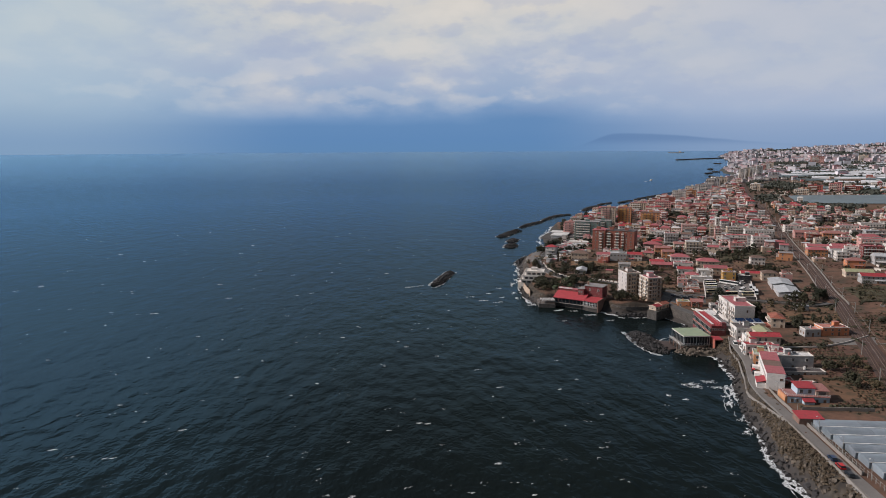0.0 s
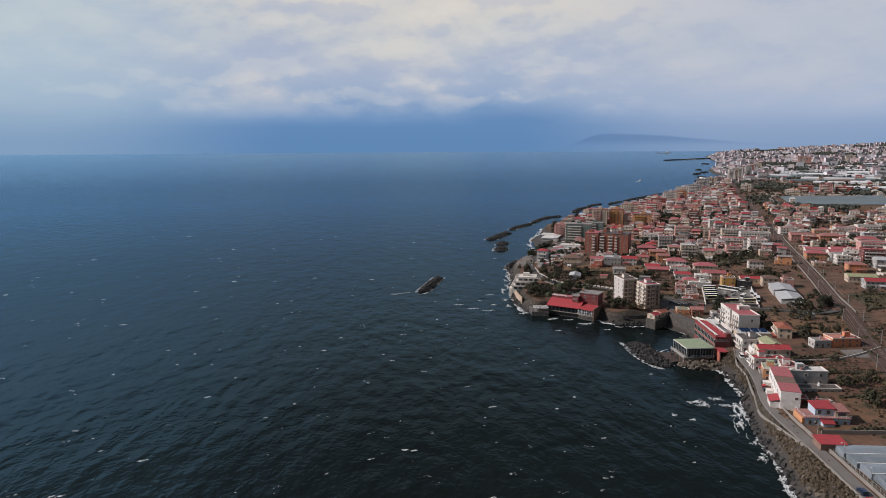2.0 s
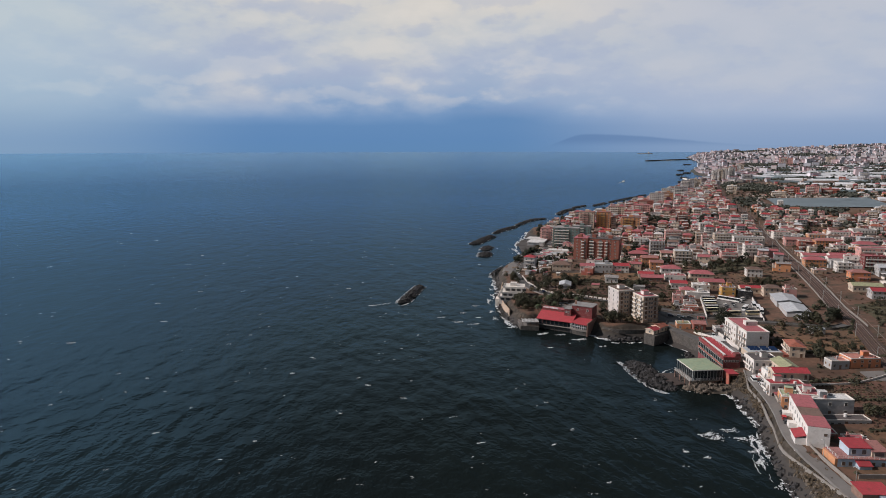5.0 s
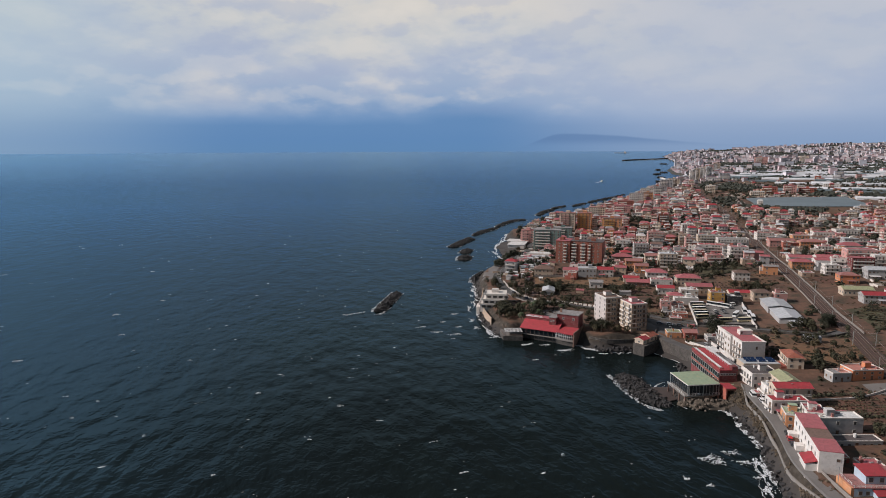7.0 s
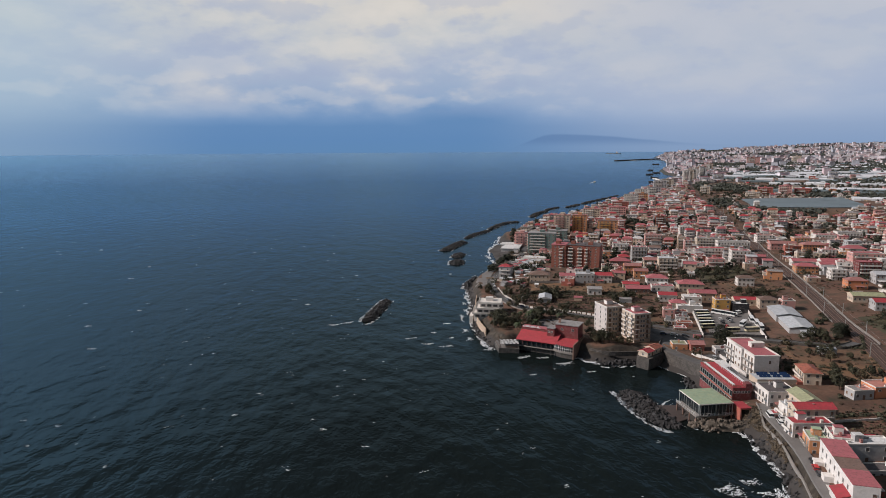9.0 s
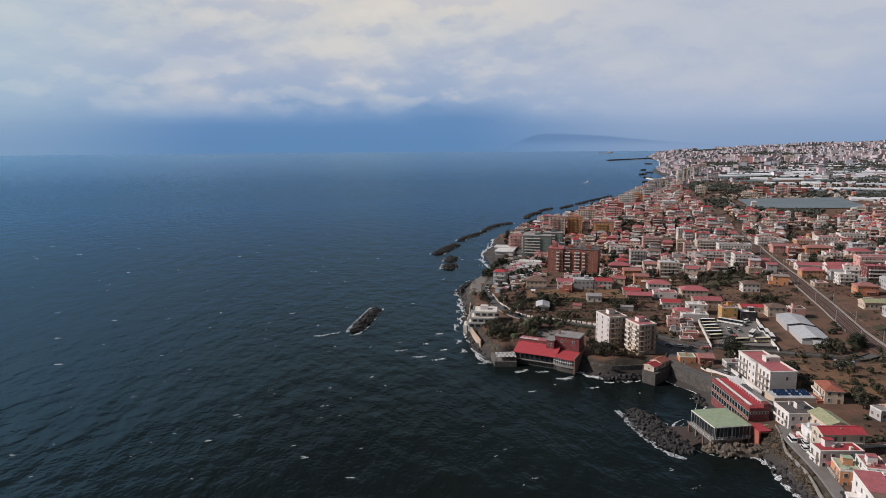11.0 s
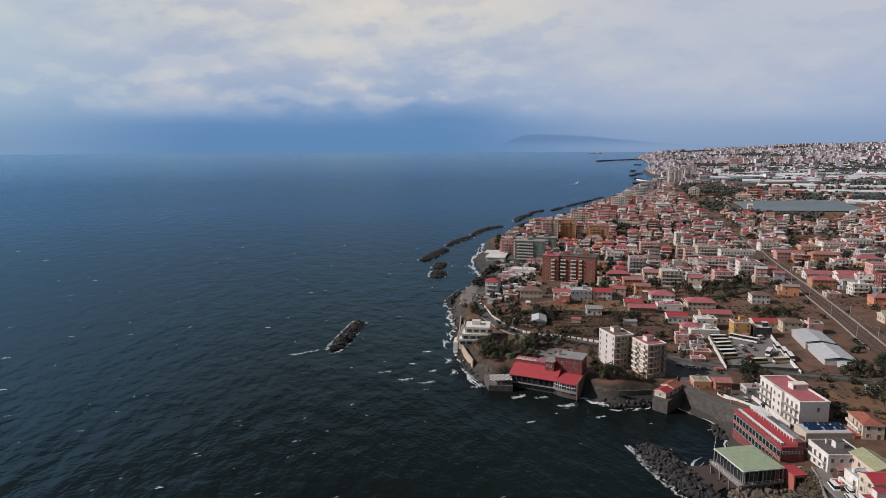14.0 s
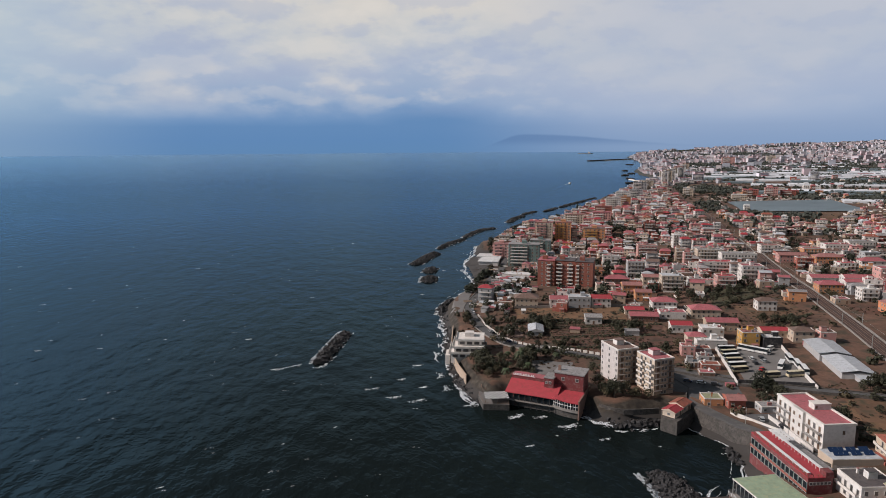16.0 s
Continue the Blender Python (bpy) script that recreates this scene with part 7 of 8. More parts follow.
def shore_rocks():
    rng = random.Random(8)
    f, g = Form(), Form()
    line = resample(SHORE[2:36], 1.2)
    nrm = normals_of(line)
    for p, q in zip(line, nrm):
        for _ in range(7):
            off = -1.8 + 10.4 * rng.random() ** 1.35
            e = p - q * off
            z = gz(*e)
            if 205 < e[0] < 232 and 352 < e[1] < 412 or 186 < e[0] < 208 and 322 < e[1] < 350 and rng.random() < 0.8 or z > 8.2 or not clear_of_roads(e[0], e[1], 1.4) or e[1] > 400 and off > 3.5:
                continue
            boulder(f if off < 2.5 or e[1] > 400 else g, e[0], e[1], z - 0.05, (0.3 + 1.0 * rng.random() ** 2) * (1.15 if off < 2 else 0.8), rng)
    setting("shore_rocks", f, M["rock"], "wet dark boulders along the waterline", "rocks", kind="stuff")
    setting("bank_rocks", g, M["pale_rock"], "grey broken rocks on the bank below the road", "rocks", kind="stuff")


shore_rocks()


# ---- plants ----
def crown_form(radius, height, base, rng, clumps=26, leaves=20, squash=0.8):
    """A crown of many small leaf clumps round limbs, with gaps and an uneven outline."""
    f = Form()
    for _ in range(clumps):
        a, r, t = rng.uniform(0, 6.283), radius * rng.random() ** 0.5, rng.random()
        bulge = math.sin(math.pi * (0.15 + 0.8 * t))
        c = Vector((math.cos(a) * r * bulge, math.sin(a) * r * bulge, base + height * t))
        size = radius * rng.uniform(0.24, 0.46)
        for _ in range(leaves):
            d = Vector((rng.gauss(0, 1), rng.gauss(0, 1), rng.gauss(0, squash))).normalized() * size * rng.uniform(0.5, 1.0)
            p = c + d
            n = (d + Vector((0, 0, 0.4 * size)) + Vector((rng.uniform(-1, 1), rng.uniform(-1, 1), rng.uniform(-1, 1))) * size * 0.5).normalized()
            q = n.to_track_quat("Z", "Y")
            s = rng.uniform(0.18, 0.42) * (0.6 + radius * 0.12)
            tw = rng.uniform(0, 3)
            f.face([p + q @ Vector((math.cos(tw + k * 1.571) * s, math.sin(tw + k * 1.571) * s * 0.7, 0.12 * s * (k % 2))) for k in range(4)])
    return f


def trunk_form(height, r, rng, limbs=5, spread=1.6):
    f = Form()
    f.tube((0, 0, -0.6), (0.1, 0.05, height * 0.55), r, r * 0.7, 7)
    f.tube((0.1, 0.05, height * 0.55), (0, 0.1, height), r * 0.7, r * 0.35, 6)
    for k in range(limbs):
        a = 6.283 * k / limbs + rng.uniform(-0.4, 0.4)
        z = height * rng.uniform(0.5, 0.85)
        f.tube((0.08, 0.05, z), (math.cos(a) * spread, math.sin(a) * spread, z + spread * rng.uniform(0.5, 0.9)), r * 0.45, r * 0.15, 5)
    return f


def tree_kinds():
    rng = random.Random(4)
    kinds = []
    for name, radius, height, stem, key, label, squash in (
            ("tree", 3.0, 4.2, 2.2, "leaf", "round leafy garden tree with a dark green crown", 0.8), ("tree", 2.2, 3.2, 1.6, "leaf_dry", "small dusty green fruit tree", 0.8),
            ("pine_tree", 4.2, 3.4, 6.0, "leaf_dark", "umbrella pine with a broad dark crown", 0.6), ("tree", 4.0, 5.5, 2.4, "leaf_dark", "large dense dark evergreen tree", 0.9),
            ("cypress_tree", 1.2, 8.0, 1.0, "leaf_dark", "slim dark cypress tree", 1.2), ("tree", 2.6, 3.6, 1.8, "leaf", "low bushy green tree", 0.8)):
        ob = thing(name, pose(0, 0, -500), label, "tree", "trees of the town")
        part("trunk", trunk_form(stem + height * 0.4, 0.12 + radius * 0.05, rng, spread=radius * 0.5), M["bark"], ob)
        part("crown", crown_form(radius, height, stem, rng, int(22 + radius * 4), 22, squash), M[key], ob)
        kinds.append(ob)
    palm = thing("palm_tree", pose(0, 0, -500), "tall palm with drooping green fronds", "palm tree", "palms of the restaurant garden")
    f = Form()
    for k in range(6):
        f.tube((0.05 * k, 0, k * 1.1 - 0.5), (0.05 * (k + 1), 0, (k + 1) * 1.1 - 0.5), 0.26, 0.20, 8)
    part("trunk", f, M["bark"], palm)
    f = Form()
    for k in range(22):
        a, lift = 6.283 * k / 22 + rng.uniform(-0.1, 0.1), rng.uniform(-0.2, 0.8)
        last = Vector((0.3, 0, 6.1))
        for j in range(1, 6):
            r, z = 0.7 * j, 6.1 + lift * j * 0.55 - 0.13 * j * j
            p = Vector((0.3 + math.cos(a) * r, math.sin(a) * r, z))
            side = Vector((-math.sin(a), math.cos(a), 0)) * (0.42 if j < 4 else 0.22)
            f.face([last - side, p - side, p, last])
            f.face([last, p, p + side - Vector((0, 0, 0.15)), last + side - Vector((0, 0, 0.15))])
            last = p
    part("frond_crown", f, M["palm"], palm)
    kinds.append(palm)
    return kinds


TREES = tree_kinds()


def plant(kind, x, y, scale, rng):
    z = gz(x, y)
    ob = copy_thing(TREES[kind], pose(x, y, z, 0, 0, rng.uniform(0, 360)))
    ob.scale = (scale, scale, scale * rng.uniform(0.85, 1.15))
    return ob


def make_trees():
    rng = random.Random(9)
    for x, y in ((161, 478), (166, 490), (172, 485), (176, 494), (169, 472), (182, 488), (157, 470), (188, 480)):
        plant(6, x + rng.uniform(-2, 2), y + rng.uniform(-2, 2), rng.uniform(0.7, 1.05), rng)
    groups = (((166, 484), 20, 26, (0, 5, 1, 5)), ((198, 500), 16, 8, (0, 5, 1)), ((186, 530), 14, 10, (5, 1, 0)), ((261, 414), 5, 7, (3, 3, 0)), ((258, 402), 8, 6, (0, 5)), ((260, 374), 5, 8, (0, 5, 3)), ((276, 352), 12, 6, (5, 1)), ((288, 342), 10, 5, (5, 1)),
              ((330, 400), 9, 12, (3, 0)), ((262, 340), 7, 6, (0, 5)), ((200, 458), 7, 7, (0, 5)), ((193, 434), 6, 10, (0, 5, 1)), ((149, 478), 8, 14, (5, 0, 1)), ((151, 493), 7, 10, (5, 0)), ((226, 447), 6, 6, (0, 5)), ((203, 428), 7, 8, (5, 1)), ((225, 478), 16, 12, (5, 1, 0)), ((250, 512), 16, 10, (5, 1)), ((288, 372), 14, 7, (5, 1)), ((304, 396), 8, 6, (5, 0)), ((312, 402), 9, 9, (5, 1)), ((214, 424), 4, 3, (5, 1)), ((232, 250), 9, 4, (1, 5)), ((245, 236), 6, 5, (3, 0)), ((252, 268), 12, 8, (1, 5)),
              ((300, 312), 14, 10, (1, 5)), ((150, 548), 8, 7, (5, 1)), ((168, 575), 10, 8, (1, 5)), ((200, 600), 16, 12, (5, 0, 1)), ((225, 640), 18, 14, (0, 3)), ((330, 700), 26, 16, (3, 0, 2)), ((420, 800), 26, 18, (3, 2)), ((472, 896), 22, 22, (3, 0, 2)), ((436, 862), 14, 12, (3, 0)), ((602, 664), 34, 22, (3, 0, 2)), ((450, 740), 24, 14, (3, 0)), ((245, 480), 16, 8, (1, 5)),
              ((345, 500), 18, 12, (1, 5, 0)), ((370, 560), 20, 14, (5, 0)), ((330, 560), 16, 10, (0, 5)), ((420, 540), 12, 8, (1, 0)), ((480, 590), 30, 14, (3, 0)), ((540, 640), 30, 14, (3, 2)), ((212, 551), 12, 9, (1, 5)), ((215, 690), 7, 12, (0, 5)), ((238, 738), 8, 12, (0, 5)), ((198, 653), 6, 9, (5, 0)), ((186, 560), 8, 9, (5, 1)), ((182, 540), 6, 6, (5, 1)), ((205, 545), 9, 8, (0, 5)), ((400, 420), 20, 10, (3, 0)), ((235, 270), 10, 6, (1, 5)))
    behind = []
    for (cx, cy), spread, count, kinds in groups:
        for _ in range(count):
            x, y = cx + rng.gauss(0, spread * 0.5), cy + rng.gauss(0, spread * 0.5)
            if taken(x, y, 0.6) or not clear_of_roads(x, y, 1) or inland_of(x, y) < 7:
                continue
            if cy > 620:
                behind.append((x, y))
            else:
                plant(rng.choice(kinds), x, y, rng.uniform(0.6, 1.15), rng)
    # trees between the houses, joined
    f = Form()
    tries = 0
    while len(behind) < 1420 and tries < 15000:
        tries += 1
        u, v = rng.uniform(60, 1150), rng.uniform(-400, 520)
        x, y = START + ALONG * u + INLAND * v
        if inland_of(x, y) < 16 or (x - 855) ** 2 + (y - 1020) ** 2 < 14000 or taken(x, y, -2.2) or not clear_of_roads(x, y, 1.0) or any((x - a) ** 2 + (y - b) ** 2 < (c * 0.8) ** 2 for a, b, c in FIELDS):
            continue
        behind.append((x, y))
    for x, y in behind:
        r, z = rng.uniform(1.8, 3.8), gz(x, y)
        for c in range(9):
            a = rng.uniform(0, 6.283)
            k = Vector((x + math.cos(a) * r * 0.6, y + math.sin(a) * r * 0.6, z + r * rng.uniform(0.7, 2.0)))
            for _ in range(9):
                d = Vector((rng.gauss(0, 1), rng.gauss(0, 1), rng.gauss(0, 0.8))).normalized()
                q = (d + Vector((0, 0, 0.6))).normalized().to_track_quat("Z", "Y")
                p, e = k + d * r * 0.42, rng.uniform(0.35, 0.6) * (0.5 + r * 0.28)
                f.face([p + q @ Vector((sx * e, sy * e * 0.7, 0)) for sx, sy in ((-1, -1), (1, -1), (1, 1), (-1, 1))])
    setting("town_trees", f, M["leaf_dark"], "dark trees crowded between the houses", "trees", kind="stuff")
    # gardens between the houses, joined
    f, g = Form(), Form()
    tries = 0
    count = 0
    while count < 2600 and tries < 20000:
        tries += 1
        u, v = rng.uniform(-220, 1250), rng.uniform(-420, 560)
        x, y = START + ALONG * u + INLAND * v
        s = inland_of(x, y)
        if s < 12 or (x - 855) ** 2 + (y - 1020) ** 2 < 12100 or taken(x, y, 1.2) or not clear_of_roads(x, y, 0.5) or (x - 290) ** 2 + (y - 440) ** 2 < 900:
            continue
        if any((x - a) ** 2 + (y - b) ** 2 < (c * 0.7) ** 2 for a, b, c in FIELDS) and rng.random() < 0.75:
            continue
        count += 1
        r = rng.uniform(1.0, 2.8)
        z = gz(x, y)
        form = f if rng.random() < 0.6 else g
        for c in range(7):
            a = rng.uniform(0, 6.283)
            cx, cy, cz = x + math.cos(a) * r * 0.6, y + math.sin(a) * r * 0.6, z + rng.uniform(0.3, 1.5) * r * 0.8
            for _ in range(9):
                d = Vector((rng.gauss(0, 1), rng.gauss(0, 1), rng.gauss(0, 0.8))).normalized()
                p = Vector((cx, cy, cz)) + d * r * 0.45
                q = (d + Vector((0, 0, 0.6))).normalized().to_track_quat("Z", "Y")
                e = rng.uniform(0.3, 0.55) * (0.5 + r * 0.3)
                form.face([p + q @ Vector((sx * e, sy * e * 0.7, 0)) for sx, sy in ((-1, -1), (1, -1), (1, 1), (-1, 1))])
    setting("garden_shrubs", f, M["leaf"], "green shrubs and small trees in the gardens", "shrubs", kind="stuff")
    setting("dry_shrubs", g, M["leaf_dry"], "dusty dry shrubs between the houses", "shrubs", kind="stuff")
    # dry scrub over the fields, in drifts
    f, g = Form(), Form()
    for cx, cy, cr in FIELDS:
        if cx > 700:
            continue
        for _ in range(int(cr * cr * 0.34)):
            a, r = rng.uniform(0, 6.283), cr * 1.15 * rng.random() ** 0.5
            x, y = cx + math.cos(a) * r, cy + math.sin(a) * r
            drift = noise.noise(Vector((x * 0.045, y * 0.09, 3.0)))
            if drift < rng.uniform(-0.3, 0.3) or inland_of(x, y) < 12 or taken(x, y, 0.4) or not clear_of_roads(x, y, 0.6) or (x - 290) ** 2 + (y - 442) ** 2 < 1000:
                continue
            z, r = gz(x, y), rng.uniform(0.4, 1.3)
            form = f if rng.random() < 0.3 else g
            for _ in range(12):
                d = Vector((rng.gauss(0, 1), rng.gauss(0, 1), abs(rng.gauss(0, 0.7)))).normalized()
                q = (d + Vector((0, 0, 0.5))).normalized().to_track_quat("Z", "Y")
                pt = Vector((x, y, z)) + d * r * rng.uniform(0.5, 1.0)
                e = rng.uniform(0.22, 0.45)
                form.face([pt + q @ Vector((sx * e, sy * e * 0.7, 0)) for sx, sy in ((-1, -1), (1, -1), (1, 1), (-1, 1))])
    setting("field_scrub", f, M["leaf"], "dark green scrub in drifts over the fields", "scrub", kind="stuff")
    setting("dead_scrub", g, M["scrub"], "brown withered scrub over the fields", "scrub", kind="stuff")
    # scrub on the bank below the coast road
    f = Form()
    for _ in range(3600):
        k = rng.randrange(2, 15)
        p = SHORE[k] + (SHORE[k + 1] - SHORE[k]) * rng.random()
        x, y = p[0] + rng.uniform(3, 10), p[1] + rng.uniform(-3, 3)
        z = gz(x, y)
        if z < 3.0 + 2.2 * noise.noise(Vector((x * 0.15, y * 0.15, 8.0))) or not clear_of_roads(x, y, 0.8) or taken(x, y, 1):
            continue
        r = 0.25 + 0.8 * rng.random() ** 2
        for _ in range(12):
            d = Vector((rng.gauss(0, 1), rng.gauss(0, 1), abs(rng.gauss(0, 0.7)))).normalized()
            q = (d + Vector((0, 0, 0.5))).normalized().to_track_quat("Z", "Y")
            pt = Vector((x, y, z)) + d * r
            e = rng.uniform(0.2, 0.4)
            f.face([pt + q @ Vector((sx * e, sy * e * 0.7, 0)) for sx, sy in ((-1, -1), (1, -1), (1, 1), (-1, 1))])
    setting("bank_scrub", f, M["bank_scrub"], "dry brownish green scrub on the sea bank", "scrub", kind="stuff")
    # woods of the plain, far off
    f = Form()
    for _ in range(5200):
        a, r = rng.uniform(22, 58), 950 + 2000 * rng.random() ** 0.9
        x, y = polar(a, r)
        s = inland_of(x, y)
        if s < 40 or (x - 855) ** 2 + (y - 1020) ** 2 < 16000 or taken(x, y, 6):
            continue
        v = (np.array((x, y)) - START) @ INLAND
        if not clear_of_roads(x, y, 9) or abs(v) < 90 and r < 1500 and rng.random() < 0.5:
            continue
        row = 2330 < r < 2640
        if not row and noise.noise(Vector((x * 0.004, y * 0.008, 2))) < -0.02 + 0.2 * (1880 < r < 2280 and a > 35):
            continue
        z, e = gz(x, y), rng.uniform(4, 11) * (1 if r < 2000 else 1.3)
        for _ in range(9):
            c = Vector((x + rng.gauss(0, e), y + rng.gauss(0, e * 0.6), z + rng.uniform(0.5, 5)))
            boulder(f, c.x, c.y, c.z, rng.uniform(1.6, 3.6), rng)
    for _ in range(3600):
        a, r = rng.uniform(24, 58), 2700 + 2200 * rng.random()
        x, y = polar(a, r)
        if inland_of(x, y) < 30 or noise.noise(Vector((x * 0.0045, y * 0.0022, 5.0))) < 0.12 and rng.random() < 0.7:
            continue
        z = gz(x, y)
        for _ in range(6):
            boulder(f, x + rng.gauss(0, 14), y + rng.gauss(0, 9), z + rng.uniform(0, 3), rng.uniform(2.5, 5), rng)
    setting("distant_woods", f, M["grove"], "dark groves of trees across the plain", "woods", kind="stuff")


make_trees()
for ob in list(TREES):
    for o in (*ob.children_recursive, ob):
        bpy.data.objects.remove(o)

# ---- vehicles ----
def vehicle(name, length, width, height, paint, label, category, bonnet=0.28, group="parked cars"):
    """A car, van or bus: shaped body, glazed cabin, four wheels and lamps."""
    ob = thing(name, pose(0, 0, -500), label, category, group)
    a, b = length / 2, width / 2
    f = Form()
    sill, waist = 0.35, height * (0.58 if bonnet else 0.5)
    f.solid([(-a, -b * 0.9, sill), (a, -b * 0.86, sill), (a, b * 0.86, sill), (-a, b * 0.9, sill)], [(-a * 0.98, -b, waist), (a * 0.97, -b * 0.95, waist * (0.93 if bonnet else 1)), (a * 0.97, b * 0.95, waist * (0.93 if bonnet else 1)), (-a * 0.98, b, waist)])
    part("body", f, M["paint_" + paint], ob)
    front = a - length * bonnet
    f = Form()
    f.solid([(-a * 0.94, -b * 0.95, waist), (front + 0.3, -b * 0.95, waist), (front + 0.3, b * 0.95, waist), (-a * 0.94, b * 0.95, waist)],
            [(-a * 0.84, -b * 0.82, height - 0.08), (front - (0.35 if bonnet else 0), -b * 0.82, height - 0.08), (front - (0.35 if bonnet else 0), b * 0.82, height - 0.08), (-a * 0.84, b * 0.82, height - 0.08)])
    part("cabin", f, M["glass"], ob, "dark glazed cabin")
    f = Form()
    f.box(-a * (0.85 if bonnet else 0.97), front - (0.3 if bonnet else 0.1), -b * (0.84 if bonnet else 0.97), b * (0.84 if bonnet else 0.97), height - 0.08, height + 0.03)
    part("roof", f, M["paint_" + paint], ob)
    for sx in (-0.62, 0.62):
        for sy in (-1, 1):
            w = Form()
            w.tube((a * sx, sy * (b - 0.2), 0.32), (a * sx, sy * (b + 0.01), 0.32), 0.32, 0.32, 10)
            part("wheel", w, M["tyre"], ob)
    for sy in (-0.6, 0.6):
        w = Form()
        w.box(a - 0.06, a + 0.01, sy * b - 0.15, sy * b + 0.15, waist * 0.7, waist * 0.86)
        part("headlight", w, M["frame"], ob)
    return ob


CARS = {k: vehicle("car", 4.2, 1.75, 1.45, k, f"parked {v} hatchback car", "car") for k, v in (("red", "red"), ("blue", "dark blue"), ("white", "white"), ("silver", "silver"), ("dark", "black"))}
CARS["van"] = vehicle("van", 5.2, 2.0, 2.3, "white", "white delivery van parked at the roadside", "van", 0.14)
CARS["bus"] = vehicle("bus", 8.2, 2.4, 2.9, "yellow", "cream coloured bus parked in the yard", "bus", 0.0, "buses in the yard")
CARS["coach"] = vehicle("bus", 9.0, 2.4, 3.0, "white", "white coach parked in the yard", "bus", 0.0, "buses in the yard")


def park(kind, x, y, rot, lift=0.27):
    copy_thing(CARS[kind], pose(x, y, gz(x, y) + lift, 0, 0, rot))


for kind, x, y, rot in (("blue", 169.6, 188.0, 78), ("red", 168.3, 182.4, 78), ("dark", 167.2, 177.0, 78), ("van", 213.0, 318.5, 68), ("white", 211.5, 311.0, 68), ("silver", 208.6, 303.5, 65),
                        ("white", 214.8, 314.2, 66), ("silver", 213.2, 309.5, 66), ("dark", 212.0, 305.4, 66), ("dark", 199.5, 281.0, 61), ("red", 197.0, 276.8, 61), ("dark", 195.0, 272.9, 61), ("dark", 184.0, 251.6, 72)):
    park(kind, x, y, rot, 0.58)
for kind, x, y, rot in (("white", 229.0, 372.0, 96), ("dark", 228.2, 384.0, 98), ("silver", 230.6, 362.0, 102), ("blue", 236.0, 436.0, -35), ("white", 240.5, 432.0, -35), ("dark", 245.5, 428.5, -35), ("silver", 236.5, 388.5, 60), ("dark", 238.5, 380.0, 60), ("white", 225.0, 400.0, 100)):
    park(kind, x, y, rot, 0.55)
for i in range(6):
    park("bus" if i % 2 else "coach", 282.5 - i * 2.9, 467.5 - i * 5.6, -14 + 5 * (i % 3), 0.2)
for kind, x, y, rot in (("coach", 293, 464.5, -60), ("coach", 296.5, 459, -60), ("bus", 277, 428.5, -8), ("bus", 288, 425.5, -8), ("coach", 291.5, 438, 40), ("coach", 302, 444, 60), ("coach", 299.5, 436, 60), ("coach", 296.5, 428.5, 60),
                        ("van", 305.5, 461, 20), ("white", 300.5, 456, 30), ("silver", 289, 447, 80), ("dark", 283, 446, 70), ("white", 286, 452.5, 70), ("dark", 291.5, 452, 70), ("red", 280, 438, 30), ("silver", 299, 466, 10)):
    park(kind, x, y, rot, 0.2)
for i in range(26):
    rng = random.Random(100 + i)
    k = rng.randrange(4, len(NORTH_ROAD) - 3)
    a, b = np.array(NORTH_ROAD[k], float), np.array(NORTH_ROAD[k + 1], float)
    p, d = a + (b - a) * rng.random(), (b - a) / np.hypot(*(b - a))
    if i % 3 == 0:
        park(rng.choice(("white", "silver", "dark", "blue")), p[0] + d[1] * 1.7, p[1] - d[0] * 1.7, math.degrees(math.atan2(d[1], d[0])))
for ob in CARS.values():
    for o in (*ob.children_recursive, ob):
        bpy.data.objects.remove(o)


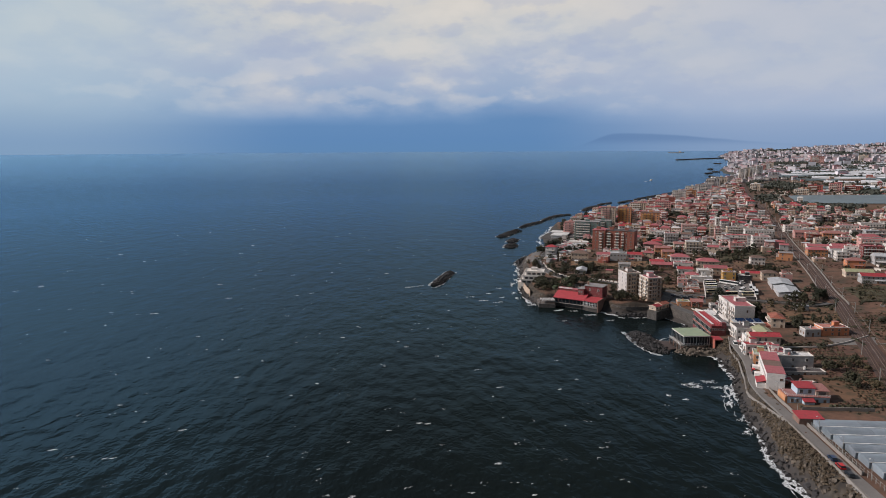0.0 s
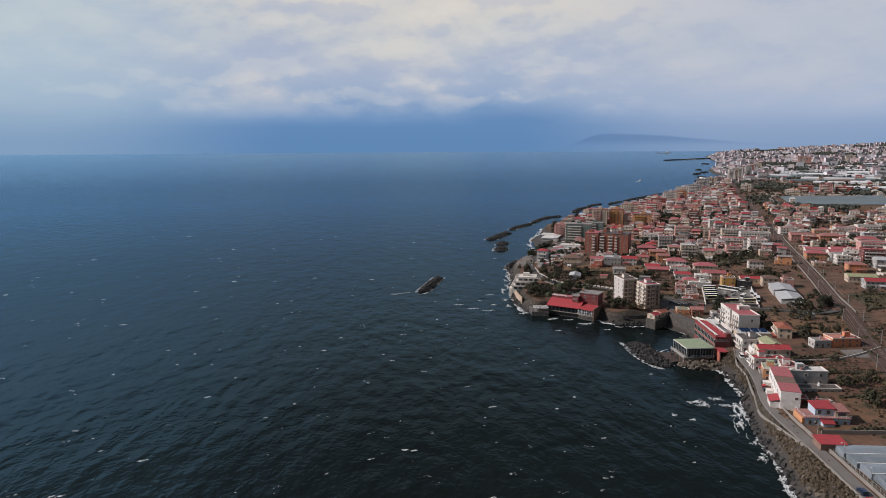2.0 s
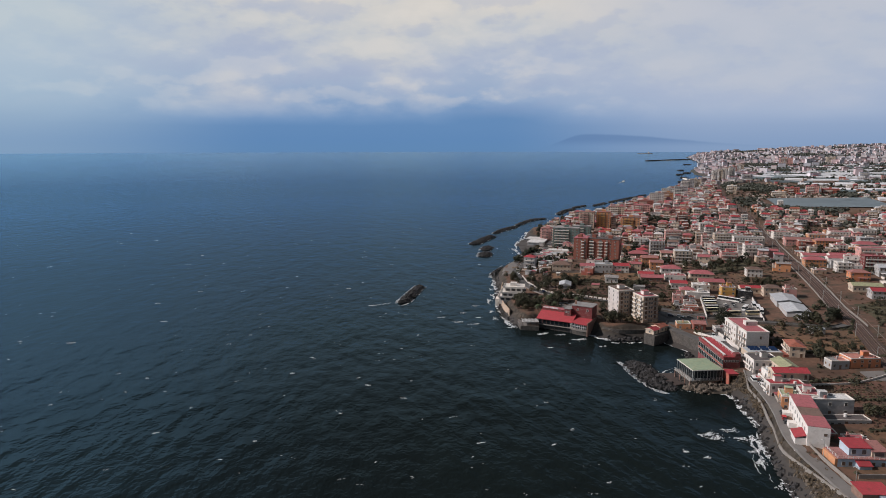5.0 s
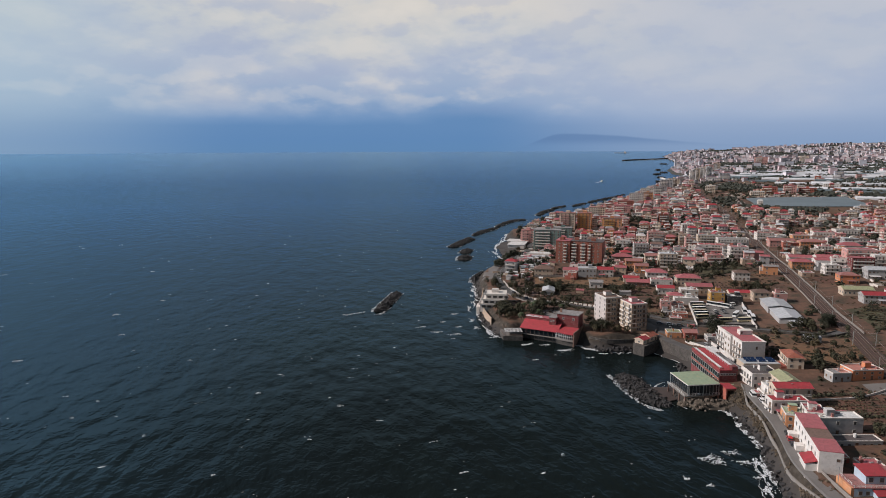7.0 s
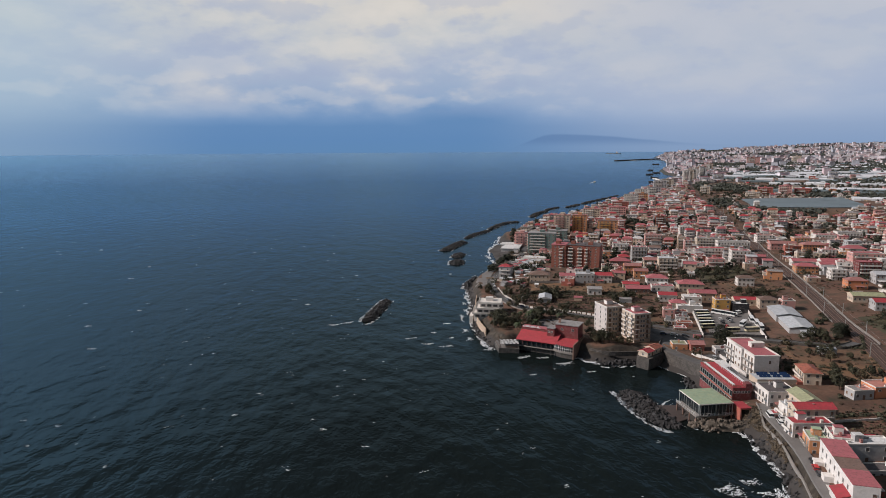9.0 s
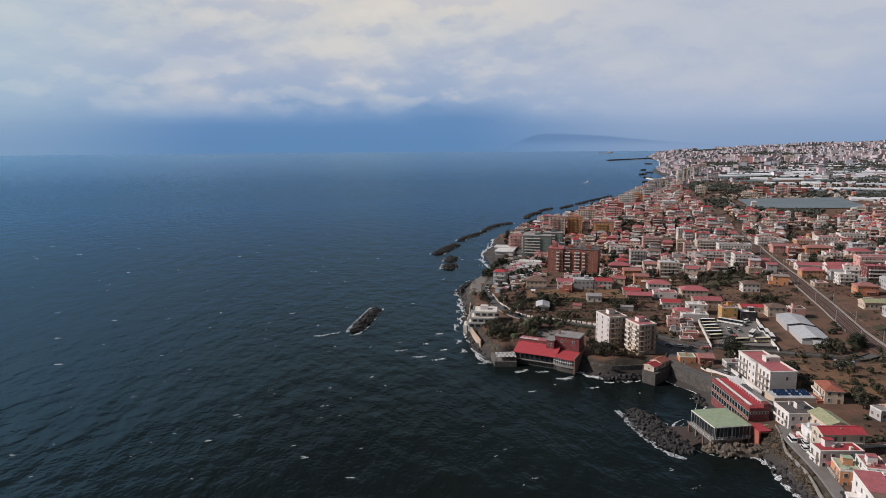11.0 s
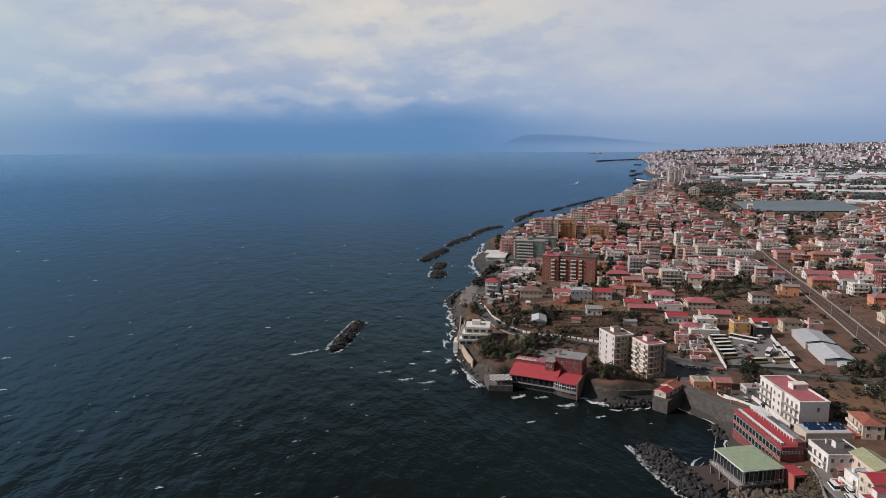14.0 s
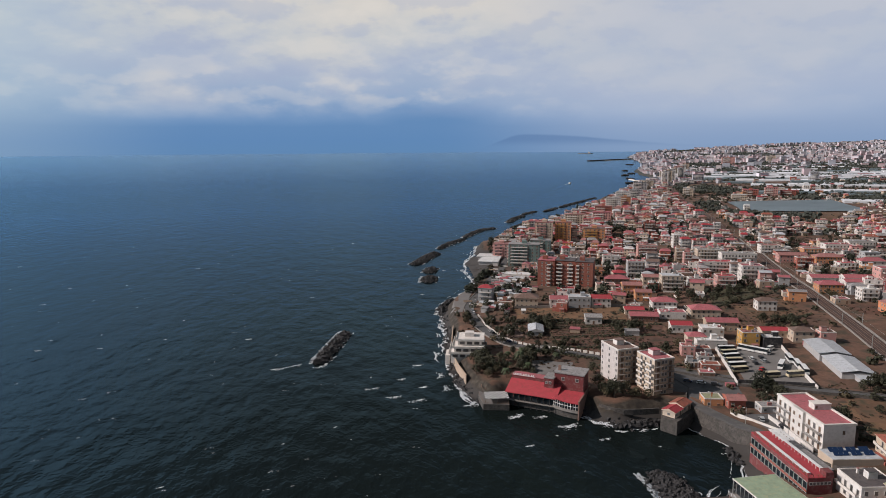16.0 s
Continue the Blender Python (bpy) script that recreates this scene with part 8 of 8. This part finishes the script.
# ---- camping ground, sheds ----
def make_camp():
    rng = random.Random(31)
    for i in range(190):
        k = rng.random()
        x, y = 200 + 52 * k + rng.gauss(0, 9), 606 + 95 * k + rng.gauss(0, 13)
        if inland_of(x, y) < 14 or taken(x, y, 1.5) or not clear_of_roads(x, y, 2):
            continue
        w, d, h = rng.uniform(2.8, 6.5), rng.uniform(2.2, 4.0), rng.uniform(2.2, 3.0)
        ob = thing("camp_hut", pose(x, y, gz(x, y), 0, 0, -28 + rng.choice((0, 90)) + rng.uniform(-12, 12)), rng.choice(("white camping hut with a flat pale roof", "grey camping hut with a sheet roof", "low camping hut with a reddish roof")), "hut", "huts of the camping ground")
        f = Form()
        f.box(-w / 2, w / 2, -d / 2, d / 2, -0.8, h)
        part("wall", f, M[rng.choice(("white", "grey", "cream"))], ob)
        f = Form()
        f.solid([(-w / 2 - 0.3, -d / 2 - 0.4, h), (w / 2 + 0.3, -d / 2 - 0.4, h), (w / 2 + 0.3, d / 2 + 0.3, h + 0.4), (-w / 2 - 0.3, d / 2 + 0.3, h + 0.4)],
                [(-w / 2 - 0.3, -d / 2 - 0.4, h + 0.12), (w / 2 + 0.3, -d / 2 - 0.4, h + 0.12), (w / 2 + 0.3, d / 2 + 0.3, h + 0.52), (-w / 2 - 0.3, d / 2 + 0.3, h + 0.52)])
        part("roof", f, M["roof_" + rng.choice(("white", "pale", "grey", "red", "white"))], ob)
        part("window", window_mesh(1.1, 0.9, "cross"), None, ob, m=on_face("s", w, d, 0, 0.9))
        TAKEN.append((x, y, 0.5 * w))
    house(252, 694, 22, 12, 4.2, -28, "white", "white", "flat", name="camp_hall", category="hall", label="long white canopy hall of the camping ground", chimney=False)
    house(199, 532, 8.5, 15, 3.0, -22, "grey", "pale", "gable", name="greenhouse_shed", category="shed", label="pale glasshouse shed at the edge of the field", chimney=False)
    for i in range(70):
        u, v = rng.uniform(-180, 420), rng.uniform(-330, 330)
        x, y = START + ALONG * u + INLAND * v
        if inland_of(x, y) < 22 or y < 225 or taken(x, y, 3) or not clear_of_roads(x, y, 3) or (x - 290) ** 2 + (y - 440) ** 2 < 1200:
            continue
        w, d, h = rng.uniform(4, 9), rng.uniform(3, 5), rng.uniform(2.2, 3.0)
        ob = thing("garden_shed", pose(x, y, gz(x, y), 0, 0, -24 + rng.uniform(-8, 8)), rng.choice(("low garden shed with a pale sheet roof", "low garden shed with a rusty roof")), "shed", "garden sheds")
        f = Form()
        f.box(-w / 2, w / 2, -d / 2, d / 2, -0.8, h)
        part("wall", f, M[rng.choice(("grey", "tan", "brown", "white"))], ob)
        f = Form()
        f.solid([(-w / 2 - 0.3, -d / 2 - 0.3, h), (w / 2 + 0.3, -d / 2 - 0.3, h), (w / 2 + 0.3, d / 2 + 0.3, h + 0.5), (-w / 2 - 0.3, d / 2 + 0.3, h + 0.5)],
                [(-w / 2 - 0.3, -d / 2 - 0.3, h + 0.1), (w / 2 + 0.3, -d / 2 - 0.3, h + 0.1), (w / 2 + 0.3, d / 2 + 0.3, h + 0.6), (-w / 2 - 0.3, d / 2 + 0.3, h + 0.6)])
        part("roof", f, M["roof_" + rng.choice(("pale", "grey", "rust", "white", "red"))], ob)
        TAKEN.append((x, y, 0.5 * w))


make_camp()


# ---- poles and wires ----
def lamp_post(x, y, rot, h=7.5):
    ob = thing("street_lamp", pose(x, y, gz(x, y), 0, 0, rot), "grey street lamp on a tall pole", "street lamp", "street lamps")
    f = Form()
    f.tube((0, 0, -0.5), (0, 0, h), 0.11, 0.07, 6)
    f.tube((0, 0, h), (1.3, 0, h + 0.25), 0.06, 0.05, 5)
    part("pole", f, M["pole"], ob)
    f = Form()
    f.box(1.1, 1.8, -0.14, 0.14, h + 0.15, h + 0.3)
    part("lamp_head", f, M["metal_white"], ob)


for (x, y) in ((172.6, 174), (175.0, 190), (178.8, 207), (182.2, 224), (186.5, 243), (206, 288), (213.5, 308), (233, 371), (230, 390), (227, 408)):
    lamp_post(x, y, 190)
for (x, y) in ((176.5, 520), (175, 545), (177, 572), (181, 598), (192, 620), (204, 640), (218, 664), (230, 688), (243, 712)):
    lamp_post(x, y, 20)


def catenary():
    line = resample(RAILWAY, 45)
    nrm = normals_of(line)
    for p, q in list(zip(line, nrm))[:22]:
        ob = thing("railway_mast", pose(p[0], p[1], gz(*p) + 0.4, 0, 0, math.degrees(math.atan2(q[1], q[0]))), "grey steel mast for the railway wires", "mast", "railway masts")
        for s in (-5.4, 5.4):
            f = Form()
            f.box(s - 0.14, s + 0.14, -0.14, 0.14, -0.8, 7.6)
            part("post", f, M["pole"], ob)
            f = Form()
            f.tube((s, 0, 7.1), (s * 0.45, 0, 6.6), 0.06, 0.05, 6)
            part("arm", f, M["pole"], ob)
    for off in (-2.6, 2.6):
        f = Form()
        for (p, q), (r, s) in zip(list(zip(line, nrm))[:21], list(zip(line, nrm))[1:22]):
            a, b = p + q * off, r + s * off
            f.tube((*a, gz(*p) + 6.5), (*b, gz(*r) + 6.5), 0.04, 0.04, 4)
        setting("contact_wire", f, M["pole"], "thin contact wire over the railway track", "wire")


catenary()


def fence(line, height, label):
    line = resample(line, 2.2)
    ob = thing("fence", pose(*line[0], 0), label, "fence")
    x0, y0 = line[0]
    for p in line:
        f = Form()
        z = gz(*p)
        f.box(p[0] - x0 - 0.07, p[0] - x0 + 0.07, p[1] - y0 - 0.07, p[1] - y0 + 0.07, z - 0.5, z + height)
        part("post", f, M["pole"], ob)
    for h in (0.5, 1.0):
        f = Form()
        for a, b in zip(line[:-1], line[1:]):
            f.tube((a[0] - x0, a[1] - y0, gz(*a) + height * h), (b[0] - x0, b[1] - y0, gz(*b) + height * h), 0.05, 0.05, 4)
        part("fence_rail", f, M["pole"], ob)


fence([(171, 165), (174.5, 183), (178, 200), (181, 214)], 2.0, "wire fence on grey posts before the greenhouses")
low_wall("headland_wall", [(186, 430), (190, 422), (200, 419.5), (209, 418.5)], 2.0, 0.7, "quay_stone", "grey stone wall below the headland garden", base=3.6)
rock_pile("rubble", [(189, 336), (196, 331), (205, 328), (211, 324)], 9, 4.2, "pale stone rubble heaped before the pavilion", 15, 1.0, "pale_rock")


# ---- garden rows ----
def garden_rows():
    rng = random.Random(41)
    f = Form()
    for (cx, cy), rows, length, gap, rot in (((240, 240), 11, 34, 2.6, -14), ((254, 266), 9, 30, 2.6, -14), ((247, 296), 8, 26, 2.6, -12), ((232, 526), 10, 56, 4.2, -15), ((330, 332), 12, 70, 5.0, -10), ((390, 400), 10, 60, 4.5, -10)):
        for i in range(rows):
            off = (i - rows / 2) * gap
            for k in range(int(length / 1.1)):
                if rng.random() < 0.18:
                    continue
                a, b = turned(-length / 2 + k * 1.1 + rng.uniform(-0.4, 0.4), off + rng.uniform(-0.3, 0.3), rot)
                x, y = cx + a, cy + b
                if taken(x, y, 0.6):
                    continue
                z = gz(x, y)
                for _ in range(4):
                    d = Vector((rng.gauss(0, 1), rng.gauss(0, 1), abs(rng.gauss(0, 0.8)))).normalized()
                    q = (d + Vector((0, 0, 0.5))).normalized().to_track_quat("Z", "Y")
                    p, e = Vector((x, y, z + 0.25)) + d * 0.5, rng.uniform(0.25, 0.45)
                    f.face([p + q @ Vector((sx * e, sy * e * 0.7, 0)) for sx, sy in ((-1, -1), (1, -1), (1, 1), (-1, 1))])
    setting("vegetable_rows", f, M["leaf_dry"], "rows of low vegetables in the kitchen gardens", "crops", kind="stuff")


garden_rows()


def hedges():
    rng = random.Random(77)
    f = Form()
    for line in ([(192, 560), (226, 549), (272, 530)], [(194, 552), (230, 541), (276, 524)], [(196, 500), (222, 493), (258, 481)], [(204, 518), (236, 510), (268, 501)], [(208, 537), (240, 529), (277, 520)], [(199, 562), (232, 549)], [(178, 506), (190, 496), (206, 482), (224, 466)], [(183, 560), (186, 585), (192, 610)],
                 [(212, 468), (232, 462), (252, 455)], [(256, 352), (275, 341), (300, 329)], [(262, 372), (285, 352)], [(190, 232), (210, 228), (250, 218)], [(232, 288), (262, 280)], [(236, 310), (262, 306)],
                 [(290, 396), (318, 376), (335, 395)], [(336, 498), (380, 508)], [(330, 542), (395, 560)], [(210, 262), (245, 252), (280, 246)], [(276, 300), (284, 330), (300, 350)], [(345, 384), (420, 378)]):
        for p in resample(line, 1.1):
            if rng.random() < 0.12 or taken(p[0], p[1], 0.5):
                continue
            z, r = gz(*p), rng.uniform(0.6, 1.7)
            for _ in range(16):
                d = Vector((rng.gauss(0, 1), rng.gauss(0, 1), abs(rng.gauss(0, 1)))).normalized()
                q = (d + Vector((0, 0, 0.4))).normalized().to_track_quat("Z", "Y")
                c, e = Vector((p[0], p[1], z + 0.2)) + d * r * rng.uniform(0.6, 1.1), rng.uniform(0.25, 0.5)
                f.face([c + q @ Vector((sx * e, sy * e * 0.7, 0)) for sx, sy in ((-1, -1), (1, -1), (1, 1), (-1, 1))])
    setting("hedges", f, M["leaf"], "dark unkempt hedges between the fields", "hedge", kind="stuff")


hedges()


# ---- far things on the sea ----
def far_sea_things():
    level = lambda x, y: float(swell(x, y))
    mole = [(1690, 3300), (1854, 3346), (2007, 3376), (2040, 3420)]
    f = Form()
    line = resample(mole, 30)
    nrm = normals_of(line)
    n = len(line)
    for off, dz in ((13, -6), (8, 4.5), (-8, 4.5), (-13, -6)):
        f.v += [(*p, level(*p) + dz) for p in line + nrm * off]
    for i in range(n - 1):
        for k in range(3):
            f.f.append((k * n + i, (k + 1) * n + i, (k + 1) * n + i + 1, k * n + i + 1))
    f.f += [(0, n, 2 * n, 3 * n), (n - 1, 4 * n - 1, 3 * n - 1, 2 * n - 1)]
    f.k = [0] * len(f.f)
    tagged(new("harbour_mole", f.mesh("harbour_mole", M["rock"])), "long dark harbour mole far up the coast", "harbour mole", kind="structure")
    rng = random.Random(2)
    g = Form()
    for p, q in list(zip(line, nrm))[3:]:
        for _ in range(7):
            e = p - q * (16 + rng.uniform(0, 14)) + (rng.uniform(-16, 16), 0)
            blot(g, e[0], e[1], rng.uniform(3, 6), rng, level(*e) + 0.6, 3.0, 12)
    setting("surf", g, M["foam"], "white surf along the harbour mole", "surf", kind="stuff")
    # inner spit of the fishing harbour
    f = Form()
    line = resample([(1202, 2082), (1184, 2030), (1190, 1985), (1206, 1962)], 12)
    nrm = normals_of(line)
    n = len(line)
    for off, dz in ((7, -4), (5, 2.2), (-5, 2.2), (-7, -4)):
        f.v += [(*p, level(*p) + dz) for p in line + nrm * off]
    for i in range(n - 1):
        for k in range(3):
            f.f.append((k * n + i, (k + 1) * n + i, (k + 1) * n + i + 1, k * n + i + 1))
    f.f += [(0, n, 2 * n, 3 * n), (n - 1, 4 * n - 1, 3 * n - 1, 2 * n - 1)]
    f.k = [0] * len(f.f)
    tagged(new("harbour_spit", f.mesh("harbour_spit", M["parapet"])), "pale concrete spit of the fishing harbour", "mole", kind="structure")
    # rock islets off the harbour
    for k, (x, y, long, rot) in enumerate(((1694, 2902, 34, 120), (1431, 2504, 34, 70), (1293, 2267, 32, 20), (1362, 2340, 30, 60), (1216, 2109, 30, 100), (1108, 1936, 22, 80), (1155, 1968, 20, 30))):
        f = Form()
        for _ in range(60):
            a, b = turned(rng.uniform(-0.5, 0.5) * long, rng.gauss(0, 4.5), rot)
            boulder(f, a, b, rng.uniform(-0.5, 2.4), rng.uniform(1.6, 3.4), rng)
        tagged(new("rock_islet", f.mesh("rock_islet", M["rock"])), "low islet of tipped dark boulders off the harbour", "rocks", "rock islets").matrix_basis = pose(x, y, level(x, y))
    ship = thing("ship", pose(2150, 4225, level(2150, 4225), 0, 0, -30), "long pale cargo ship near the horizon", "ship")
    f = Form()
    f.solid([(-46, -6, -6), (40, -6, -6), (50, 0, -6), (40, 6, -6), (-46, 6, -6)], [(-47, -7, 2.6), (42, -7, 2.6), (54, 0, 3.4), (42, 7, 2.6), (-47, 7, 2.6)])
    part("hull", f, M["grey"], ship)
    f = Form()
    f.box(20, 33, -6, 6, 2.6, 9)
    f.box(23, 28, -3, 3, 9, 12.5)
    part("deckhouse", f, M["white"], ship)
    boat = thing("motorboat", pose(946, 2004, level(946, 2004), 0, 0, 50), "small white motorboat with a wake", "boat")
    f = Form()
    f.solid([(-7, -2, -0.5), (6, -2, -0.5), (9, 0, -0.5), (6, 2, -0.5), (-7, 2, -0.5)], [(-7, -2.6, 2.2), (6, -2.6, 2.4), (11, 0, 2.8), (6, 2.6, 2.4), (-7, 2.6, 2.2)])
    part("hull", f, M["paint_white"], boat)
    f = Form()
    f.solid([(-3, -1.7, 2.2), (3, -1.7, 2.3), (3, 1.7, 2.3), (-3, 1.7, 2.2)], [(-2.6, -1.4, 4.2), (1.6, -1.4, 4.2), (1.6, 1.4, 4.2), (-2.6, 1.4, 4.2)])
    part("cabin", f, M["paint_white"], boat)
    g = Form()
    for k in range(12):
        x, y = 940 - k * 3.4, 1997 - k * 4.0
        blot(g, x, y, 2.8 - 0.12 * k, rng, level(x, y) + 0.5, 2.0, 50)
    setting("wake", g, M["foam"], "white wake behind the motorboat", "foam", kind="stuff")


far_sea_things()


# ---- walls and clutter between the houses ----
def between_houses():
    rng = random.Random(63)
    f, g, h, dark = Form(), Form(), Form(), Form()
    made = 0
    for _ in range(12000):
        u, v = rng.uniform(-170, 900), rng.uniform(-400, 380)
        x, y = START + ALONG * u + INLAND * v
        if made > 3400:
            break
        if inland_of(x, y) < 18 or y < 300 or abs(v) < 22 or u < 60 and rng.random() < 0.6 or taken(x, y, 0.8) or not clear_of_roads(x, y, 0.8) or any((x - a) ** 2 + (y - b) ** 2 < c * c for a, b, c in FIELDS):
            continue
        made += 1
        z, rot = gz(x, y), -26 + rng.choice((0, 90)) + rng.uniform(-6, 6)
        if made % 3:
            a, t, e = rng.uniform(2.0, 6.5), 0.14, rng.uniform(1.0, 1.9)
            form = f if rng.random() < 0.7 else h
        else:
            a, t, e = rng.uniform(0.8, 2.4), rng.uniform(0.6, 1.6), rng.uniform(1.0, 2.6)
            form = rng.choice((f, g, h, dark, dark))
        form.prism([tuple(np.add(turned(p, q, rot), (x, y))) for p, q in ((-a, -t), (a, -t), (a, t), (-a, t))], z - 0.6, z + e)
    setting("garden_walls", f, M["parapet"], "pale low walls between the gardens of the town", "wall", kind="stuff")
    setting("awnings", g, M["roof_red"], "red sheet covers and sheds in the yards", "shed", kind="stuff")
    setting("yard_clutter", dark, M["roof_grey"], "grey sheds, tanks and stacked goods in the yards", "clutter", kind="stuff")
    setting("yard_walls", h, M["tan"], "tan low walls and sheds in the yards", "wall", kind="stuff")


between_houses()
